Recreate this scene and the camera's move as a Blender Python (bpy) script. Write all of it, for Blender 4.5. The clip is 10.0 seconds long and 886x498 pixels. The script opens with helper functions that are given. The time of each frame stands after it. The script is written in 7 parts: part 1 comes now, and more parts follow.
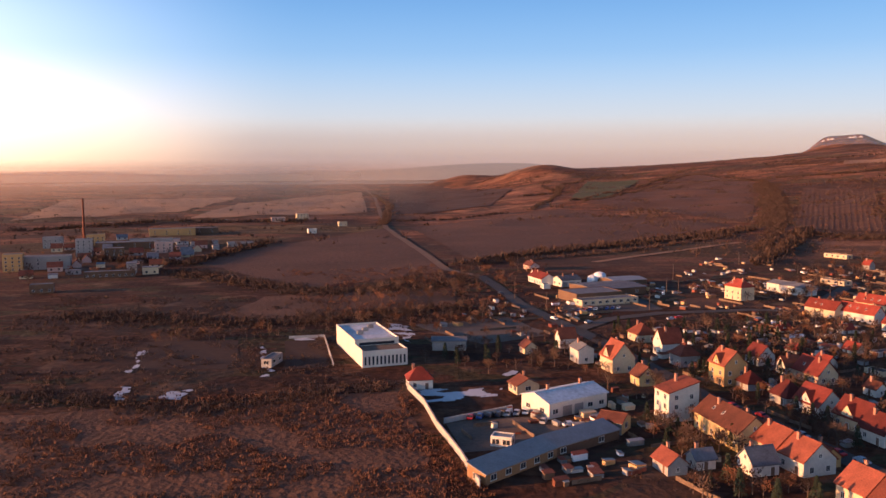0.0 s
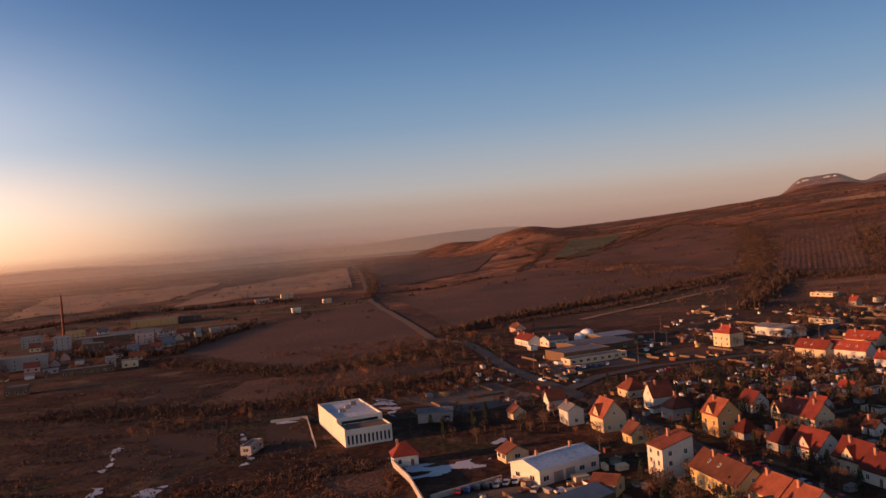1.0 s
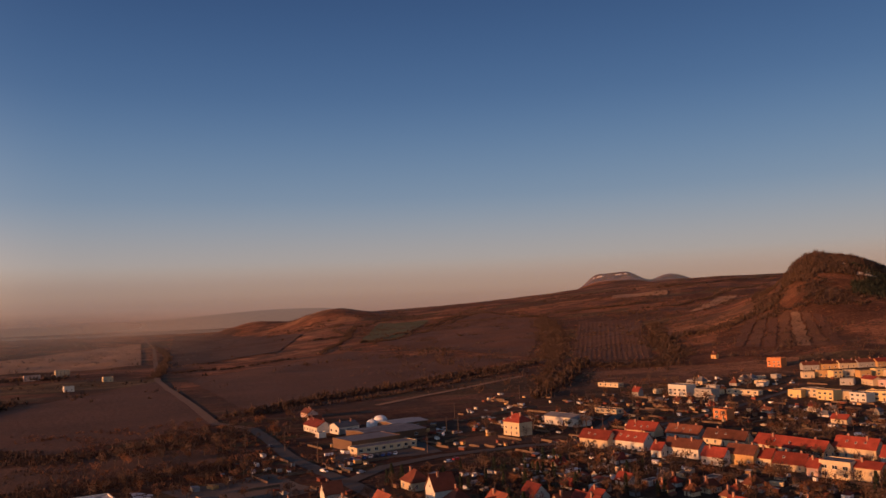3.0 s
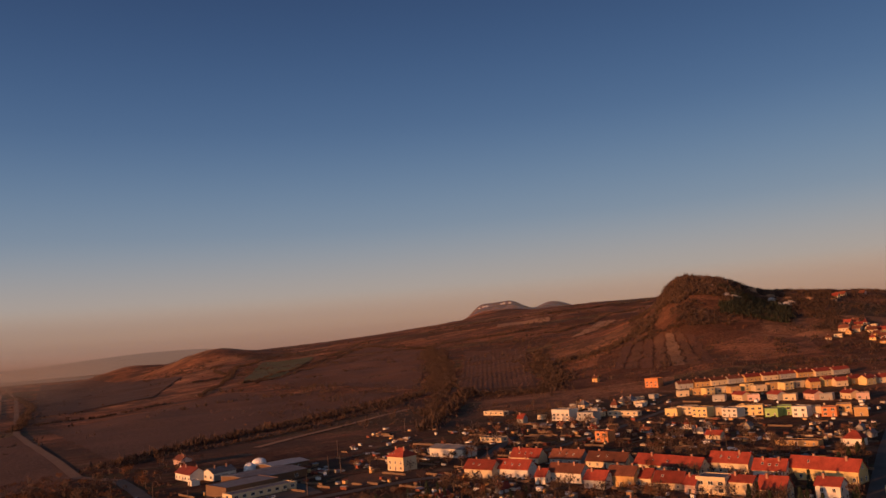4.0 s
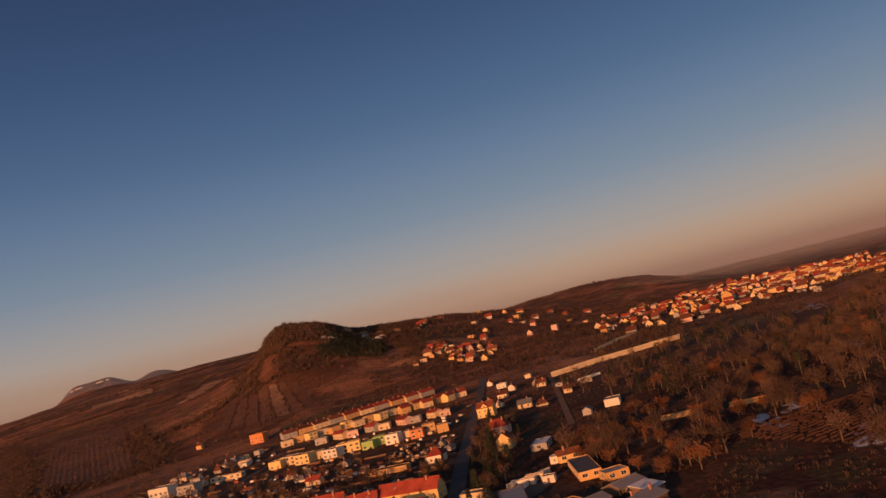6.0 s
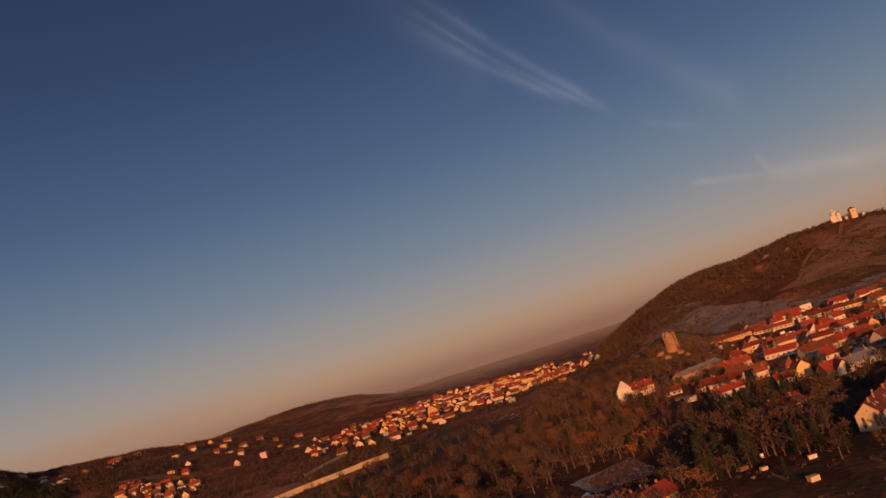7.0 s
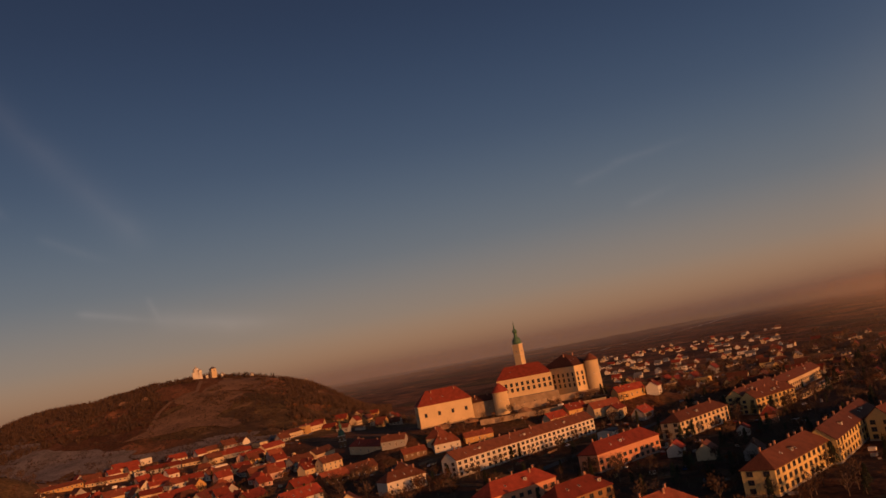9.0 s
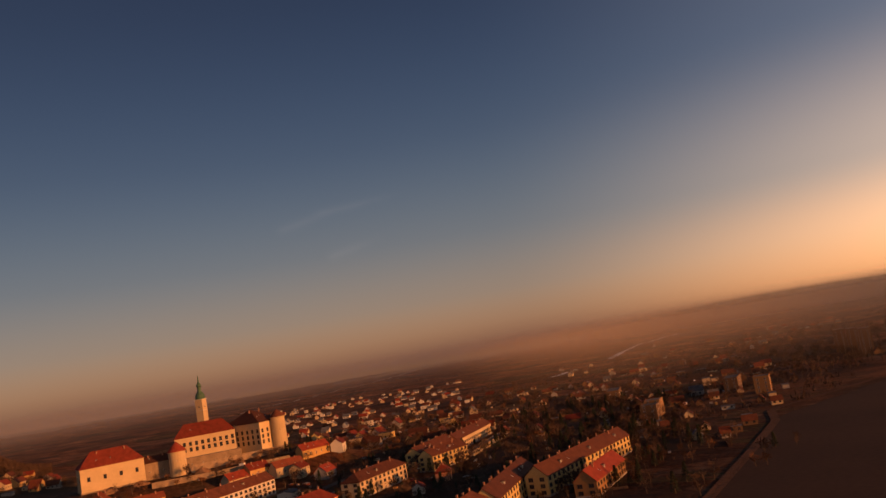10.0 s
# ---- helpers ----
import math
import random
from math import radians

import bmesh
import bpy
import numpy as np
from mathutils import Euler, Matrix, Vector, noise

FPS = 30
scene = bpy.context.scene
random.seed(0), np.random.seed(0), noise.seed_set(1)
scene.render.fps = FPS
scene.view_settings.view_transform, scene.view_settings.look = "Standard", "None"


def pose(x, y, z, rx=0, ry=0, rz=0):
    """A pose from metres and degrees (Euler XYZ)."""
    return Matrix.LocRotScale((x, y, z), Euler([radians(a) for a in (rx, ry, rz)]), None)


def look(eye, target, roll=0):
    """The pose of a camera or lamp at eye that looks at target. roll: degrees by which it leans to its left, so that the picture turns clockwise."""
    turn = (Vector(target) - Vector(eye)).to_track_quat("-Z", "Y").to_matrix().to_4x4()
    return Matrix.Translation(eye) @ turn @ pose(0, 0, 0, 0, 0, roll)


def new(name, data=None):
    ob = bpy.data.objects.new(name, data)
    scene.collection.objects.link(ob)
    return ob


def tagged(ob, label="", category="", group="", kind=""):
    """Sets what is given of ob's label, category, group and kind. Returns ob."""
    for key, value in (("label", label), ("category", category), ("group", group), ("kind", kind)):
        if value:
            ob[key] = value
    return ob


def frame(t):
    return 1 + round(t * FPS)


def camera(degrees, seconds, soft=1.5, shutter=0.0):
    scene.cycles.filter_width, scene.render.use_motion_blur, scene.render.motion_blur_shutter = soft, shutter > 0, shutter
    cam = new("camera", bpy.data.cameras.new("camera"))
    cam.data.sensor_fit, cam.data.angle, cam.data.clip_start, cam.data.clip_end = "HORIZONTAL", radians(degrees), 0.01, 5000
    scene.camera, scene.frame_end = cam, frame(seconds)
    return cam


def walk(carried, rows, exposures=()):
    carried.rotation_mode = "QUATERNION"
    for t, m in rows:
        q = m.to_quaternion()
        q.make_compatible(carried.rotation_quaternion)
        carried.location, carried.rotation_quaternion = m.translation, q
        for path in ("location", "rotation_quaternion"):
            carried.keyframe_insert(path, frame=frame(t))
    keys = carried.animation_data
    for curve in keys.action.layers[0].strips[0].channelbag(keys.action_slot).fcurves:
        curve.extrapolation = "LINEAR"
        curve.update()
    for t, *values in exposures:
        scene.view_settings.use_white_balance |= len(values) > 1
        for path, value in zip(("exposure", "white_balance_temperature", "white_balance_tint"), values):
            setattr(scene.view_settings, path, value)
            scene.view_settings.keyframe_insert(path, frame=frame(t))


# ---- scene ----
cam = camera(57.0, 10.0, soft=1.5)


def aim(x, y, z, yaw, pitch, roll):
    """A camera pose: yaw to the left of +y, pitch up, roll with the right side down."""
    a, p = radians(yaw), radians(pitch)
    way = Vector((-math.sin(a) * math.cos(p), math.cos(a) * math.cos(p), math.sin(p)))
    eye = Vector((x, y, z))
    return look(eye, eye + way * 100, -roll)


walk(cam, [
    (0.0, aim(-29.2, -30.8, 73.0, -0.26, -5.48, 0.12)),
    (0.5, aim(-26.9, -28.2, 72.6, 0.34, -3.93, 2.34)),
    (1.0, aim(-24.2, -25.0, 71.8, -1.28, -0.68, 4.49)),
    (1.5, aim(-21.3, -21.3, 71.1, -3.77, 1.76, 6.05)),
    (2.0, aim(-17.4, -17.4, 70.7, -7.35, 3.65, 6.91)),
    (3.5, aim(-8.5, -4.2, 69.3, -18.53, 5.02, 1.39)),
    (4.0, aim(-4.7, -1.2, 68.6, -22.72, 6.25, 4.41)),
    (4.5, aim(-0.5, 0.4, 67.9, -27.07, 4.97, 6.70)),
    (5.0, aim(4.1, 0.7, 67.5, -36.25, 4.11, 9.40)),
    (6.5, aim(19.4, -0.1, 66.2, -59.43, 7.16, 15.81)),
    (7.0, aim(24.4, -1.1, 65.3, -72.09, 8.31, 17.53)),
    (7.5, aim(29.0, -3.8, 64.1, -83.74, 8.40, 18.26)),
    (8.0, aim(33.8, -7.8, 63.7, -94.20, 7.35, 15.32)),
    (8.5, aim(37.7, -12.6, 63.5, -103.74, 6.77, 12.29)),
    (9.0, aim(40.6, -17.0, 64.5, -114.45, 7.56, 10.68)),
    (9.5, aim(42.1, -20.9, 66.7, -122.66, 8.28, 9.03)),
    (10.0, aim(43.6, -24.8, 68.3, -135.67, 7.20, 9.80)),
], exposures=[(0.0, 0.95, 4750, 1), (0.5, 0.66, 5150, 3), (1.0, 0.24, 5400, 5), (2.0, -0.1, 5500, 6.5), (3.5, -0.1, 5750, 8), (4.5, -0.15, 6050, 9), (5.0, -0.18, 5950, 9.5), (6.5, -0.28, 6350, 13), (7.5, -0.5, 6550, 14.5), (8.5, -0.8, 6650, 16), (9.0, -0.85, 7150, 15.5), (9.5, -0.85, 7350, 16), (10.0, -0.66, 7450, 17)])

# ---- light ----
SUN_AZ, SUN_EL = 257.0, 7.4
# glow bearing set apart from the sun's, fitted to both ends of the view
GLOW_AZ = 245.0
world = bpy.data.worlds.new("sky")
scene.world = world
world.use_nodes = True
wn = world.node_tree
wn.nodes.clear()
sky = wn.nodes.new("ShaderNodeTexSky")
sky.sky_type = 'NISHITA'
sky.sun_disc = False
sky.sun_elevation = radians(SUN_EL)
sky.sun_rotation = radians(SUN_AZ)
sky.air_density, sky.dust_density, sky.ozone_density = 1.0, 1.5, 2.0


def wnode(kind, **values):
    n = wn.nodes.new("ShaderNode" + kind)
    for key, value in values.items():
        if key == "op":
            n.operation = value
        else:
            n.inputs[int(key[1:])].default_value = value
    return n


def wmath(op, a, b=None):
    n = wnode("Math", op=op)
    for i, v in enumerate((a, b)):
        if v is None:
            continue
        if isinstance(v, (int, float)):
            n.inputs[i].default_value = v
        else:
            wn.links.new(v, n.inputs[i])
    return n.outputs[0]


def wramp(value, stops):
    n = wn.nodes.new("ShaderNodeValToRGB")
    e = n.color_ramp.elements
    while len(e) < len(stops):
        e.new(0.5)
    for item, (at, c) in zip(e, stops):
        item.position, item.color = at, (*c, 1)
    n.color_ramp.interpolation = 'EASE' if len(stops) < 6 else 'B_SPLINE'
    wn.links.new(value, n.inputs[0])
    return n.outputs[0]


def wmix(mode, fac, a, b):
    n = wn.nodes.new("ShaderNodeMix")
    n.data_type, n.blend_type = 'RGBA', mode
    for key, v in (("Factor", fac), ("A", a), ("B", b)):
        if isinstance(v, (int, float)):
            n.inputs[key].default_value = v
        elif isinstance(v, tuple):
            n.inputs[key].default_value = (*v, 1)
        else:
            wn.links.new(v, n.inputs[key])
    return n.outputs["Result"]


# direction in the sky, its height and its nearness to the glow's bearing
wco = wn.nodes.new("ShaderNodeTexCoord")
wsep = wn.nodes.new("ShaderNodeSeparateXYZ")
wn.links.new(wco.outputs["Generated"], wsep.inputs[0])
up = wmath('MAXIMUM', wsep.outputs[2], 0.0)
side = wmath('ADD', wmath('MULTIPLY', wsep.outputs[0], math.sin(radians(GLOW_AZ))), wmath('MULTIPLY', wsep.outputs[1], math.cos(radians(GLOW_AZ))))
dusk = wramp(up, [(0.0, (0.27, 0.13, 0.095)), (0.028, (0.54, 0.295, 0.17)), (0.065, (0.45, 0.355, 0.285)), (0.14, (0.205, 0.268, 0.335)),
                  (0.26, (0.069, 0.126, 0.24)), (0.42, (0.028, 0.051, 0.122)), (0.62, (0.019, 0.029, 0.066)), (1.0, (0.012, 0.016, 0.035))])
nearness = wramp(wmath('ADD', wmath('MULTIPLY', side, 0.5), 0.5), [(0.0, (0, 0, 0)), (0.36, (0.0, 0.0, 0.0)), (0.80, (1, 1, 1))])
low = wramp(up, [(0.0, (1.0, 0.47, 0.18)), (0.06, (1.0, 0.54, 0.26)), (0.14, (0.45, 0.32, 0.225)), (0.30, (0.085, 0.09, 0.105)), (0.8, (0.02, 0.03, 0.045))])
glow = wmix('MULTIPLY', 1.0, low, nearness)
sky_col = wmix('ADD', 1.0, dusk, wmix('MULTIPLY', 1.0, glow, (2.2, 2.2, 2.2)))
sky_col = wmix('ADD', 0.012, sky_col, sky.outputs[0])

# thin high cloud and contrails, by their bearing and height in degrees
bearing = wmath('MULTIPLY', wmath('ARCTAN2', wsep.outputs[0], wsep.outputs[1]), 57.2958)
height = wmath('MULTIPLY', wmath('ARCSINE', wsep.outputs[2]), 57.2958)
wisp = wn.nodes.new("ShaderNodeTexNoise")
wisp.inputs["Scale"].default_value, wisp.inputs["Detail"].default_value = 9.0, 6
wn.links.new(wco.outputs["Generated"], wisp.inputs["Vector"])
ragged = wmath('ADD', wmath('MULTIPLY', wisp.outputs[0], 1.6), -0.15)
for az0, el0, az1, el1, wide, strength in ((86.6, 13.3, 73.0, 28.6, 0.32, 0.105), (84.5, 14.8, 73.5, 24.0, 0.35, 0.07), (82.5, 16.2, 72.5, 25.8, 0.3, 0.05), (95.0, 10.4, 81.0, 26.5, 1.0, 0.05),
                                           (80.0, 18.5, 71.0, 29.0, 2.2, 0.035), (89.8, 7.1, 95.0, 5.8, 0.22, 0.10), (94.1, 7.4, 94.8, 5.6, 0.22, 0.07), (94.0, 6.0, 105.0, 4.2, 0.6, 0.09), (88.0, 12.2, 93.0, 9.8, 0.3, 0.03), (85.6, 13.9, 73.2, 26.2, 0.16, 0.07), (83.2, 15.4, 73.0, 27.2, 0.16, 0.05), (124.4, 10.2, 129.0, 11.2, 0.3, 0.03), (127.6, 8.0, 132.0, 8.8, 0.3, 0.025), (127.0, 11.0, 134.0, 11.6, 0.25, 0.03)):
    dx, dy = az1 - az0, el1 - el0
    long = math.hypot(dx, dy)
    u = wmath('ADD', wmath('MULTIPLY', wmath('ADD', bearing, -az0), dx / long), wmath('MULTIPLY', wmath('ADD', height, -el0), dy / long))
    v = wmath('ADD', wmath('MULTIPLY', wmath('ADD', bearing, -az0), -dy / long), wmath('MULTIPLY', wmath('ADD', height, -el0), dx / long))
    v = wmath('ADD', v, wmath('MULTIPLY', wmath('ADD', wisp.outputs[0], -0.5), wide * 1.5))
    across = wmath('EXPONENT', wmath('MULTIPLY', wmath('POWER', wmath('DIVIDE', wmath('ABSOLUTE', v), wide), 1.6), -1.0))
    ends = wnode("MapRange", i1=-0.4, i2=long * 0.12)
    ends.interpolation_type = 'SMOOTHSTEP'
    wn.links.new(u, ends.inputs[0])
    fade = wnode("MapRange", i1=long * 1.05, i2=long * 0.35)
    fade.interpolation_type = 'SMOOTHSTEP'
    wn.links.new(u, fade.inputs[0])
    amount = wmath('MULTIPLY', wmath('MULTIPLY', wmath('MULTIPLY', across, ends.outputs[0]), wmath('MULTIPLY', fade.outputs[0], ragged)), strength)
    sky_col = wmix('ADD', wmath('MAXIMUM', amount, 0.0), sky_col, (1.0, 0.82, 0.74))
wbg = wn.nodes.new("ShaderNodeBackground")
wbg.inputs[1].default_value = 1.0
wout = wn.nodes.new("ShaderNodeOutputWorld")
wn.links.new(sky_col, wbg.inputs[0])
wn.links.new(wbg.outputs[0], wout.inputs[0])

sun_data = bpy.data.lights.new("sun", "SUN")
sun_data.energy, sun_data.angle, sun_data.color = 6.8, radians(0.6), (1.0, 0.37, 0.112)
sun = new("sun", sun_data)
sa, se = radians(SUN_AZ), radians(SUN_EL)
sun.matrix_world = look((math.sin(sa) * math.cos(se) * 900, math.cos(sa) * math.cos(se) * 900, math.sin(se) * 900), (0, 0, 0))


# ---- materials ----
def material(name, base, rough=0.85, var=0.25, big=0.15, fine=2.0, bump=0.0, per_thing=0.0, metal=0.0, second=None, dist=0.05):
    """Plain surface with variation at a large and a fine scale, in metres of the world."""
    m = bpy.data.materials.new(name)
    m.use_nodes = True
    nt = m.node_tree
    b = nt.nodes["Principled BSDF"]
    b.inputs["Roughness"].default_value, b.inputs["Metallic"].default_value = rough, metal
    b.inputs["Specular IOR Level"].default_value = 0.25
    geo = nt.nodes.new("ShaderNodeNewGeometry")
    n1, n2 = nt.nodes.new("ShaderNodeTexNoise"), nt.nodes.new("ShaderNodeTexNoise")
    n1.inputs["Scale"].default_value, n2.inputs["Scale"].default_value = big, fine
    n1.inputs["Detail"].default_value, n2.inputs["Detail"].default_value = 5, 4
    for n in (n1, n2):
        nt.links.new(geo.outputs["Position"], n.inputs["Vector"])
    add = nt.nodes.new("ShaderNodeMath")
    nt.links.new(n1.outputs[0], add.inputs[0])
    nt.links.new(n2.outputs[0], add.inputs[1])
    ramp = nt.nodes.new("ShaderNodeMapRange")
    ramp.inputs[1].default_value, ramp.inputs[2].default_value = 0.65, 1.35
    nt.links.new(add.outputs[0], ramp.inputs[0])
    mix = nt.nodes.new("ShaderNodeMix")
    mix.data_type = 'RGBA'
    lo = [c * (1 - var) for c in base]
    hi = second if second else [min(1.0, c * (1 + var)) for c in base]
    mix.inputs["A"].default_value, mix.inputs["B"].default_value = (*lo, 1), (*hi, 1)
    nt.links.new(ramp.outputs[0], mix.inputs["Factor"])
    colour = mix.outputs["Result"]
    if per_thing:
        info, hsv = nt.nodes.new("ShaderNodeObjectInfo"), nt.nodes.new("ShaderNodeHueSaturation")
        val = nt.nodes.new("ShaderNodeMapRange")
        val.inputs[3].default_value, val.inputs[4].default_value = 1 - per_thing, 1 + per_thing
        nt.links.new(info.outputs["Random"], val.inputs[0])
        nt.links.new(val.outputs[0], hsv.inputs["Value"])
        nt.links.new(colour, hsv.inputs["Color"])
        colour = hsv.outputs[0]
    nt.links.new(colour, b.inputs["Base Color"])
    if bump:
        bp = nt.nodes.new("ShaderNodeBump")
        bp.inputs["Strength"].default_value, bp.inputs["Distance"].default_value = bump, dist
        nt.links.new(n2.outputs[0], bp.inputs["Height"])
        nt.links.new(bp.outputs[0], b.inputs["Normal"])
    return m


def plaster(name, c):
    return material(name, c, 0.9, 0.14, 0.12, 1.3, 0.15, 0.1)


def tiles(name, c):
    return material(name, c, 0.8, 0.38, 0.35, 3.0, 0.5, 0.34, dist=0.08)


WHITE = plaster("white_plaster", (0.560, 0.520, 0.440))
CREAM = plaster("cream_plaster", (0.512, 0.408, 0.256))
YELLOW = plaster("yellow_plaster", (0.560, 0.416, 0.176))
OCHRE = plaster("ochre_plaster", (0.464, 0.288, 0.112))
PINK = plaster("pink_plaster", (0.496, 0.336, 0.272))
SALMON = plaster("salmon_plaster", (0.496, 0.240, 0.144))
GREY = plaster("grey_plaster", (0.288, 0.272, 0.248))
GREEN = plaster("green_plaster", (0.288, 0.416, 0.128))
ORANGEW = plaster("orange_plaster", (0.528, 0.208, 0.072))
CASTLE = plaster("warm_castle_plaster", (0.55, 0.42, 0.245))
# the ochre plaster again, darker, with wall shade put into its colour
SHADE_OCHRE = plaster("shade_dark_ochre_plaster", (0.272, 0.152, 0.068))
# dark brown; on hall fronts it also takes the place of shade
DULL = plaster("dark_brown_plaster", (0.135, 0.083, 0.05))
ROCK = material("weathered_rock", (0.27, 0.155, 0.085), 0.95, 0.45, 0.2, 1.2, 0.8, dist=0.3)
STONE = material("limestone", (0.29, 0.215, 0.145), 0.95, 0.35, 0.2, 1.5, 0.6)
RED = tiles("red_roof_tiles", (0.20, 0.036, 0.020))
ORANGE = tiles("orange_roof_tiles", (0.18, 0.052, 0.027))
BROWN = tiles("brown_roof_tiles", (0.115, 0.04, 0.022))
RUST = tiles("weathered_rust_tiles", (0.17, 0.048, 0.026))
# deep red tiles, darkened further by shade put into their colour
DEEPRED = tiles("shade_deep_red_roof_tiles", (0.105, 0.02, 0.013))
SLATE = tiles("grey_roofing", (0.11, 0.11, 0.12))
SHEET = material("weathered_sheet_metal", (0.27, 0.26, 0.25), 0.5, 0.2, 0.3, 2, 0.1, 0.1, 0.4)
WHITESHEET = material("white_sheet", (0.75, 0.74, 0.72), 0.6, 0.1, 0.3, 2, 0.1)
SNOWROOF = material("snow_dusted_roofing", (0.5, 0.52, 0.55), 0.8, 0.3, 0.1, 0.8, 0.2)
SNOW = material("old_snow", (0.50, 0.50, 0.52), 0.75, 0.15, 0.2, 1.5, 0.4)
COPPER = material("green_copper", (0.06, 0.13, 0.085), 0.6, 0.3, 0.4, 2, 0.2)
GLASS = material("window_glass", (0.03, 0.035, 0.045), 0.12, 0.2, 0.1, 0.5)
FRAME = material("window_frame_paint", (0.6, 0.57, 0.5), 0.6, 0.1)
DARKFRAME = material("dark_window_frame", (0.13, 0.09, 0.06), 0.6, 0.15)
DOORP = material("door_paint", (0.14, 0.09, 0.06), 0.6, 0.2)
BRICK = material("chimney_brick", (0.33, 0.17, 0.11), 0.9, 0.3, 0.5, 4, 0.4)
BARK = material("bark", (0.10, 0.07, 0.05), 0.95, 0.4, 0.5, 4, 0.5)
TWIG = material("bare_twigs", (0.066, 0.041, 0.029), 0.95, 0.35, 0.15, 1.5, 0.0, 0.25)
DRYLEAF = material("dry_leaves", (0.115, 0.05, 0.022), 0.9, 0.35, 0.15, 1.5, 0.0, 0.3)
NEEDLE = material("evergreen_foliage", (0.030, 0.038, 0.020), 0.9, 0.4, 0.15, 1.5, 0.0, 0.3)
ASPHALT = material("asphalt", (0.074, 0.062, 0.053), 0.9, 0.25, 0.1, 1.0, 0.2)
TRACK = material("dirt_track", (0.16, 0.094, 0.056), 0.95, 0.25, 0.1, 1.2, 0.3)
GRAVEL = material("gravel_yard", (0.13, 0.095, 0.07), 0.95, 0.3, 0.08, 0.8, 0.4)
PLOUGH = material("ploughed_soil", (0.095, 0.043, 0.024), 1.0, 0.42, 0.012, 0.25, 0.9, dist=0.7)
STUBBLE = material("stubble_field", (0.28, 0.16, 0.088), 1.0, 0.2, 0.02, 0.3, 0.9, dist=0.7)
MEADOW = material("winter_meadow", (0.07, 0.072, 0.032), 1.0, 0.3, 0.02, 0.3, 0.9, dist=0.7)
# near-black ground for the courts; on the southern field it holds shade
SOIL = material("shade_dark_ground", (0.045, 0.023, 0.015), 1.0, 0.3, 0.02, 0.4, 0.5)
VINE = material("vine_canes", (0.06, 0.03, 0.02), 1.0, 0.4, 0.05, 0.8)
GRASS = material("dead_grass", (0.12, 0.074, 0.043), 1.0, 0.4, 0.05, 0.5, 0.9, dist=0.7)
RUSTGRASS = material("rusty_dry_grass", (0.105, 0.050, 0.026), 1.0, 0.4, 0.04, 0.45, 0.9, dist=0.7)
FENCE = material("weathered_fence", (0.15, 0.10, 0.065), 0.9, 0.4, 0.3, 2.0, 0.2)
SNOWPLOT = material("snow_dusted_soil", (0.13, 0.11, 0.095), 0.95, 0.3, 0.15, 0.9, 0.4, second=(0.46, 0.43, 0.41))
SNOWGRASS = material("grass_under_thin_snow", (0.11, 0.09, 0.075), 0.95, 0.35, 0.05, 0.35, 0.4, second=(0.25, 0.215, 0.20))
SCREE = material("bare_stony_slope", (0.15, 0.086, 0.05), 1.0, 0.55, 0.03, 0.3, 0.8, dist=0.4)
CLIFF = material("pale_limestone_cliff", (0.52, 0.45, 0.37), 0.95, 0.35, 0.1, 0.8, 0.6, dist=0.4)
PINE = material("dark_pine_foliage", (0.026, 0.030, 0.020), 0.95, 0.4, 0.08, 0.8)
CONCRETE = material("concrete", (0.4, 0.37, 0.33), 0.9, 0.2, 0.2, 1.5, 0.3)


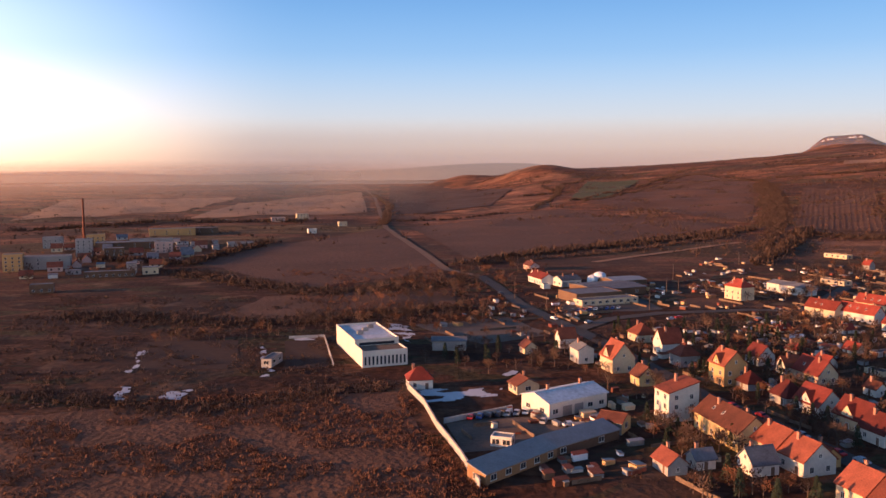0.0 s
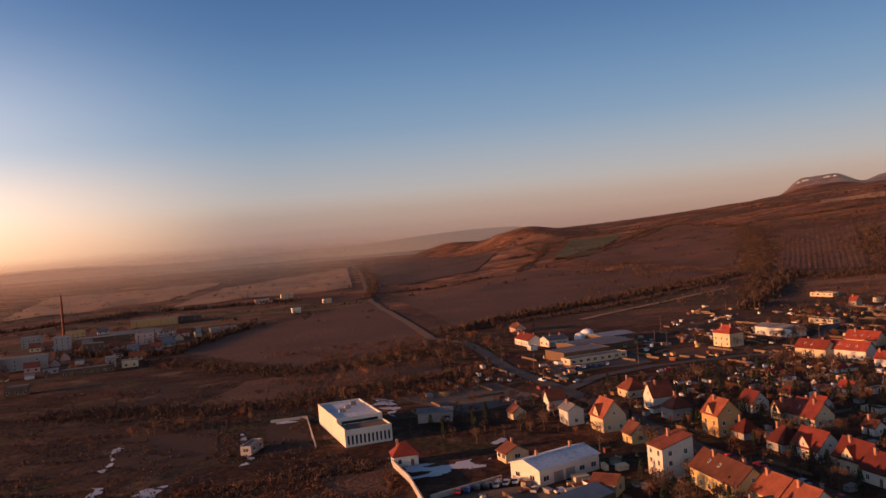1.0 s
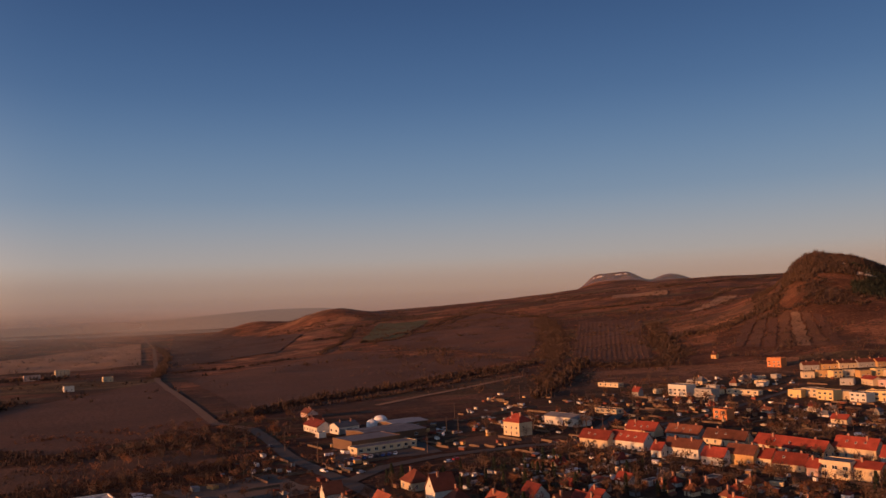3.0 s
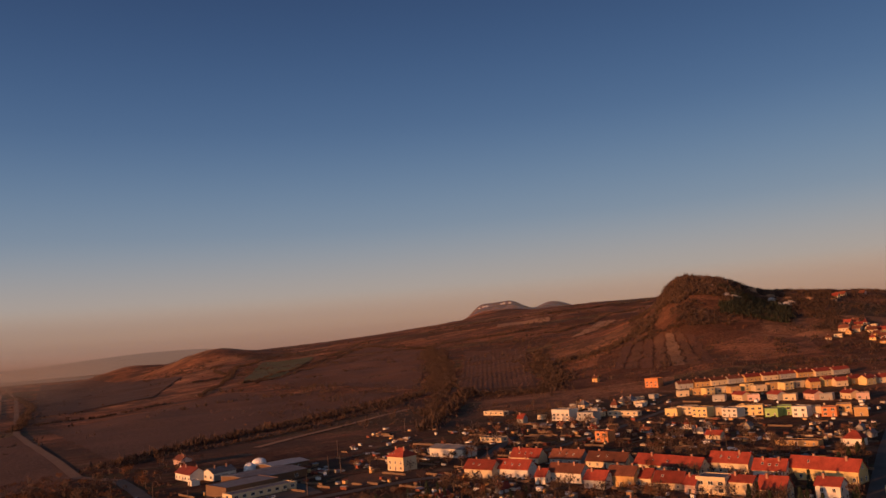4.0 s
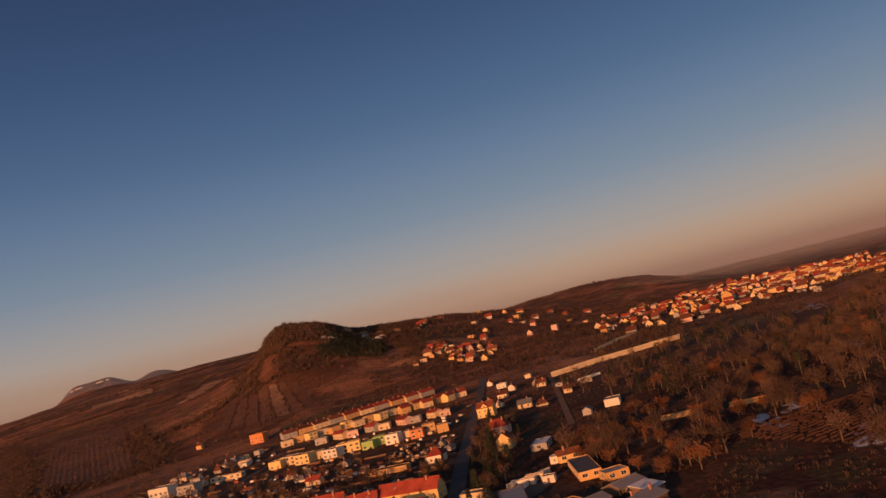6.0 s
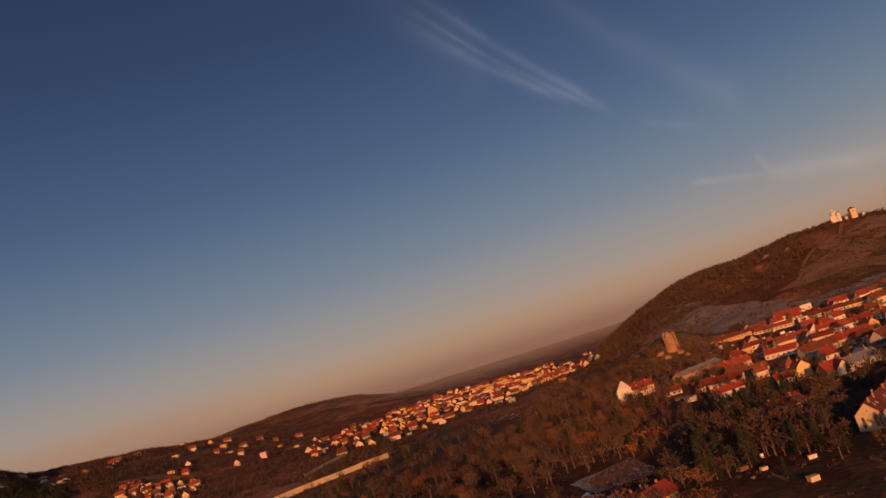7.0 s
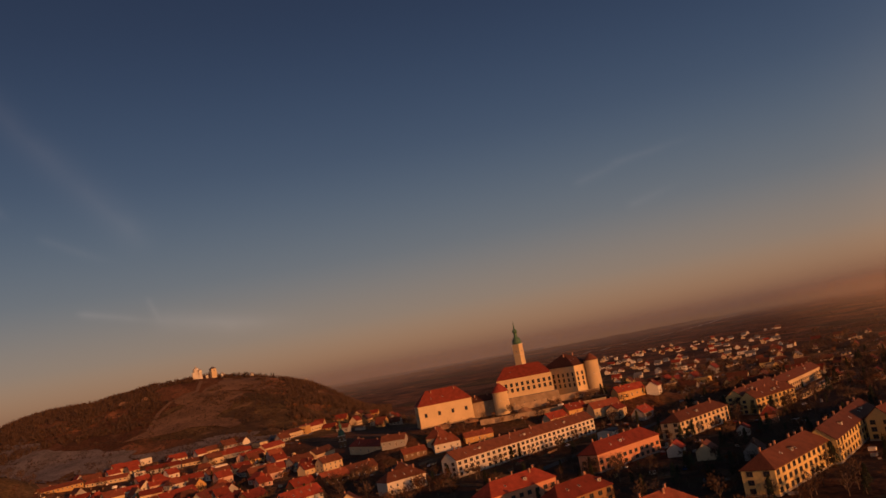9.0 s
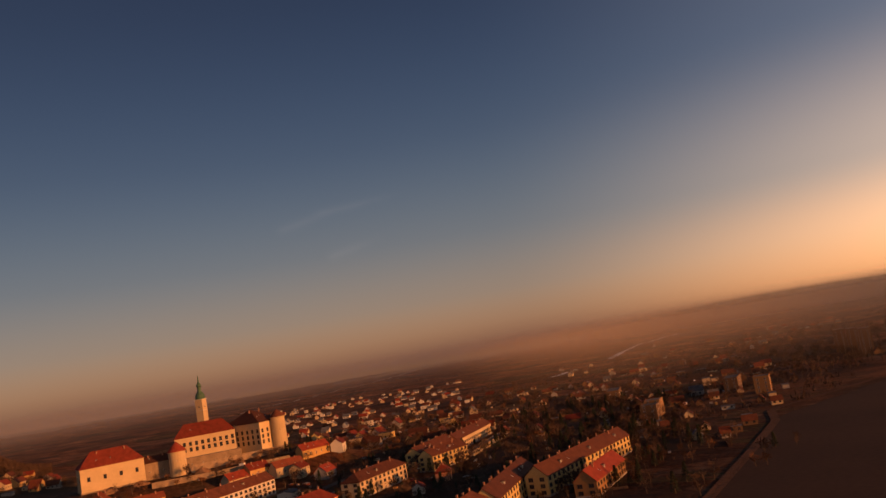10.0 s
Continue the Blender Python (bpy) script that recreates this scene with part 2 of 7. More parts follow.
def land_material():
    """Winter land: large field parcels outside, small garden plots in the town, both mottled by growth and soil."""
    m = bpy.data.materials.new("winter_land")
    m.use_nodes = True
    nt = m.node_tree
    b = nt.nodes["Principled BSDF"]
    b.inputs["Roughness"].default_value, b.inputs["Specular IOR Level"].default_value = 1.0, 0.1
    geo = nt.nodes.new("ShaderNodeNewGeometry")

    def node(kind):
        return nt.nodes.new("ShaderNode" + kind)

    def noise_at(scale, detail=5):
        n = node("TexNoise")
        n.inputs["Scale"].default_value, n.inputs["Detail"].default_value = scale, detail
        nt.links.new(geo.outputs["Position"], n.inputs["Vector"])
        return n.outputs[0]

    def parcels(scale, stretch, turn, tones):
        mp, v, r = node("Mapping"), node("TexVoronoi"), node("ValToRGB")
        mp.inputs["Rotation"].default_value = (0, 0, radians(turn))
        mp.inputs["Scale"].default_value = (scale, scale * stretch, 0)
        nt.links.new(geo.outputs["Position"], mp.inputs["Vector"])
        v.distance, v.inputs["Scale"].default_value, v.inputs["Randomness"].default_value = 'CHEBYCHEV', 1.0, 0.8
        nt.links.new(mp.outputs[0], v.inputs["Vector"])
        sep = node("SeparateColor")
        nt.links.new(v.outputs["Color"], sep.inputs[0])
        r.color_ramp.interpolation = 'CONSTANT'
        while len(r.color_ramp.elements) < len(tones):
            r.color_ramp.elements.new(0.5)
        for i, (e, c) in enumerate(zip(r.color_ramp.elements, tones)):
            e.position, e.color = i / len(tones), (*c, 1)
        nt.links.new(sep.outputs[0], r.inputs[0])
        return r.outputs[0]

    def mix(mode, fac, a, b2):
        n = node("Mix")
        n.data_type, n.blend_type = 'RGBA', mode
        for key, v in (("Factor", fac), ("A", a), ("B", b2)):
            if isinstance(v, float):
                n.inputs[key].default_value = v
            elif isinstance(v, tuple):
                n.inputs[key].default_value = (*v, 1)
            else:
                nt.links.new(v, n.inputs[key])
        return n.outputs["Result"]

    def span(value, lo, hi, out0=0.0, out1=1.0):
        n = node("MapRange")
        for i, v in enumerate((lo, hi, out0, out1)):
            n.inputs[i + 1].default_value = v
        nt.links.new(value, n.inputs[0])
        return n.outputs[0]

    fields = parcels(0.0052, 1.7, 24, [(0.11, 0.055, 0.033), (0.175, 0.085, 0.048), (0.14, 0.069, 0.040), (0.24, 0.128, 0.072), (0.165, 0.083, 0.048), (0.11, 0.078, 0.042), (0.195, 0.096, 0.053)])
    plots = parcels(0.045, 2.4, 24, [(0.045, 0.022, 0.014), (0.075, 0.036, 0.02), (0.055, 0.042, 0.02), (0.095, 0.05, 0.028), (0.06, 0.028, 0.016)])
    length = node("VectorMath")
    length.operation = 'LENGTH'
    nt.links.new(geo.outputs["Position"], length.inputs[0])
    col = mix('MIX', span(length.outputs["Value"], 520.0, 900.0), plots, fields)
    col = mix('MULTIPLY', 1.0, col, mix('MIX', span(noise_at(0.02, 8), 0.3, 0.7), (0.72, 0.70, 0.68), (1.3, 1.22, 1.15)))
    col = mix('MULTIPLY', 1.0, col, mix('MIX', span(noise_at(0.35, 6), 0.35, 0.65), (0.62, 0.60, 0.58), (1.35, 1.32, 1.28)))
    # narrow strips of vines and fallow on the slopes, dark scrub and pale dry grass over all of it
    strips = parcels(0.016, 2.6, -31, [(0.62, 0.60, 0.60), (1.0, 1.0, 1.0), (1.45, 1.38, 1.28), (0.8, 0.82, 0.78), (1.15, 1.1, 1.05), (0.7, 0.66, 0.64)])
    col = mix('MIX', span(length.outputs["Value"], 600.0, 1000.0, 0.0, 0.75), col, mix('MULTIPLY', 1.0, col, strips))
    col = mix('MIX', span(noise_at(0.009, 9), 0.52, 0.60, 0.0, 0.7), col, (0.055, 0.035, 0.025))
    col = mix('MIX', span(noise_at(0.06, 9), 0.56, 0.66, 0.0, 0.6), col, (0.05, 0.034, 0.024))
    col = mix('MIX', span(noise_at(0.035, 9), 0.60, 0.70, 0.0, 0.55), col, (0.22, 0.135, 0.08))
    nt.links.new(col, b.inputs["Base Color"])
    bp = node("Bump")
    bp.inputs["Strength"].default_value, bp.inputs["Distance"].default_value = 0.8, 0.7
    nt.links.new(noise_at(0.3, 8), bp.inputs["Height"])
    nt.links.new(bp.outputs[0], b.inputs["Normal"])
    return m


EARTH = land_material()
CARS = [material("car_paint_" + n, c, 0.3, 0.05) for n, c in (("white", (0.7, 0.7, 0.7)), ("silver", (0.4, 0.4, 0.42)), ("dark", (0.03, 0.03, 0.04)), ("red", (0.4, 0.03, 0.03)), ("blue", (0.04, 0.08, 0.25)))]
RUBBER = material("rubber", (0.02, 0.02, 0.02), 0.9, 0.1)


# ---- mesh building ----
class Build:
    """Collects vertices, faces and material slots of one mesh."""

    def __init__(self):
        self.v, self.f, self.s = [], [], []

    def face(self, pts, slot=0):
        n = len(self.v)
        self.v += [tuple(p) for p in pts]
        self.f.append(tuple(range(n, n + len(pts))))
        self.s.append(slot)

    def box(self, x0, y0, z0, x1, y1, z1, slot=0):
        n = len(self.v)
        self.v += [(x0, y0, z0), (x1, y0, z0), (x1, y1, z0), (x0, y1, z0), (x0, y0, z1), (x1, y0, z1), (x1, y1, z1), (x0, y1, z1)]
        for q in ((0, 3, 2, 1), (4, 5, 6, 7), (0, 1, 5, 4), (1, 2, 6, 5), (2, 3, 7, 6), (3, 0, 4, 7)):
            self.f.append(tuple(n + i for i in q))
            self.s.append(slot)

    def slab(self, pts, t, slot=0):
        """A plate with the given upper outline (counter-clockwise from above), t thick downwards."""
        k, n = len(pts), len(self.v)
        self.v += [tuple(p) for p in pts] + [(p[0], p[1], p[2] - t) for p in pts]
        self.f.append(tuple(range(n, n + k)))
        self.f.append(tuple(range(n + 2 * k - 1, n + k - 1, -1)))
        for i in range(k):
            j = (i + 1) % k
            self.f.append((n + i, n + k + i, n + k + j, n + j))
        self.s += [slot] * (k + 2)

    def ring(self, levels, sides=12, cx=0.0, cy=0.0, slot=0, turn=0.0, cap=True):
        """A lathe body from (radius, z) levels."""
        n = len(self.v)
        for r, z in levels:
            for i in range(sides):
                a = 2 * math.pi * i / sides + turn
                self.v.append((cx + r * math.cos(a), cy + r * math.sin(a), z))
        for k in range(len(levels) - 1):
            for i in range(sides):
                j = (i + 1) % sides
                self.f.append((n + k * sides + i, n + k * sides + j, n + (k + 1) * sides + j, n + (k + 1) * sides + i))
                self.s.append(slot)
        if cap:
            self.f.append(tuple(n + (len(levels) - 1) * sides + i for i in range(sides)))
            self.f.append(tuple(n + sides - 1 - i for i in range(sides)))
            self.s += [slot, slot]

    def data(self, name, *mats):
        me = bpy.data.meshes.new(name)
        me.from_pydata(self.v, [], self.f)
        for m in mats:
            me.materials.append(m)
        me.polygons.foreach_set("material_index", self.s)
        me.update()
        return me


def part(name, built, mats, parent, label=""):
    me = built if isinstance(built, bpy.types.Mesh) else built.data(name, *(mats if isinstance(mats, tuple) else (mats,)))
    ob = new(name, me)
    ob.parent = parent
    if label:
        tagged(ob, label)
    return ob


def thing(name, x, y, z, turn, label, category, group="", kind=""):
    ob = new(name)
    ob.matrix_world = pose(x, y, z, 0, 0, turn)
    ob.empty_display_size = 0.5
    return tagged(ob, label, category, group, kind)


# ---- land ----
LAND = 1.35


def bump(x, y, az, r, top, st, sr):
    a = math.radians(az)
    u = x * math.cos(a) - y * math.sin(a)
    v = x * math.sin(a) + y * math.cos(a) - r
    return top * math.exp(-0.5 * ((u / st) ** 2 + (v / sr) ** 2))


def smooth(a, b, v):
    t = min(1.0, max(0.0, (v - a) / (b - a)))
    return t * t * (3 - 2 * t)


def ground_z(x, y):
    """Height of the land, with the unevenness that grows away from the town."""
    r = math.hypot(x, y)
    rough = noise.noise((x * 0.012, y * 0.012, 0)) * min(4.0, max(0.0, (r - 620) * 0.006))
    return LAND * relief(x / LAND, y / LAND) + rough


def relief(x, y):
    r = math.hypot(x, y)
    az = math.degrees(math.atan2(x, y))
    z = 0.0
    # vineyard slopes rising to the ridge under the table mountain
    z += (48 + 72 * smooth(6, 34, az)) * smooth(450, 2500, r) * smooth(-2, 10, az) * (1 - smooth(38, 52, az))
    # dome hill with its shoulders
    z += bump(x, y, 40.3, 1000, 24, 26, 105) + bump(x, y, 38.2, 1000, 21, 17, 100) + bump(x, y, 42.2, 1000, 5, 16, 90) + bump(x, y, 36.8, 1000, 8, 45, 120) + bump(x, y, 41.6, 1030, 34, 120, 190) + bump(x, y, 50, 1300, 58, 130, 260)
    z += bump(x, y, 57, 1900, 66, 210, 300) + bump(x, y, 63.5, 1900, 22, 120, 300)
    # knolls
    z += bump(x, y, 6.3, 2050, 34, 75, 120) + bump(x, y, 1.2, 2300, 32, 80, 120)
    # table mountain
    w = abs(x * math.cos(0.456) - y * math.sin(0.456))
    v = x * math.sin(0.456) + y * math.cos(0.456) - 3150
    z += 58 * (1 - smooth(45, 150, w)) * math.exp(-0.5 * (v / 260) ** 2)
    z += bump(x, y, 29.9, 3150, 36, 55, 200)
    # pilgrimage hill
    z += bump(x, y, 96.0, 1050, 60, 55, 170) + bump(x, y, 88.0, 1060, 53, 52, 190) + bump(x, y, 92.3, 1030, 14, 40, 150)
    z += bump(x, y, 101.2, 1000, 34, 48, 170) + bump(x, y, 84.2, 1080, 16, 48, 170) + bump(x, y, 96, 980, 12, 150, 200)
    z += bump(x, y, 82.2, 1090, 15, 34, 150) + bump(x, y, 103.4, 1010, 14, 34, 150) + bump(x, y, 105.2, 880, 10, 24, 60)
    # ruin crag and castle rock
    z += bump(x, y, 85.0, 640, 21, 22, 26)
    z += 11 * smooth(1, 0, max(0, abs(v2(x, y)[0]) - 62) / 45) * smooth(1, 0, max(0, abs(v2(x, y)[1]) - 22) / 36)
    # the land lifts a little towards the horizon
    z += (12 + 18 * smooth(55, 66, az) * (1 - smooth(96, 110, az))) * smooth(2000, 3650, r)
    return z


def v2(x, y):
    # castle rock's own axes
    c, s = math.cos(math.radians(-106)), math.sin(math.radians(-106))
    dx, dy = x - 458, y + 235
    return dx * c + dy * s, -dx * s + dy * c


def land():
    """The one sheet of ground, finest near the town, out to the horizon."""
    turns = [-40 + 0.25 * i for i in range(961)] + [201 + 1.0 * i for i in range(119)]
    b, sides, radii = Build(), len(turns), [0.0]
    r = 12.0
    while r < 4950:
        radii.append(r)
        r *= 1.15 if r < 60 else 1.035 if r < 600 else 1.022
    radii.append(4950.0)
    b.v.append((0, 0, 0))
    for r in radii[1:]:
        for i in range(sides):
            a = radians(turns[i])
            x, y = r * math.sin(a), r * math.cos(a)
            b.v.append((x, y, ground_z(x, y)))
    for i in range(sides):
        b.f.append((0, 1 + (i + 1) % sides, 1 + i))
    for k in range(len(radii) - 2):
        for i in range(sides):
            j = (i + 1) % sides
            b.f.append((1 + k * sides + i, 1 + k * sides + j, 1 + (k + 1) * sides + j, 1 + (k + 1) * sides + i))
    b.s = [0] * len(b.f)
    me = b.data("ground", EARTH)
    me.polygons.foreach_set("use_smooth", [True] * len(me.polygons))
    return tagged(new("ground", me), "brown winter ground of fields, gardens and hills", "ground", kind="structure")


land()


def patch(name, corners, mat, label, category, lift=0.15, step=14.0, kind="structure", holes=None, ragged=0.0):
    """A parcel with four corners and an uneven outline, draped on the land."""
    if mat is SNOW:
        step, holes = 0.9 if math.hypot(*corners[0]) < 330 else 2.2, -0.06 if math.hypot(*corners[0]) < 600 else 0.16
    b = Build()
    A, B, C, D = [Vector((p[0], p[1], 0)) for p in corners]
    nu = max(1, int(max((B - A).length, (C - D).length) / step))
    nv = max(1, int(max((D - A).length, (C - B).length) / step))
    nu, nv = min(nu, 90), min(nv, 90)
    for j in range(nv + 1):
        for i in range(nu + 1):
            u, v = i / nu, j / nv
            p = (A.lerp(B, u)).lerp(D.lerp(C, u), v)
            wave = min(0.3 * step, 3.0) if holes is None else max(step, 2.0)
            if ragged:
                p.x += ragged * noise.noise((p.x * 0.025, p.y * 0.025, 13)) * 1.6
                p.y += ragged * noise.noise((p.x * 0.025, p.y * 0.025, 18)) * 1.6
            p.x += wave * noise.noise((p.x * 0.09, p.y * 0.09, 3)) * 1.6
            p.y += wave * noise.noise((p.x * 0.09, p.y * 0.09, 8)) * 1.6
            r = math.hypot(p.x, p.y)
            b.v.append((p.x, p.y, ground_z(p.x, p.y) + lift + max(0, r - 500) * 0.0008))
    for j in range(nv):
        for i in range(nu):
            q = j * (nu + 1) + i
            rim = min(i, j, nu - 1 - i, nv - 1 - j)
            if holes is not None and noise.noise((b.v[q][0] * 0.13, b.v[q][1] * 0.21, 5)) < holes + (0.3 if rim < 1 else 0):
                continue
            b.f.append((q, q + 1, q + nu + 2, q + nu + 1))
    b.s = [0] * len(b.f)
    return tagged(new(name, b.data(name, mat)), label, category, kind=kind)


ROADS = []


def strip(name, pts, width, mat, label, lift=0.3, category="road"):
    """A road along its middle line, draped on the land."""
    b, mid = Build(), []
    ROADS.extend((p, q, width / 2 + 1.2) for p, q in zip(pts, pts[1:]))
    for p, q in zip(pts, pts[1:]):
        n = max(1, int(math.dist(p, q) / 12))
        mid += [(p[0] + (q[0] - p[0]) * i / n, p[1] + (q[1] - p[1]) * i / n) for i in range(n)]
    mid.append(pts[-1])
    for i, p in enumerate(mid):
        a, c = mid[max(0, i - 1)], mid[min(len(mid) - 1, i + 1)]
        d = math.dist(a, c)
        nx, ny = -(c[1] - a[1]) / d * width / 2, (c[0] - a[0]) / d * width / 2
        r = math.hypot(*p)
        for s in (1, -1):
            x, y = p[0] + nx * s, p[1] + ny * s
            b.v.append((x, y, ground_z(x, y) + lift + max(0, r - 500) * 0.001))
    for i in range(len(mid) - 1):
        b.f.append((2 * i + 1, 2 * i + 3, 2 * i + 2, 2 * i))
    b.s = [0] * len(b.f)
    return tagged(new(name, b.data(name, mat)), label, category, kind="structure")


# ---- houses ----
def window_mesh(w, h, paint=FRAME):
    """A frame with a mullion and two panes set back in it, and a sill."""
    b = Build()
    t, d, g = 0.09, 0.07, 0.025
    x0, x1, m = w / 2, w / 2 - t, 0.04
    front = [(-x0, 0), (x0, 0), (x0, h), (-x0, h)]
    left = [(-x1, t), (-m, t), (-m, h - t), (-x1, h - t)]
    right = [(m, t), (x1, t), (x1, h - t), (m, h - t)]
    for ring, depth in ((front, -d), (front, 0.02), (left, -d), (right, -d), (left, -g), (right, -g)):
        b.v += [(x, depth, z) for x, z in ring]
    faces = [(0, 1, 13, 12, 9, 8), (3, 11, 10, 15, 14, 2), (0, 8, 11, 3), (1, 2, 14, 13), (9, 12, 15, 10)]
    for i in range(4):
        j = (i + 1) % 4
        faces += [(i, 4 + i, 4 + j, j), (8 + i, 8 + j, 16 + j, 16 + i), (12 + i, 12 + j, 20 + j, 20 + i)]
    b.f += faces + [(16, 17, 18, 19), (20, 21, 22, 23)]
    b.s += [0] * len(faces) + [1, 1]
    b.box(-w / 2 - 0.1, -0.16, -0.08, w / 2 + 0.1, 0.02, -0.01)
    return b.data("window", paint, GLASS)


WINDOW = window_mesh(1.25, 1.5)
WIDE_WINDOW = window_mesh(2.1, 1.5)
SMALL_WINDOW = window_mesh(0.9, 1.1)
TALL_WINDOW = window_mesh(2.1, 3.0, DARKFRAME)
BLOCK_WINDOW = window_mesh(2.3, 1.75, DARKFRAME)


def door_mesh():
    b = Build()
    b.box(-0.55, -0.06, 0, 0.55, 0.02, 2.1)
    b.box(-0.7, -0.1, 0, -0.55, 0.02, 2.25, 1)
    b.box(0.55, -0.1, 0, 0.7, 0.02, 2.25, 1)
    b.box(-0.7, -0.1, 2.1, 0.7, 0.02, 2.25, 1)
    return b.data("door", DOORP, FRAME)


def gate_mesh():
    """A sectional gate: one folded sheet with a groove between the sections."""
    b = Build()
    profile = [(0.02, 0.0)]
    for i in range(6):
        profile += [(-0.12, i * 0.5), (-0.12, i * 0.5 + 0.44), (-0.07, i * 0.5 + 0.46), (-0.07, i * 0.5 + 0.5)]
    profile.append((0.02, 3.0))
    for y, z in profile:
        b.v += [(-1.8, y, z), (1.8, y, z)]
    for i in range(len(profile) - 1):
        b.f.append((2 * i, 2 * i + 1, 2 * i + 3, 2 * i + 2))
    b.s = [0] * len(b.f)
    return b.data("gate", SHEET)


DOOR, GATE = door_mesh(), gate_mesh()


def chimney_mesh():
    b = Build()
    b.box(-0.4, -0.3, -1.2, 0.4, 0.3, 1.2)
    b.box(-0.48, -0.38, 1.2, 0.48, 0.38, 1.35)
    b.box(-0.25, -0.15, 1.35, 0.25, 0.15, 1.6, 1)
    return b.data("chimney", BRICK, GLASS)


CHIMNEY = chimney_mesh()


def gable_roof(b, w, d, h, rh, over=0.45, t=0.28):
    """Two pitched slabs with the ridge along x, and a ridge cap."""
    s = rh / (d / 2)
    e = h - over * s
    W, D, top = w / 2 + over, d / 2 + over, h + rh
    b.slab([(-W, -D, e + t), (W, -D, e + t), (W, 0, top + t), (-W, 0, top + t)], t)
    b.slab([(W, D, e + t), (-W, D, e + t), (-W, 0, top + t), (W, 0, top + t)], t)
    b.box(-W, -0.16, top + t - 0.06, W, 0.16, top + t + 0.1)


def hip_roof(b, w, d, h, rh, over=0.45, t=0.28):
    s = rh / (d / 2)
    e = h - over * s
    W, D, top = w / 2 + over, d / 2 + over, h + rh
    k = max(0.3, w / 2 - d / 2 * 0.85)
    for sy in (1, -1):
        b.slab([(-W * sy, -D * sy, e + t), (W * sy, -D * sy, e + t), (k * sy, 0, top + t), (-k * sy, 0, top + t)], t)
    for sx in (1, -1):
        b.slab([(W * sx, -D * sx, e + t), (W * sx, D * sx, e + t), (k * sx, 0, top + t)], t)
    b.box(-k, -0.16, top + t - 0.06, k, 0.16, top + t + 0.1)


def gabled_walls(b, w, d, h, rh, deep=2.0):
    """A solid body with gable ends."""
    n = len(b.v)
    for x in (-w / 2, w / 2):
        b.v += [(x, -d / 2, -deep), (x, d / 2, -deep), (x, d / 2, h), (x, 0, h + rh), (x, -d / 2, h)]
    b.f += [(n, n + 4, n + 3, n + 2, n + 1), (n + 5, n + 6, n + 7, n + 8, n + 9), (n, n + 5, n + 9, n + 4), (n + 1, n + 2, n + 7, n + 6), (n + 4, n + 9, n + 8, n + 3), (n + 2, n + 3, n + 8, n + 7)]
    b.s += [0] * 6


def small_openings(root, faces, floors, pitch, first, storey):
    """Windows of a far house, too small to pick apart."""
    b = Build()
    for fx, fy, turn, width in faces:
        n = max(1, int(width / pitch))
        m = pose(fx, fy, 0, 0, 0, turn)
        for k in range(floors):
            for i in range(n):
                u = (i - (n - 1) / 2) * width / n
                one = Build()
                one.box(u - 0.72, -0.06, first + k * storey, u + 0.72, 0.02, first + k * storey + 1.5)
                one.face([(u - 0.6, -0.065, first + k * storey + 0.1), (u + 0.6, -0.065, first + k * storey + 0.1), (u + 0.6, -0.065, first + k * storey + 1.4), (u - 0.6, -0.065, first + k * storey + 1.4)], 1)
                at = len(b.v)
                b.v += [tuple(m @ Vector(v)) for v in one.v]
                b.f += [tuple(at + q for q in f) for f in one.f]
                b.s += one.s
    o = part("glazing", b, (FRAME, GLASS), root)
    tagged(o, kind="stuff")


def openings(root, w, d, h, floors, mesh, pitch=3.1, first=0.9, gable=0.0, storey=2.8, door=True, sides=True, joined=False):
    """Windows on all faces, one door at the front."""
    faces = [(0, -d / 2, 0, w), (0, d / 2, 180, w)]
    if sides:
        faces += [(w / 2, 0, 90, d), (-w / 2, 0, -90, d)]
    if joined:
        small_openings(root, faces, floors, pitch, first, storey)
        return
    for fx, fy, turn, width in faces:
        n = max(1, int(width / pitch))
        a = radians(turn)
        for k in range(floors):
            for i in range(n):
                u = (i - (n - 1) / 2) * width / n
                m = DOOR if door and turn == 0 and k == 0 and i == n // 2 else mesh
                o = new("door" if m is DOOR else "window", m)
                o.parent = root
                z = 0.05 if m is DOOR else first + k * storey
                o.matrix_local = pose(fx + u * math.cos(a), fy + u * math.sin(a), z, 0, 0, turn)
        if gable and abs(turn) == 90:
            o = new("window", SMALL_WINDOW)
            o.parent = root
            o.matrix_local = pose(fx, fy, h + 0.5, 0, 0, turn)


TONE = {m.name: words for m, words in (
    (WHITE, "white"), (CREAM, "cream"), (YELLOW, "yellow"), (OCHRE, "ochre"), (PINK, "pink"), (SALMON, "salmon"), (GREY, "grey"), (GREEN, "green"), (ORANGEW, "orange"), (RED, "red tiled"), (ORANGE, "orange tiled"), (BROWN, "brown tiled"), (RUST, "weathered rust tiled"), (SLATE, "grey"), (SHEET, "sheet-metal"), (SNOWROOF, "snow-dusted"), (WHITESHEET, "white sheet"), (STONE, "stone"), (CASTLE, "warm cream"), (DULL, "brown"), (SHADE_OCHRE, "worn ochre"), (DEEPRED, "deep red tiled"))}
rng = random.Random(7)


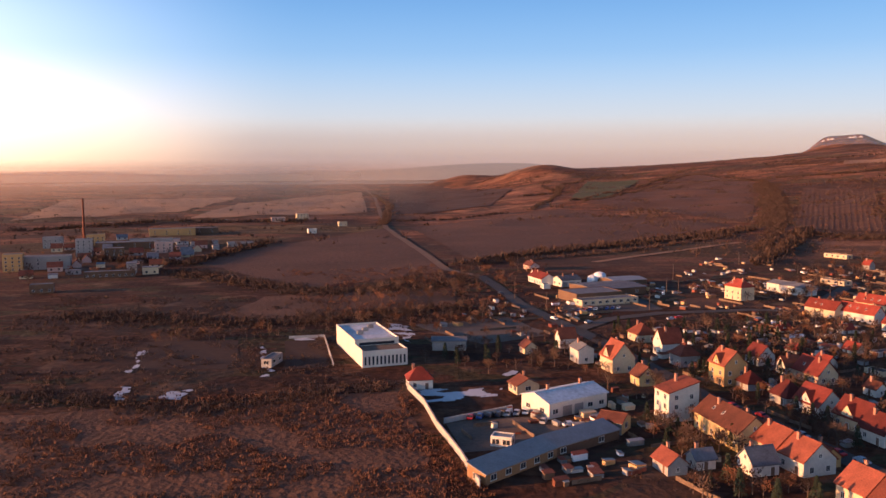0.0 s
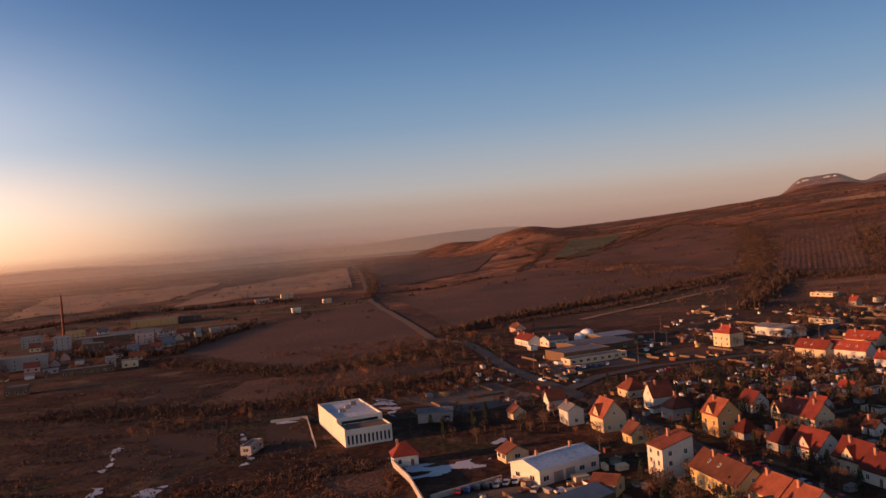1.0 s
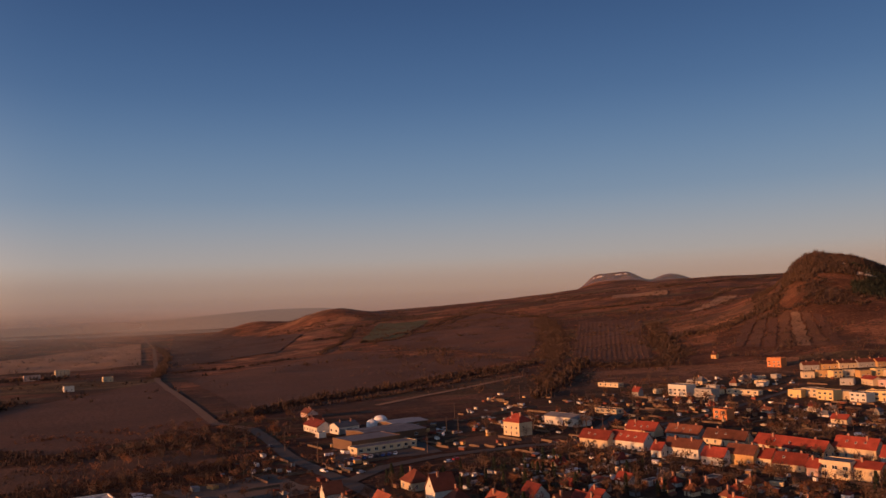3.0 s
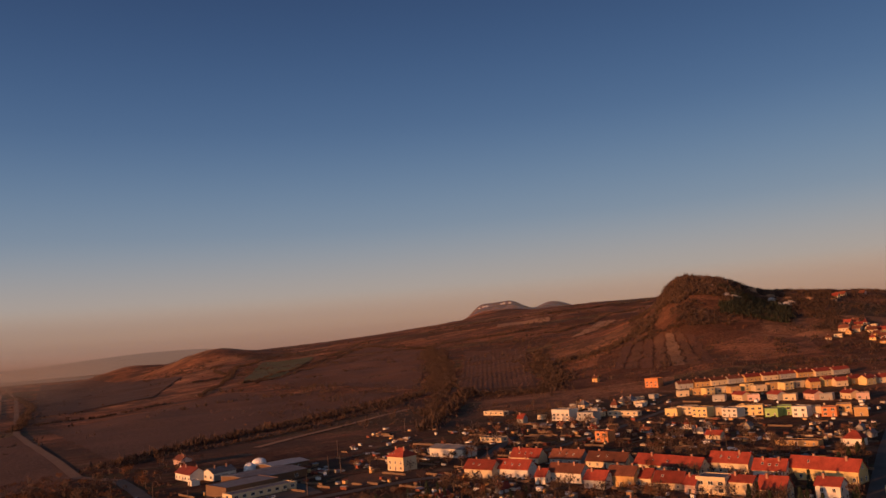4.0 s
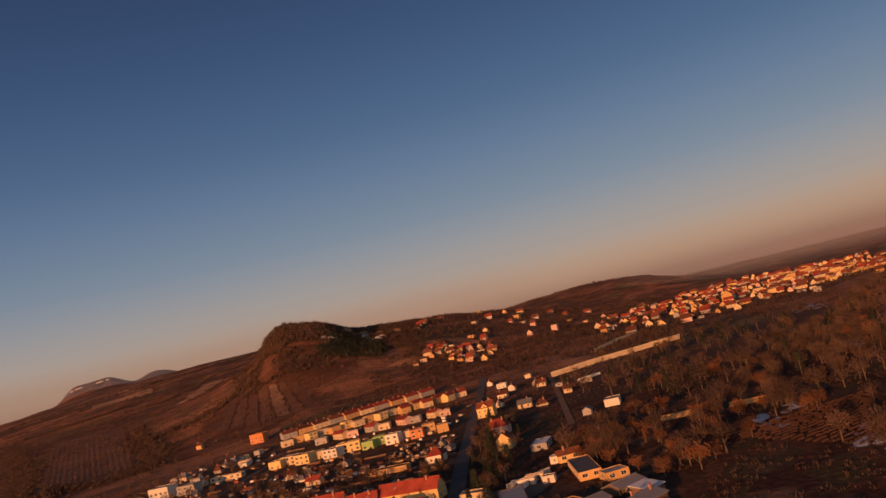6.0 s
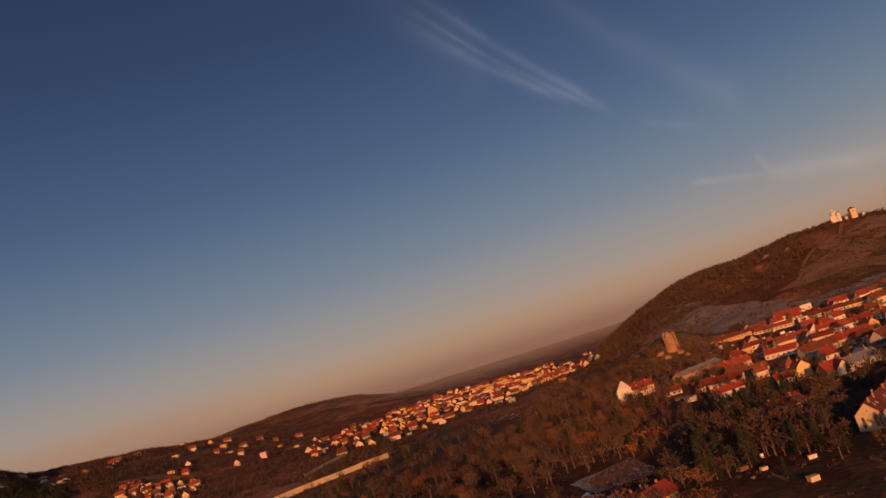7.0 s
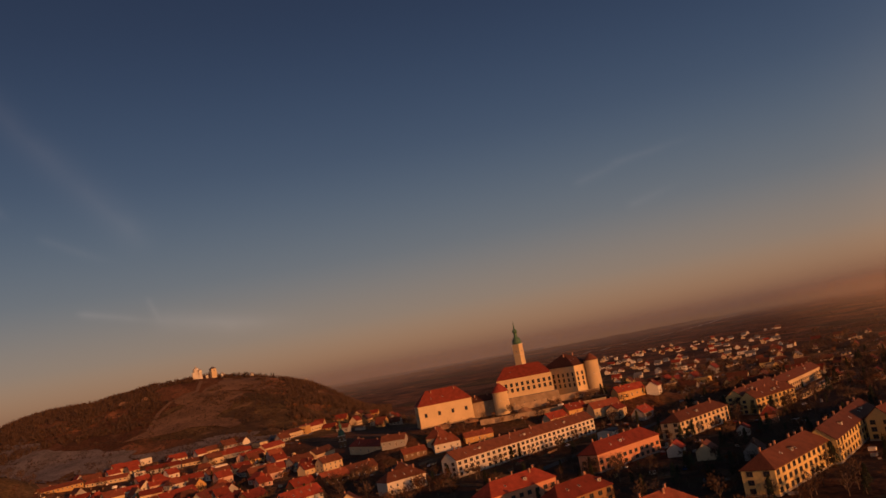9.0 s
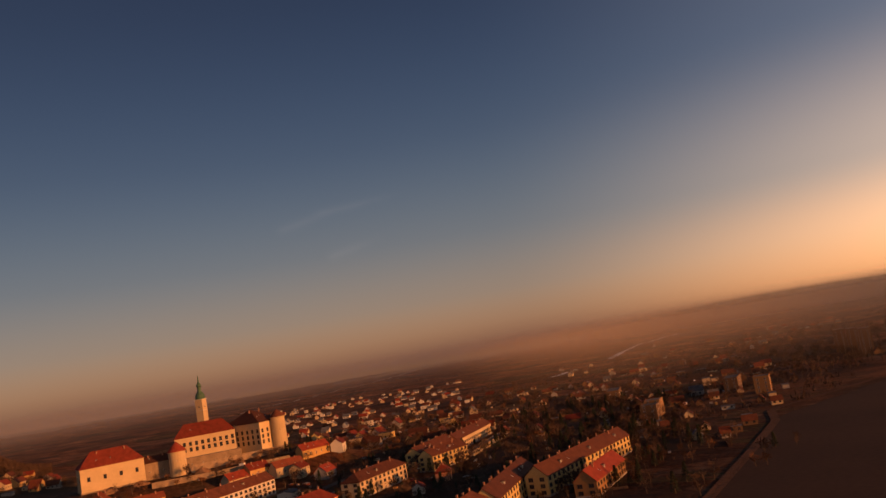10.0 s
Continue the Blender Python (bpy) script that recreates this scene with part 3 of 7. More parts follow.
def house(x, y, turn, w, d, h, rh, wall, roof, style, windows=True, category="house", name="house", far=False, group=""):
    z = ground_z(x, y)
    shape = {"gable": "gabled", "hip": "hipped", "flat": "flat", "mono": "lean-to", "cross": "gabled and dormered", "stepped": "stepped-gable"}[style]
    root = thing(name, x, y, z, turn, "%s plastered %s with %s %s roof" % (TONE[wall.name], category, "a" if TONE[roof.name][0] not in "aeiou" else "an", TONE[roof.name] + " " + shape), category, group)
    b, r = Build(), Build()
    if style in ("gable", "cross", "stepped"):
        gabled_walls(b, w, d, h, rh)
        gable_roof(r, w, d, h, rh, 0.1 if style == "stepped" else 0.45)
    elif style == "hip":
        b.box(-w / 2, -d / 2, -2, w / 2, d / 2, h)
        hip_roof(r, w, d, h, rh)
    elif style == "mono":
        b.box(-w / 2, -d / 2, -2, w / 2, d / 2, h)
        n = len(b.v)
        b.v += [(-w / 2, -d / 2, h), (w / 2, -d / 2, h), (w / 2, d / 2, h), (-w / 2, d / 2, h), (-w / 2, d / 2, h + rh), (w / 2, d / 2, h + rh)]
        b.f += [(n, n + 1, n + 5, n + 4), (n + 2, n + 3, n + 4, n + 5), (n, n + 4, n + 3), (n + 1, n + 2, n + 5)]
        b.s += [0] * 4
        o = 0.3
        r.slab([(-w / 2 - o, -d / 2 - o, h + 0.25 - o * rh / d), (w / 2 + o, -d / 2 - o, h + 0.25 - o * rh / d), (w / 2 + o, d / 2 + o, h + rh + 0.25 + o * rh / d), (-w / 2 - o, d / 2 + o, h + rh + 0.25 + o * rh / d)], 0.24)
    else:
        b.box(-w / 2, -d / 2, -2, w / 2, d / 2, h)
        r.slab([(-w / 2 + 0.25, -d / 2 + 0.25, h + 0.12), (w / 2 - 0.25, -d / 2 + 0.25, h + 0.12), (w / 2 - 0.25, d / 2 - 0.25, h + 0.12), (-w / 2 + 0.25, d / 2 - 0.25, h + 0.12)], 0.11)
        for q in ((-w / 2, -d / 2, w / 2, -d / 2 + 0.25), (-w / 2, d / 2 - 0.25, w / 2, d / 2), (-w / 2, -d / 2 + 0.25, -w / 2 + 0.25, d / 2 - 0.25), (w / 2 - 0.25, -d / 2 + 0.25, w / 2, d / 2 - 0.25)):
            b.box(q[0], q[1], h + 0.002, q[2], q[3], h + 0.35)
    if style == "stepped":
        for sx in (-1,):
            for k in range(5):
                half = d / 2 * (1 - k / 5)
                b.box(sx * (w / 2 + 0.35), -half, h + rh * k / 5 - 0.4, sx * (w / 2 - 0.12), half, h + rh * (k + 1) / 5 + 0.5)
    part("wall", b, wall, root)
    roof_part = part("roof", r, roof, root)
    if style == "cross":
        cb, cr = Build(), Build()
        cw, ch = min(4.5, w * 0.42), rh * 0.62
        n = len(cb.v)
        yy = -d / 2 - 0.12
        cb.v += [(-cw / 2, yy, h - 0.5), (cw / 2, yy, h - 0.5), (cw / 2, yy, h + 0.6), (0, yy, h + 0.6 + ch), (-cw / 2, yy, h + 0.6), (-cw / 2, 0, h - 0.5), (cw / 2, 0, h - 0.5), (cw / 2, 0, h + 0.6), (0, 0, h + 0.6 + ch), (-cw / 2, 0, h + 0.6)]
        cb.f += [(0, 1, 2, 3, 4), (1, 6, 7, 2), (0, 4, 9, 5)]
        cb.s += [0] * 3
        top = h + 0.6 + ch
        cr.slab([(-cw / 2 - 0.3, yy - 0.3, h + 0.55), (0, yy - 0.3, top + 0.2), (0, 0.2, top + 0.2), (-cw / 2 - 0.3, 0.2, h + 0.55)][::-1], 0.2)
        cr.slab([(cw / 2 + 0.3, yy - 0.3, h + 0.55), (0, yy - 0.3, top + 0.2), (0, 0.2, top + 0.2), (cw / 2 + 0.3, 0.2, h + 0.55)], 0.2)
        dormer = part("dormer", cb, wall, root)
        part("dormer_roof", cr, roof, dormer)
        o = new("window", SMALL_WINDOW)
        o.parent = dormer
        o.matrix_local = pose(0, yy, h + 0.3, 0, 0, 0)
    if windows:
        floors = max(1, int(h / 2.75))
        off = far or math.hypot(x, y) > 400
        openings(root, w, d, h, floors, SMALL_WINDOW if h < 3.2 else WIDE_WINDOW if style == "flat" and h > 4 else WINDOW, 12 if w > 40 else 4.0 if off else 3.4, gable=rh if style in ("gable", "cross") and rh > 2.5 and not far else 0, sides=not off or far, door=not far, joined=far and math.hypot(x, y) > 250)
    if rh > 1.5:
        for k in range(1 if far or w < 12 else 2):
            o = new("chimney", CHIMNEY)
            o.parent = root
            o.matrix_local = pose(w * (-0.28 + 0.5 * k + 0.12 * rng.random()), d * 0.1 * rng.choice((-1, 1)), h + rh * 0.8 + 0.6)
    if style in ("gable", "hip") and not far and w > 11 and rh > 3.5:
        for k in range(rng.choice((1, 2, 3))):
            skylight(root, (k - 1) * w * 0.22, -d / 2, h, rh, d, rng.choice((0.4, 0.5)))
    return root


def skylight(root, u, y0, h, rh, d, f):
    b = Build()
    s = math.atan2(rh, d / 2)
    b.box(-0.45, -0.6, 0, 0.45, 0.6, 0.1)
    b.box(-0.37, -0.52, 0.1, 0.37, 0.52, 0.115, 1)
    o = part("skylight", b, (FRAME, GLASS), root)
    o.matrix_local = pose(u, y0 * (1 - f), h + rh * f + 0.3, math.degrees(s), 0, 0)


def hall(x, y, turn, w, d, h, rh, wall, roof, style):
    root = house(x, y, turn, w, d, h, rh, wall, roof, style, windows=False, category="shed" if h < 4.2 else "hall", name="hall")
    n = max(2, int(w / 4.5))
    for i in range(n):
        if wall is DULL and i % 3:
            continue
        u = (i - (n - 1) / 2) * w / n
        gate = h > 3.3 and i in (n // 2, n // 2 - 1)
        o = new("gate" if gate else "window", GATE if gate else WIDE_WINDOW)
        o.parent = root
        o.matrix_local = pose(u, -d / 2, 0.05 if gate else min(1.2, h - 1.9), 0, 0, 0)
    for turn2, fx in ((90, w / 2), (-90, -w / 2)):
        n = 0 if wall is DULL else max(1, int(d / 6))
        for i in range(n):
            o = new("window", WIDE_WINDOW)
            o.parent = root
            o.matrix_local = pose(fx, (i - (n - 1) / 2) * d / n, min(1.2, h - 1.9), 0, 0, turn2)
    return root


def balcony_mesh():
    b = Build()
    b.box(-1.5, -1.1, 0, 1.5, 0.02, 0.14)
    b.box(-1.5, -1.1, 0.14, 1.5, -1.03, 1.05)
    b.box(-1.5, -1.03, 0.14, -1.43, 0, 1.05)
    b.box(1.43, -1.03, 0.14, 1.5, 0, 1.05)
    return b.data("balcony", CREAM)


BALCONY = balcony_mesh()


def block(x, y, turn, w, d, h, rh, wall, roof, style):
    """A housing block of three or four storeys."""
    root = house(x, y, turn, w, d, h, rh, wall, roof, style, windows=False, category="housing block", name="housing_block")
    floors = max(2, int(h / 2.9))
    openings(root, w, d, h, floors, BLOCK_WINDOW, 4.1 if w < 50 else 4.6, first=0.95, storey=2.85, gable=0)
    k = max(2, int(w / 11))
    for i in range(k):
        u = (i - (k - 1) / 2) * w / k
        o = new("chimney", CHIMNEY)
        o.parent = root
        o.matrix_local = pose(u, 0.6, h + rh + 0.3)
        if i % 3 == 1:
            dormer_box(root, u + 3, -1, h, rh, d, GREY, roof)
    # plinth and cornice
    b = Build()
    b.box(-w / 2 - 0.12, -d / 2 - 0.12, -1.5, w / 2 + 0.12, d / 2 + 0.12, 0.7)
    part("plinth", b, GREY, root)
    return root


def dormer_box(root, u, sy, h, rh, d, wall, roof):
    b, r = Build(), Build()
    f = 0.35
    y0 = sy * d / 2 * (1 - f)
    zb = h + rh * f
    b.box(u - 0.9, min(y0, y0 * 0.35), zb - 0.2, u + 0.9, max(y0, y0 * 0.35), zb + 1.5)
    r.box(u - 1.1, min(y0 * 1.08, y0 * 0.2), zb + 1.505, u + 1.1, max(y0 * 1.08, y0 * 0.2), zb + 1.68)
    o = part("dormer", b, wall, root)
    part("dormer_roof", r, roof, o)
    wdw = new("window", SMALL_WINDOW)
    wdw.parent = o
    wdw.matrix_local = pose(u, y0, zb + 0.2, 0, 0, 0 if sy < 0 else 180)




def white_hall(x, y, turn, w, d, h):
    """A long white hall: high back part with a parapet, lower front part with a row of tall windows."""
    root = thing("white_hall", x, y, ground_z(x, y), turn, "long white hall with a flat snow-dusted roof", "hall")
    cut, low = -d / 2 + d * 0.26, h * 0.74
    b, r, a, t = Build(), Build(), Build(), Build()
    b.box(-w / 2, cut, -2, w / 2, d / 2, h)
    for q in ((-w / 2, cut, w / 2, cut + 0.4), (-w / 2, d / 2 - 0.4, w / 2, d / 2), (-w / 2, cut + 0.4, -w / 2 + 0.4, d / 2 - 0.4), (w / 2 - 0.4, cut + 0.4, w / 2, d / 2 - 0.4)):
        b.box(q[0], q[1], h + 0.002, q[2], q[3], h + 0.8)
    part("wall", b, WHITE, root)
    r.box(-w / 2 + 0.42, cut + 0.42, h + 0.004, w / 2 - 0.42, d / 2 - 0.42, h + 0.2)
    part("roof", r, SNOWROOF, root, "thinly snow-dusted flat roof")
    a.box(-w / 2 + 0.02, -d / 2, -2, w / 2 - 0.02, cut - 0.01, low)
    a.box(-w / 2 + 0.02, -d / 2, low + 0.002, -w / 2 + 0.4, cut - 0.01, low + 1.1)
    a.box(w / 2 - 0.4, -d / 2, low + 0.002, w / 2 - 0.02, cut - 0.01, low + 0.7)
    a.box(-w / 2 + 0.41, -d / 2, low + 0.002, w / 2 - 0.41, -d / 2 + 0.35, low + 0.7)
    annex = part("annex", a, WHITE, root, "lower white front part")
    t.box(-w / 2 + 0.45, -d / 2 + 0.4, low + 0.004, w / 2 - 0.45, cut - 0.05, low + 0.15)
    part("roof", t, GRAVEL, annex)
    n = 11
    slot = Build()
    slot.box(-0.45, -0.06, 0, 0.45, 0.02, 3.4)
    slot.box(-0.36, -0.075, 0.1, 0.36, -0.06, 3.3, 1)
    slot = slot.data("tall_window", FRAME, GLASS)
    for i in range(n):
        o = new("window", slot)
        o.parent = annex
        o.matrix_local = pose((i - (n - 1) / 2) * w / (n + 0.6), -d / 2, 0.8)
    c = Build()
    c.box(-w * 0.4, cut - 0.06, h - 1.6, w * 0.4, cut - 0.01, h - 0.5)
    part("ribbon_window", c, GLASS, root)
    for k in range(3):
        c = Build()
        c.box(-1.2, -1.0, 0, 1.2, 1.0, 1.3)
        c.box(-0.9, -0.7, 1.31, 0.9, 0.7, 1.5)
        o = part("roof_unit", c, SHEET, root)
        o.matrix_local = pose(-w * 0.2 + k * w * 0.2, d * (0.05 + 0.12 * k), h + 0.21)
    return root


def dome_tent(x, y, r, h):
    root = thing("dome_tent", x, y, ground_z(x, y) - 0.1, 0, "white domed tent beside the supermarket", "tent")
    b = Build()
    b.ring([(r, 0), (r * 0.98, h * 0.45), (r * 0.85, h * 0.7), (r * 0.55, h * 0.9), (0.2, h)], 18)
    part("canvas", b, WHITESHEET, root)
    c = Build()
    c.ring([(0.15, h), (0.15, h + 0.8)], 6)
    part("finial", c, SHEET, root)
# ---- walls and hedges ----
def run_wall(name, pts, h, mat, label):
    root = thing(name, pts[0][0], pts[0][1], 0, 0, label, "wall")
    ox, oy = pts[0]
    for p, q in zip(pts, pts[1:]):
        length, turn = math.dist(p, q), math.atan2(q[1] - p[1], q[0] - p[0])
        n = max(1, int(length / 6))
        step = length / n
        for i in range(n):
            x, y = p[0] + math.cos(turn) * step * (i + 0.5), p[1] + math.sin(turn) * step * (i + 0.5)
            b = Build()
            b.box(-step / 2 + 0.02, -0.15, -1.5, step / 2 - 0.02, 0.15, h - 0.12)
            b.box(-step / 2 + 0.02, -0.22, h - 0.12, step / 2 - 0.02, 0.22, h)
            o = part("panel", b, mat, root)
            o.matrix_local = pose(x - ox, y - oy, ground_z(x, y), 0, 0, math.degrees(turn))
    return root


def clump(b, x, y, z, size, tall, count, rnd):
    """A tangle of thin blades that reads as a leafless bush."""
    for _ in range(count):
        a, e = rnd.random() * 6.283, 0.25 + rnd.random() * 1.2
        u, v, w = math.cos(a) * math.cos(e), math.sin(a) * math.cos(e), math.sin(e)
        px, py = x + (rnd.random() - 0.5) * size, y + (rnd.random() - 0.5) * size
        pz = z + rnd.random() * tall * 0.45
        k = tall * (0.35 + 0.5 * rnd.random())
        s = size * (0.10 + 0.16 * rnd.random())
        tip = (px + u * k * 0.6, py + v * k * 0.6, pz + w * k)
        b.face([(px - v * s, py + u * s, pz), (px + v * s, py - u * s, pz), tip])


hedge_rnd = random.Random(3)


def hedge(pts, width, tall, count, mat):
    b = Build()
    lengths = [math.dist(p, q) for p, q in zip(pts, pts[1:])]
    for _ in range(max(count * 2, int(sum(lengths) * width / (tall * tall * 0.6)))):
        s = hedge_rnd.random() * sum(lengths)
        for k, length in enumerate(lengths):
            if s <= length:
                break
            s -= length
        p, q = pts[k], pts[min(k + 1, len(pts) - 1)]
        f = min(1.0, s / length)
        x = p[0] + (q[0] - p[0]) * f + hedge_rnd.gauss(0, width * 0.3)
        y = p[1] + (q[1] - p[1]) * f + hedge_rnd.gauss(0, width * 0.3)
        t = tall * (0.5 + 0.8 * hedge_rnd.random())
        clump(b, x, y, ground_z(x, y) - 0.2, t * 0.9, t, 12, hedge_rnd)
    return tagged(new("hedgerow", b.data("hedgerow", mat)), "leafless brown hedgerow of shrubs", "hedge", kind="stuff")


# fields
patch("field", [(-2, 638), (326, 954), (173, 1306), (-69, 1034)], PLOUGH, "dark ploughed field bounded by hedgerows", "field")
patch("field", [(-113, 473), (-22, 562), (-97, 995), (-237, 636)], PLOUGH, "large dark brown ploughed field", "field")
patch("field", [(-418, 1226), (-153, 1378), (-287, 2684), (-476, 1778)], STUBBLE, "pale stubble field lit by the low sun", "field")
patch("field", [(-662, 1177), (-493, 1435), (-567, 2148), (-973, 2050)], STUBBLE, "pale stubble field beyond the factory", "field")
patch("field", [(208, 1480), (317, 1596), (475, 2036), (372, 2178)], MEADOW, "green winter meadow on the slope", "field")
patch("field", [(229, 1431), (351, 975), (640, 1640), (630, 2100)], PLOUGH, "brown vineyard field on the slope", "field")
patch("field", [(957, 1964), (1072, 1883), (1139, 1999), (1008, 2068)], STUBBLE, "pale bank under the ridge", "field")
patch("field", [(800, 1330), (840, 1330), (1084, 1600), (1070, 1650)], STUBBLE, "pale grassy bank on the slope", "field")
for k, tone in enumerate((PLOUGH, RUSTGRASS, PLOUGH, RUSTGRASS, SCREE, RUSTGRASS, PLOUGH)):
    f, g = k / 7, (k + 0.8) / 7
    patch("field", [(532 + 72 * f, 810 - 108 * f), (532 + 72 * g, 810 - 108 * g), (673 + 10 * g, 971 - 133 * g), (673 + 10 * f, 971 - 133 * f)], tone, "narrow strip field below the dome hill", "field", step=9.0)
patch("field", [(-112, 1343), (64, 1500), (170, 2226), (-250, 3632)], VINE, "reddish brown vineyard field", "field")
patch("field", [(375, 890), (432, 805), (690, 1310), (642, 1475)], RUSTGRASS, "vineyard field with straight rows of vines", "field")
# this field's darkness is shade put into the soil colour
patch("field", [(197, -289), (127, -292), (229, -686), (257, -493)], SOIL, "bare ploughed field with shade put into its dark soil, beside a dirt track", "field")
patch("wasteland", [(-190, 60), (-22, 120), (-42, 236), (-200, 200)], RUSTGRASS, "rust-brown wasteland of dry grass", "field", lift=0.06)
patch("wasteland", [(-150, 345), (-20, 385), (-20, 470), (-130, 440)], RUSTGRASS, "rust-brown rough grass beside the road", "field", lift=0.06)
patch("wasteland", [(105, 395), (150, 400), (150, 440), (105, 430)], RUSTGRASS, "rust-brown grass plot by the side road", "field", lift=0.06)
# snow and yards
patch("snow_patch", [(-35, 220), (-10, 226), (-7, 241), (-37, 238)], SNOW, "patchy old snow in a yard", "snow")
patch("snow_patch", [(-120, 225), (-111, 226), (-112, 237), (-122, 237)], SNOW, "patch of old snow", "snow")
patch("snow_patch", [(-134, 225), (-130, 227), (-134, 239), (-138, 239)], SNOW, "patch of old snow", "snow")
patch("snow_patch", [(-93, 253), (-90, 255), (-102, 310), (-106, 312)], SNOW, "narrow strip of old snow", "snow")
patch("snow_patch", [(-142, 259), (-139, 259), (-149, 297), (-152, 297)], SNOW, "narrow strip of old snow", "snow")
patch("snow_patch", [(-95, 314), (-79, 318), (-80, 325), (-97, 321)], SNOW, "narrow strip of old snow", "snow")
patch("snow_patch", [(-6, 250), (0, 253), (-3, 265), (-7, 260)], SNOW, "patch of old snow", "snow")
patch("snow_patch", [(-52, 333), (-39, 307), (-44, 354), (-56, 358)], SNOW, "thin snow beside the white hall", "snow")
patch("sports_court", [(-141, 266), (-106, 266), (-115, 317), (-155, 313)], SOIL, "dark fenced sports court", "court", lift=0.1)
patch("sports_court", [(-86, 265), (-69, 270), (-79, 316), (-95, 315)], SOIL, "dark fenced sports court", "court", lift=0.1)
patch("gravel_yard", [(-12, 308), (23, 329), (5, 372), (-41, 353)], GRAVEL, "pale gravel yard", "yard", lift=0.1)
patch("gravel_yard", [(-22, 174), (16, 191), (-3, 208), (-29, 200)], GRAVEL, "gravel yard with parked vehicles", "yard", lift=0.1)
patch("car_park", [(34, 375), (88, 394), (84, 439), (38, 429)], ASPHALT, "asphalt car park", "yard", lift=0.12)
patch("vegetable_garden", [(399, 95), (366, 78), (376, 50), (430, 72)], SNOWPLOT, "snow-dusted vegetable garden with bare rows", "garden", lift=0.12, step=5.0)
patch("snow_patch", [(349, 85), (322, 66), (346, 62), (373, 83)], SNOW, "snow-dusted lawn", "snow", lift=0.1)
patch("snow_patch", [(356, 127), (366, 121), (383, 130), (370, 134)], SNOW, "patch of old snow in the park", "snow", lift=0.1)
patch("gravel_yard", [(222, 187), (262, 188), (305, 195), (260, 201)], GRAVEL, "yard with parked vehicles", "yard", lift=0.1)
patch("snow_patch", [(526, 151), (525, 133), (571, 147), (575, 163)], SNOW, "old snow in the park", "snow", lift=0.1)
patch("snow_patch", [(834, 271), (837, 236), (927, 266), (923, 298)], SNOW, "old snow in the park", "snow", lift=0.1)
patch("snow_patch", [(350, 140), (319, 115), (336, 116), (368, 139)], SNOW, "old snow in the gardens", "snow", lift=0.1)
patch("snow_patch", [(306, 91), (277, 71), (292, 65), (326, 87)], SNOW, "old snow in the gardens", "snow", lift=0.1)
patch("snow_patch", [(342, -59), (340, -67), (355, -70), (360, -65)], SNOW, "old snow in a shaded yard", "snow", lift=0.1)
for corners in ([(1010, 125), (1190, 130), (1180, 60), (1000, 50)], [(900, 70), (1040, 75), (1040, 20), (910, 10)], [(930, 10), (1129, 82), (1010, -40), (905, -40)], [(985, -120), (925, -200), (850, -200), (915, -120)], [(968, -66), (945, -119), (853, -112), (876, -62)], [(842, 110), (860, 60), (905, 60), (900, 120)]):
    patch("snowy_slope", corners, SNOWGRASS, "dry grass under thin old snow at the hill foot", "snow", lift=0.5, step=7.0, ragged=24.0)
patch("stony_slope", [(1205, -140), (1145, -195), (1000, -140), (1030, -62)], SCREE, "bare stony slope below the hilltop church", "slope", lift=0.6, step=7.0, ragged=26.0)
patch("stony_slope", [(1260, -175), (1225, -255), (1150, -225), (1170, -150)], SCREE, "bare stony slope below the hilltop church", "slope", lift=0.6, step=7.0, ragged=26.0)
# roads
strip("dirt_track", [(1250, -160), (1187, -145), (1164, -108), (1125, -89), (1034, -65)], 5, TRACK, "pale stony path down the hill", lift=0.9)
strip("dirt_track", [(-376, 3633), (-208, 2220), (-97, 1004), (-49, 727), (-24, 569), (-1, 530)], 7, TRACK, "pale dirt road between the fields", lift=0.3)
strip("road", [(-1, 530), (7, 480), (15, 411), (26, 366), (34, 338), (47, 277), (56, 229), (68, 192), (76, 160), (83, 138)], 7.5, ASPHALT, "grey asphalt street through the village", lift=0.3)
strip("road", [(34, 338), (55, 366), (84, 381), (134, 390), (159, 385), (240, 492)], 7, ASPHALT, "grey asphalt side road", lift=0.3)
strip("dirt_track", [(94, 614), (140, 659), (204, 711), (268, 770)], 7, STUBBLE, "pale sunlit embankment track", lift=0.3)
strip("road", [(184, 171), (248, 219), (332, 284), (465, 383), (696, 552)], 7.5, ASPHALT, "straight asphalt street between terraces", lift=0.3)
strip("road", [(210, 412), (302, 465), (390, 524)], 5, ASPHALT, "narrow asphalt lane", lift=0.3)
strip("dirt_track", [(662, 445), (512, 338), (396, 256)], 4, TRACK, "cemetery path", lift=0.3)
strip("dirt_track", [(200, -293), (226, -389), (252, -478), (272, -518), (272, -531), (247, -646)], 5, RUSTGRASS, "rusty grass verge round the ploughed field", lift=0.3)
strip("road", [(306, -47), (387, -76), (475, -86)], 7, ASPHALT, "narrow asphalt town street", lift=0.3)
strip("road", [(405, -193), (447, -275), (488, -366)], 7, ASPHALT, "asphalt street below the white blocks", lift=0.3)
strip("road", [(2084, -1207), (2539, -2093), (3542, -3591)], 9, CONCRETE, "pale far road in the plain", lift=0.3)
strip("snow_strip", [(858, -1048), (899, -1155)], 12, SNOWROOF, "strip of old snow in the plain", category="snow")
strip("snow_strip", [(988, -1409), (1120, -1660), (1266, -1960), (1424, -2456)], 13, SNOWROOF, "long strip of old snow in the plain", category="snow")
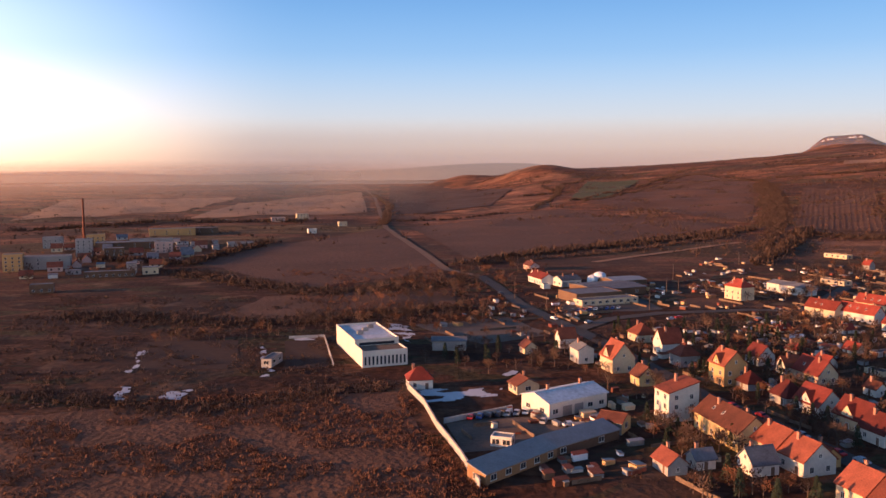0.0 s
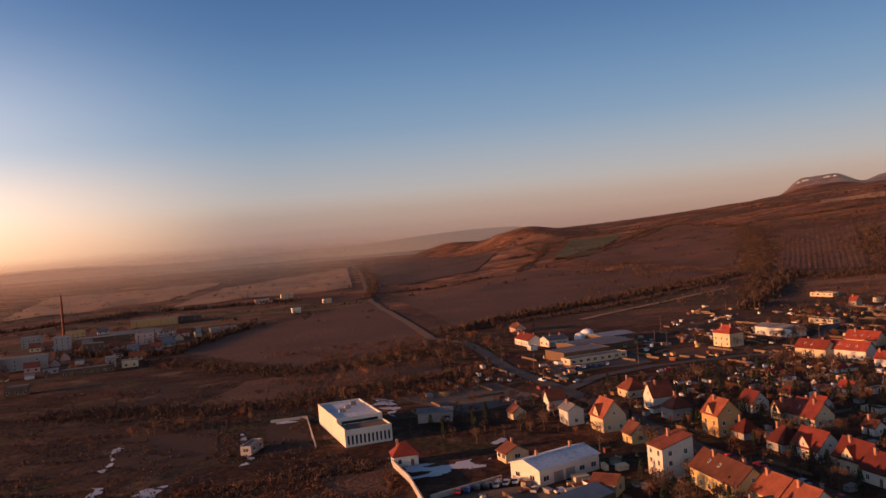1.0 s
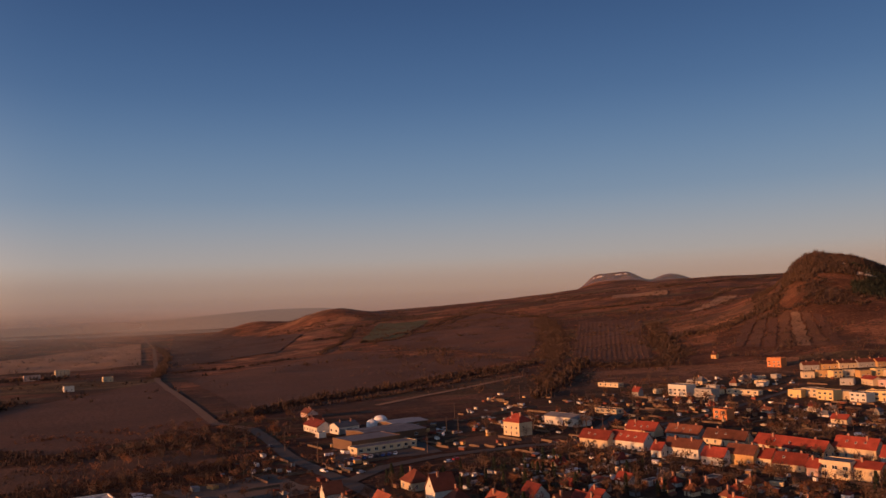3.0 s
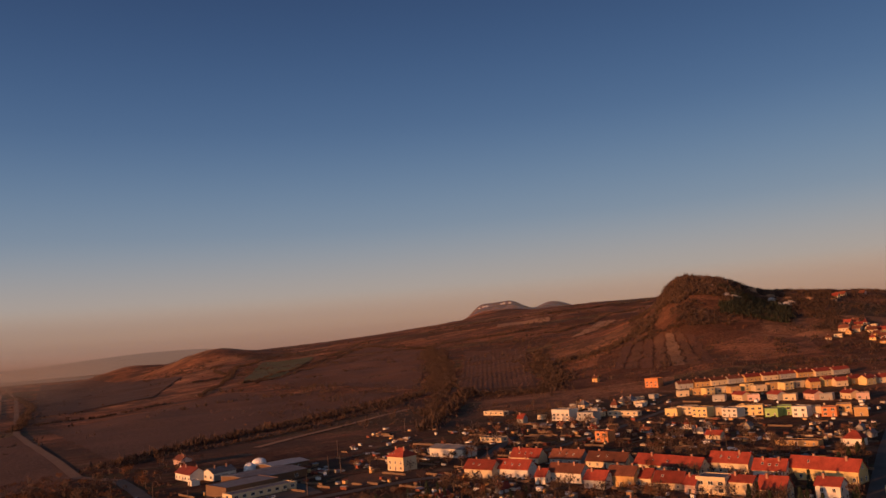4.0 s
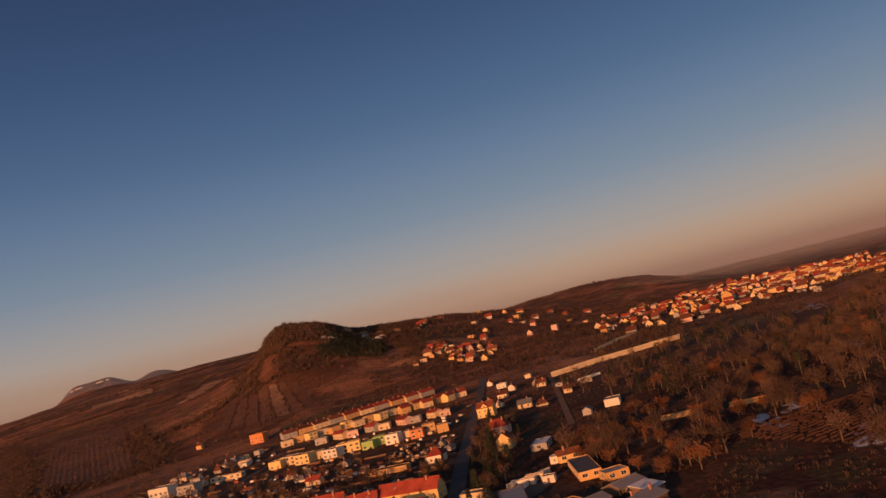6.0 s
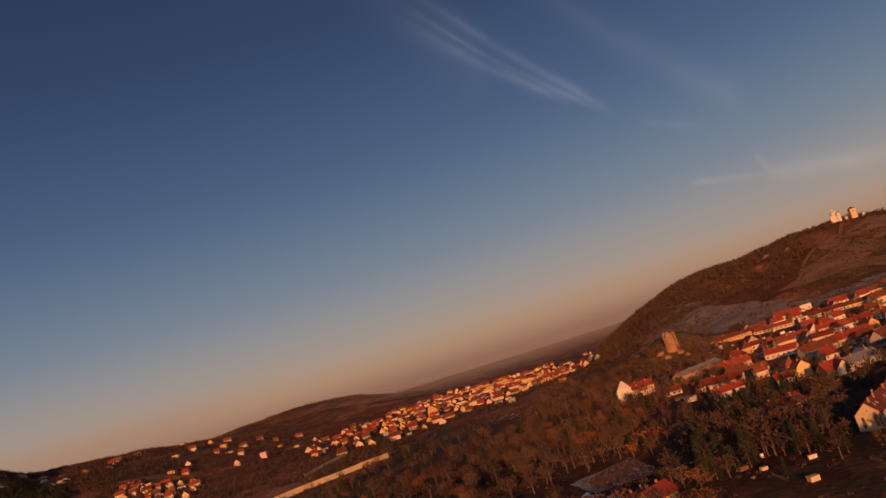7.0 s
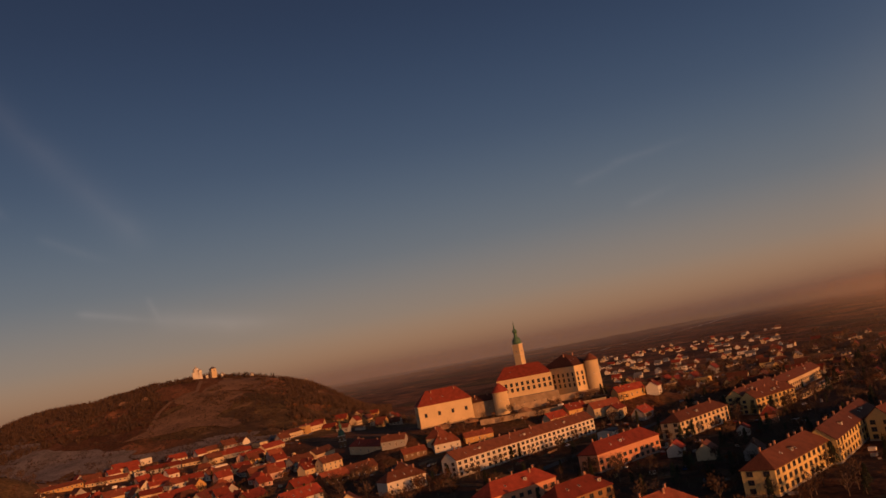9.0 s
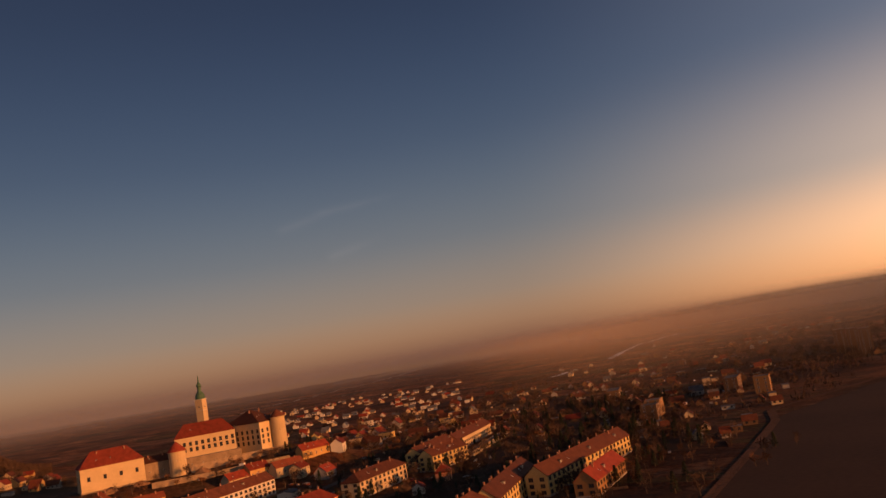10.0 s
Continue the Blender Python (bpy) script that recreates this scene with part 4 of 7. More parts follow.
# walls
run_wall("garden_wall", [(-40, 238), (-34, 218), (-30, 196)], 2.2, CONCRETE, "concrete yard wall lit by the sun")
run_wall("garden_wall", [(-30, 196), (-24, 172), (-20, 151)], 2.2, CONCRETE, "long concrete yard wall")
run_wall("garden_wall", [(-28, 200), (-7, 213)], 1.6, CONCRETE, "low concrete wall in the yard")
run_wall("cemetery_wall", [(640, 428), (705, 408), (795, 370)], 5.0, CREAM, "long pale cemetery wall")
run_wall("cemetery_wall", [(805, 476), (953, 501)], 3.5, CREAM, "second pale cemetery wall")
run_wall("cemetery_wall", [(584, 368), (609, 359)], 2.2, WHITE, "short white wall")
run_wall("garden_wall", [(387, 162), (392, 150), (401, 136)], 2.4, OCHRE, "long plastered park wall")
run_wall("garden_wall", [(373, 191), (381, 178)], 2.6, OCHRE, "plastered garden wall")
run_wall("garden_wall", [(260, 201), (279, 202)], 2.2, WHITE, "white yard wall")
run_wall("garden_wall", [(271, 210), (294, 204)], 2, WHITE, "low white wall along the yard")
run_wall("garden_wall", [(200, 171), (201, 163), (240, 194)], 2, WHITE, "white yard wall")
run_wall("garden_wall", [(-95, 321), (-80, 324), (-69, 270)], 1.2, CONCRETE, "low concrete court kerb wall")
run_wall("rampart", [(605, -307), (606, -348), (598, -385)], 5, STONE, "high stone castle rampart")
run_wall("rampart", [(589, -270), (574, -313), (560, -361)], 3.5, STONE, "lower stone castle terrace wall")
# hedgerows
hedge([(-3, 622), (132, 734), (330, 884)], 9, 5, 150, TWIG)
hedge([(-4, 599), (122, 684), (285, 834)], 7, 4, 110, TWIG)
hedge([(-104, 1144), (-10, 1200), (85, 1296)], 8, 4, 90, TWIG)
hedge([(231, 1444), (387, 1675), (643, 2183)], 8, 5, 80, TWIG)
hedge([(216, 592), (288, 712), (376, 865)], 14, 7, 120, TWIG)
hedge([(125, 1333), (229, 1722), (248, 2163)], 10, 5, 60, TWIG)
hedge([(575, 1430), (387, 959), (258, 696)], 16, 3.5, 150, TWIG)
hedge([(638, 1175), (474, 826)], 20, 6, 90, TWIG)
hedge([(-228, 567), (-103, 453), (-13, 502)], 26, 2.6, 260, TWIG)
hedge([(-218, 380), (-118, 355), (-13, 402)], 24, 2.4, 260, TWIG)
hedge([(-166, 232), (-108, 212), (-46, 243)], 14, 1.7, 200, TWIG)
hedge([(-233, 2484), (-132, 1674), (-103, 1058)], 12, 5, 90, TWIG)
hedge([(503, 1896), (674, 1737), (858, 1705)], 14, 5, 110, TWIG)
hedge([(557, 982), (631, 957), (722, 980)], 26, 6, 190, TWIG)
hedge([(-324, 645), (-226, 603), (-201, 802)], 14, 6, 150, TWIG)
hedge([(-555, 972), (-412, 1128), (-209, 1161)], 14, 7, 160, TWIG)
hedge([(212, 1479), (317, 1648), (410, 1793), (553, 2078), (630, 2157), (655, 1799), (650, 1643)], 9, 6, 90, TWIG)
hedge([(149, 1776), (236, 1803), (285, 2064), (443, 2365)], 14, 6, 90, TWIG)
hedge([(839, 1587), (898, 1545), (1048, 1647), (1194, 1797), (1369, 1871)], 12, 6, 90, TWIG)
hedge([(908, 2333), (996, 2274), (1213, 2177), (1437, 2159), (1600, 2150)], 12, 6, 90, TWIG)
hedge([(720, 1782), (850, 1689), (963, 1734)], 12, 6, 90, TWIG)
hedge([(640, 1660), (560, 1430), (450, 1130), (365, 930)], 42, 4, 90, TWIG)
hedge([(549, 1030), (475, 827), (412, 753), (347, 840)], 30, 4, 90, TWIG)
hedge([(-20, 590), (60, 690), (190, 800), (320, 900)], 16, 6, 90, TWIG)
# factory and far buildings
house(-326.4, 744.1, 20, 55, 20, 6.3, 0.5, DULL, SLATE, 'flat', far=True)
house(-310.3, 763.9, 20, 39.6, 16, 7.3, 0.5, GREY, SLATE, 'flat', far=True)
house(-338.2, 912.4, 20, 50.6, 20, 7.3, 0.5, OCHRE, SLATE, 'flat', far=True)
house(-316.5, 943.2, 20, 44, 18, 6.3, 0.5, DULL, SLATE, 'flat', far=True)
house(-278.7, 705.9, 20, 15.4, 12, 9.5, 0.5, PINK, SLATE, 'flat', far=True)
house(-301.7, 651.5, 20, 15.4, 12, 9.5, 0.5, DULL, SLATE, 'flat', far=True)
house(-373.9, 787.0, 20, 17.6, 12, 10.5, 0.5, OCHRE, SLATE, 'flat', far=True)
house(-400.1, 752.3, 20, 17.6, 12, 10.5, 0.5, GREY, SLATE, 'flat', far=True)
house(-342.6, 567.7, 20, 13.2, 12, 12.6, 0.5, OCHRE, SLATE, 'flat', far=True)
house(-330.7, 581.7, 20, 44, 14, 9.5, 0.5, GREY, SLATE, 'flat', far=True)
house(-336.4, 673.7, 20, 13.2, 12, 14.7, 0.5, GREY, SLATE, 'flat', far=True)
house(-263.3, 1153.4, 20, 19.8, 10, 6.3, 0.5, PINK, SLATE, 'flat', far=True)
house(-234.5, 1192.2, 20, 17.6, 10, 8.4, 0.5, CREAM, SLATE, 'flat', far=True)
house(-178.9, 926.6, 20, 9.9, 8, 5.2, 0.5, WHITE, SLATE, 'flat', far=True)
house(-156.6, 1041.2, 20, 11, 8, 5.2, 0.5, CREAM, SLATE, 'flat', far=True)
house(-257.8, 532.5, 20, 33, 8, 4.2, 0.5, DULL, SLATE, 'flat', far=True)
house(-224.2, 765.7, 20, 24.2, 10, 4.2, 0.5, GREY, SLATE, 'flat', far=True)
house(-264.0, 760.0, 20, 13.2, 10, 4.2, 0.5, GREY, SLATE, 'flat', far=True)
house(-269.9, 460.2, 20, 13.2, 8, 5.2, 0.5, DULL, SLATE, 'flat', far=True)
# houses along the main street
house(141.2, 427.5, -66, 12.6, 9.9, 7.7, 3.6, CREAM, RED, 'hip')
house(180.7, 450.3, -66, 27, 11.7, 5, 1.4, WHITE, SLATE, 'gable')
house(58.0, 315.6, -75, 9.9, 8.1, 3.6, 3.6, CREAM, ORANGE, 'hip')
house(61.7, 288.8, 15, 9, 7.2, 5.4, 5, WHITE, RUST, 'gable')
house(63.2, 271.2, -75, 8.1, 8.1, 4.5, 3.6, GREY, RUST, 'hip')
house(70.1, 244.6, -75, 9, 9, 7.2, 4.5, OCHRE, ORANGE, 'cross')
# deep red roofs from here on also hold the street's shade
house(92.3, 272.8, -75, 8.1, 7.2, 3.6, 3.6, WHITE, DEEPRED, 'gable')
house(75.1, 237.1, -75, 6.3, 6.3, 2.7, 3.1, GREY, DEEPRED, 'hip')
house(97.2, 258.2, 15, 7.2, 5.4, 3.1, 3.1, WHITE, BROWN, 'gable')
house(101.3, 246.6, -75, 12.6, 8.1, 3.6, 4.5, CREAM, DEEPRED, 'gable')
house(80.4, 220.1, -75, 8.1, 7.2, 3.1, 4, GREY, DEEPRED, 'hip')
house(85.2, 209.5, -75, 10.8, 9, 3.6, 4.5, WHITE, DEEPRED, 'cross')
house(89.3, 193.5, -75, 10.8, 8.1, 4, 4.5, CREAM, DEEPRED, 'cross')
house(90.4, 182.7, -75, 9, 8.1, 3.6, 4, WHITE, DEEPRED, 'gable')
house(112.4, 228.2, -75, 5.4, 4.5, 2.7, 1.8, WHITE, BROWN, 'gable')
house(50.4, 186.2, -78, 22.1, 9.5, 5, 4, YELLOW, BROWN, 'gable')
house(57.4, 171.9, -74, 10.1, 9.5, 4.2, 4, CREAM, ORANGE, 'gable')
house(60.4, 162.6, -73, 9.3, 9.5, 3.9, 4, WHITE, ORANGE, 'gable')
house(66.3, 166.4, -75, 6.3, 5.4, 2.7, 2.2, OCHRE, BROWN, 'gable')
house(48.1, 161.2, 15, 7.2, 6.3, 3.1, 3.1, WHITE, SLATE, 'gable')
house(64.7, 141.9, -73, 8.3, 9.5, 4, 4, CREAM, ORANGE, 'gable')
house(67.2, 134.3, -72, 7.6, 9.5, 3.7, 4, GREY, ORANGE, 'gable')
house(40.9, 205.1, -75, 8.1, 9.9, 8.6, 2.7, WHITE, ORANGE, 'mono')
house(40.6, 243.2, -75, 6.3, 6.3, 3.4, 3.1, YELLOW, BROWN, 'gable')
house(36.1, 263.2, -75, 9.9, 9, 5.4, 5.4, CREAM, ORANGE, 'cross')
house(25.4, 276.9, -75, 8.1, 6.3, 5.4, 1.8, WHITE, SLATE, 'gable')
house(23.2, 302.4, 15, 7.2, 5.4, 4.5, 3.6, WHITE, BROWN, 'gable')
house(-36.1, 240.4, 10, 8.1, 7.2, 3.6, 3.1, WHITE, RED, 'hip')
house(6.6, 292.6, -75, 6.3, 5.4, 2.7, 2.2, CREAM, BROWN, 'gable')
house(38.1, 521.4, 15, 8.1, 6.3, 3.6, 3.1, WHITE, BROWN, 'gable')
house(38.9, 569.7, -75, 14.4, 7.2, 3.6, 2.2, PINK, BROWN, 'gable')
house(27.0, 162.3, -75, 7.2, 5.4, 2.7, 2.2, GREY, RUST, 'gable')
house(35.3, 164.5, 15, 5.4, 4.5, 2.7, 1.8, WHITE, SLATE, 'gable')
# sheds and halls
hall(9.3, 215.4, 33, 23.3, 13, 4.6, 1.8, WHITE, SNOWROOF, 'gable')
white_hall(-57.1, 291.8, 19, 17.6, 46, 7.5)
hall(-25.2, 300.6, -1, 13.8, 9, 4, 0.8, GREY, SLATE, 'gable')
# the two long sheds' front shade is put into their dark plasters
hall(-11.0, 164.2, 44, 26.7, 6, 2.6, 1.4, SHADE_OCHRE, SHEET, 'mono')
hall(8.4, 181.0, 37, 24.0, 6, 2.6, 1.4, DULL, SHEET, 'mono')
hall(20.1, 193.9, -31, 7.0, 8, 3.5, 1.5, YELLOW, BROWN, 'gable')
hall(-92.8, 273.9, 80, 11.6, 4, 3, 1, GREY, SLATE, 'flat')
hall(-1.3, 234.2, -70, 6.6, 8, 3, 2, CREAM, BROWN, 'gable')
hall(-12.4, 181.1, -18, 5.7, 4, 2.6, 0.3, WHITE, SHEET, 'flat')
hall(62.4, 412.7, 22, 36, 9, 3.2, 0.4, CREAM, SLATE, 'flat')
hall(56.5, 428.0, 22, 30, 20, 5.0, 0.4, DULL, SLATE, 'flat')
hall(72.0, 456.0, 22, 36, 28, 4.2, 0.9, DULL, SLATE, 'gable')
hall(88.0, 487.0, 22, 24, 18, 4.0, 0.9, DULL, SHEET, 'gable')
hall(52.0, 485.0, 22, 14, 12, 4.2, 2.2, WHITE, SLATE, 'gable')
dome_tent(80, 520, 4.5, 4.5)
dome_tent(71, 499, 3.5, 5)
house(37.6, 496.8, -73, 21.2, 10, 4, 3, WHITE, RED, 'gable')
house(36.8, 472.3, -75, 5.4, 4.5, 2.7, 0.4, WHITE, SLATE, 'flat')
# first terrace
house(163.6, 371.8, -63, 17.2, 8, 4.6, 3.6, CREAM, RED, 'gable', category="terraced house", name="terraced_house")
house(175.1, 359.3, -63, 19.9, 8, 4.6, 3.6, WHITE, RED, 'gable', category="terraced house", name="terraced_house")
house(177.5, 336.0, -55, 5.0, 8, 3.496, 2.7, WHITE, RED, 'gable', category="terraced house", name="terraced_house")
house(187.7, 330.8, -64, 17.9, 8, 4.6, 3.15, WHITE, BROWN, 'gable', category="terraced house", name="terraced_house")
house(189.6, 309.0, -63, 10.3, 8, 3.864, 3.15, WHITE, RED, 'gable', category="terraced house", name="terraced_house")
house(199.3, 303.7, -63, 12.9, 8, 5.06, 3.15, OCHRE, BROWN, 'gable', category="terraced house", name="terraced_house")
house(206.1, 297.3, -62, 7.1, 8, 3.864, 3.15, CREAM, RED, 'gable', category="terraced house", name="terraced_house")
house(209.7, 285.5, -61, 12.8, 8, 3.128, 3.6, CREAM, RED, 'gable', category="terraced house", name="terraced_house")
house(210.4, 272.3, -64, 4.6, 8, 3.864, 2.7, PINK, RED, 'gable', category="terraced house", name="terraced_house")
house(222.4, 257.4, -64, 10.1, 8, 5.06, 1.8, CREAM, RED, 'gable', category="terraced house", name="terraced_house")
house(223.9, 242.5, -65, 10.4, 8, 4.14, 4.05, CREAM, RED, 'gable', category="terraced house", name="terraced_house")
house(235.1, 226.9, -66, 8.6, 8, 5.98, 2.25, WHITE, RED, 'gable', category="terraced house", name="terraced_house")
house(216.2, 266.4, -64, 12.1, 9, 6.5, 0.3, CREAM, SLATE, 'flat', category="terraced house", name="terraced_house")
# second terrace
house(200.7, 393.9, -63, 18.0, 8.5, 3.312, 3.8, CREAM, RED, 'gable', category="terraced house", name="terraced_house")
house(213.0, 372.5, -63, 18.8, 8.5, 3.312, 3.8, GREY, BROWN, 'gable', category="terraced house", name="terraced_house")
house(221.4, 348.3, -66, 22.5, 8.5, 3.312, 3.8, CREAM, BROWN, 'gable', category="terraced house", name="terraced_house")
house(233.5, 316.3, -73, 35.5, 8.5, 3.312, 3.8, CREAM, RED, 'gable', category="terraced house", name="terraced_house")
house(249.8, 294.4, -67, 18.1, 8.5, 5.06, 3.8, CREAM, RED, 'gable', category="terraced house", name="terraced_house")
house(251.5, 272.6, -62, 13.5, 8.5, 4.14, 3.8, WHITE, RED, 'gable', category="terraced house", name="terraced_house")
house(263.1, 254.7, -73, 28.6, 8.5, 5.06, 3.8, YELLOW, RED, 'gable', category="terraced house", name="terraced_house")
# flat white terraces
house(372.4, 492.2, -61, 9.2, 9, 5.2, 0.3, YELLOW, SLATE, 'flat', category="terraced house", name="terraced_house")
house(382.6, 488.5, -74, 12.5, 9, 5.8, 0.3, CREAM, SLATE, 'flat', category="terraced house", name="terraced_house")
house(380.1, 469.4, -75, 12.2, 9, 6.4, 0.3, YELLOW, SLATE, 'flat', category="terraced house", name="terraced_house")
house(390.4, 467.8, -51, 8.9, 9, 5.2, 0.3, CREAM, SLATE, 'flat', category="terraced house", name="terraced_house")
house(389.5, 449.9, -77, 12.0, 9, 5.8, 0.3, WHITE, SLATE, 'flat', category="terraced house", name="terraced_house")
house(402.6, 447.8, -48, 16.8, 9, 6.4, 0.3, YELLOW, SLATE, 'flat', category="terraced house", name="terraced_house")
house(404.2, 427.8, -67, 8.6, 9, 5.2, 0.3, GREEN, SLATE, 'flat', category="terraced house", name="terraced_house")
house(414.3, 428.6, -44, 8.8, 9, 5.8, 0.3, GREEN, SLATE, 'flat', category="terraced house", name="terraced_house")
house(412.8, 412.3, -66, 9.5, 9, 6.4, 0.3, WHITE, SLATE, 'flat', category="terraced house", name="terraced_house")
house(423.6, 411.8, -46, 7.5, 9, 5.2, 0.3, CREAM, SLATE, 'flat', category="terraced house", name="terraced_house")
house(422.8, 398.7, -57, 9.0, 9, 5.8, 0.3, ORANGEW, SLATE, 'flat', category="terraced house", name="terraced_house")
house(434.3, 398.1, -47, 8.9, 9, 6.4, 0.3, OCHRE, SLATE, 'flat', category="terraced house", name="terraced_house")
house(432.8, 384.1, -48, 7.9, 9, 5.2, 0.3, OCHRE, SLATE, 'flat', category="terraced house", name="terraced_house")
house(446.7, 529.3, -52, 9.6, 8, 4.5, 0.3, GREY, SLATE, 'flat', category="terraced house", name="terraced_house")
house(458.8, 518.1, -99, 14.7, 8, 4.5, 2, CREAM, RED, 'gable', category="terraced house", name="terraced_house")
house(461.2, 507.4, -42, 9.2, 8, 4.5, 0.3, PINK, SLATE, 'flat', category="terraced house", name="terraced_house")
house(473.8, 495.9, -102, 14.5, 8, 4.5, 2, GREY, RED, 'gable', category="terraced house", name="terraced_house")
house(477.0, 485.4, -57, 9.2, 8, 4.5, 0.3, CREAM, SLATE, 'flat', category="terraced house", name="terraced_house")
house(489.2, 474.9, -104, 14.4, 8, 4.5, 2, PINK, RED, 'gable', category="terraced house", name="terraced_house")
house(491.8, 464.5, -59, 9.1, 8, 4.5, 0.3, GREY, SLATE, 'flat', category="terraced house", name="terraced_house")
house(504.3, 454.8, -102, 12.6, 8, 4.5, 2, CREAM, RED, 'gable', category="terraced house", name="terraced_house")
house(505.8, 444.9, -49, 8.7, 8, 4.5, 0.3, PINK, SLATE, 'flat', category="terraced house", name="terraced_house")
house(455.5, 585.8, -24, 9.3, 8, 4.6, 0.3, CREAM, SLATE, 'flat', category="terraced house", name="terraced_house")
house(468.4, 584.1, -23, 8.4, 8, 5.1, 0.3, OCHRE, SLATE, 'flat', category="terraced house", name="terraced_house")
house(470.9, 571.5, -7, 8.3, 8, 5.6, 0.3, YELLOW, SLATE, 'flat', category="terraced house", name="terraced_house")
house(486.1, 572.6, -26, 9.4, 8, 4.6, 0.3, CREAM, SLATE, 'flat', category="terraced house", name="terraced_house")
house(488.3, 559.8, -12, 9.2, 8, 5.1, 0.3, OCHRE, SLATE, 'flat', category="terraced house", name="terraced_house")
house(502.5, 559.2, -9, 8.4, 8, 5.6, 0.3, YELLOW, SLATE, 'flat', category="terraced house", name="terraced_house")
house(506.9, 549.4, -16, 10.1, 8, 4.6, 0.3, CREAM, SLATE, 'flat', category="terraced house", name="terraced_house")
house(521.1, 548.4, -14, 9.3, 8, 5.1, 0.3, OCHRE, SLATE, 'flat', category="terraced house", name="terraced_house")
house(524.1, 536.9, -0, 9.7, 8, 5.6, 0.3, YELLOW, SLATE, 'flat', category="terraced house", name="terraced_house")
house(541.0, 538.7, -18, 10.2, 8, 4.6, 0.3, CREAM, SLATE, 'flat', category="terraced house", name="terraced_house")
house(543.6, 526.2, -16, 9.2, 8, 5.1, 2.5, OCHRE, RED, 'gable', category="terraced house", name="terraced_house")
house(557.8, 525.4, -3, 9.9, 8, 5.6, 2.5, YELLOW, RED, 'gable', category="terraced house", name="terraced_house")
house(562.8, 515.9, -20, 10.1, 8, 4.6, 2.5, CREAM, RED, 'gable', category="terraced house", name="terraced_house")
house(578.9, 516.3, -8, 10.7, 8, 5.1, 2.5, OCHRE, RED, 'gable', category="terraced house", name="terraced_house")
house(580.9, 504.4, 4, 11.6, 8, 5.6, 2.5, YELLOW, RED, 'gable', category="terraced house", name="terraced_house")
house(599.5, 505.8, -22, 10.2, 8, 4.6, 2.5, CREAM, RED, 'gable', category="terraced house", name="terraced_house")
house(489.1, 625.1, -18, 14.1, 8, 4.5, 2.5, GREY, BROWN, 'gable', category="terraced house", name="terraced_house")
house(503.8, 619.5, -19, 14.2, 8, 4.5, 2.5, OCHRE, BROWN, 'gable', category="terraced house", name="terraced_house")
house(517.2, 612.9, -12, 15.2, 8, 4.5, 2.5, CREAM, BROWN, 'gable', category="terraced house", name="terraced_house")
house(531.8, 606.8, -13, 15.3, 8, 4.5, 2.5, GREY, BROWN, 'gable', category="terraced house", name="terraced_house")
house(546.6, 601.4, -6, 16.6, 8, 4.5, 2.5, OCHRE, RED, 'gable', category="terraced house", name="terraced_house")
house(562.4, 595.5, -15, 15.4, 8, 4.5, 2.5, CREAM, RED, 'gable', category="terraced house", name="terraced_house")
house(578.9, 591.3, -8, 16.8, 8, 4.5, 2.5, GREY, RED, 'gable', category="terraced house", name="terraced_house")
house(595.1, 585.8, -9, 16.9, 8, 4.5, 2.5, OCHRE, RED, 'gable', category="terraced house", name="terraced_house")
house(611.7, 580.9, -4, 18.6, 8, 4.5, 2.5, CREAM, RED, 'gable', category="terraced house", name="terraced_house")
house(629.6, 576.6, -5, 18.8, 8, 4.5, 2.5, GREY, RED, 'gable', category="terraced house", name="terraced_house")
# houses by the side road
house(470.4, 373.4, -66, 12, 10, 7, 3.5, YELLOW, ORANGE, 'cross')
house(396.3, 307.9, -66, 14, 10, 5, 3.5, PINK, RED, 'hip')
house(353.0, 270.1, 24, 9, 8, 5, 3.5, YELLOW, ORANGE, 'gable')
house(339.1, 307.2, -66, 9, 8, 4, 3, WHITE, RED, 'hip')
house(323.5, 328.5, -66, 22, 7, 2.6, 0.3, OCHRE, BROWN, 'flat')
house(255.9, 212.9, -66, 8, 6, 4, 0.3, CREAM, SLATE, 'flat')
house(617.4, 468.7, -66, 9, 7, 4, 0.3, WHITE, SLATE, 'flat')
house(554.0, 421.1, -66, 8, 7, 3.5, 2, CREAM, BROWN, 'gable')
# yard buildings
hall(251.0, 192.0, -50, 10, 24, 3, 0.4, DULL, SHEET, 'flat')
hall(220.5, 167.5, -40, 13, 11, 2.8, 0.4, OCHRE, SLATE, 'flat')
hall(235.5, 163.0, -27, 17.5, 6, 2.9, 0.4, OCHRE, BROWN, 'flat')
hall(239.5, 153.0, -20, 13, 8.5, 2.2, 1.3, DULL, SHEET, 'gable')
hall(222.0, 141.0, -4, 17, 13, 2.2, 1.7, DULL, SHEET, 'gable')
hall(240.5, 134.0, -8, 14, 10, 2.2, 1.6, DULL, SHEET, 'gable')
hall(259.0, 150.0, -16, 12, 9, 2.2, 1.5, DULL, SHEET, 'gable')
hall(219.0, 123.5, -10, 13, 9, 2.2, 1.5, DULL, SLATE, 'gable')
hall(253.5, 138.5, -14, 8, 8, 2.4, 0.9, DULL, SNOWROOF, 'mono')
hall(289.0, 184.0, -50, 9, 32, 3, 0.4, OCHRE, SLATE, 'flat')
hall(277.0, 164.0, -38, 9, 8, 2.8, 0.4, OCHRE, SHEET, 'flat')
hall(311.0, 205.0, -45, 10, 5, 3.3, 1.6, YELLOW, BROWN, 'gable')
house(258.0, 218.4, -66, 7, 6, 3.4, 0.3, CREAM, SLATE, 'flat')
house(277.4, 193.3, -66, 5, 4, 2.6, 0.3, WHITE, SLATE, 'flat')
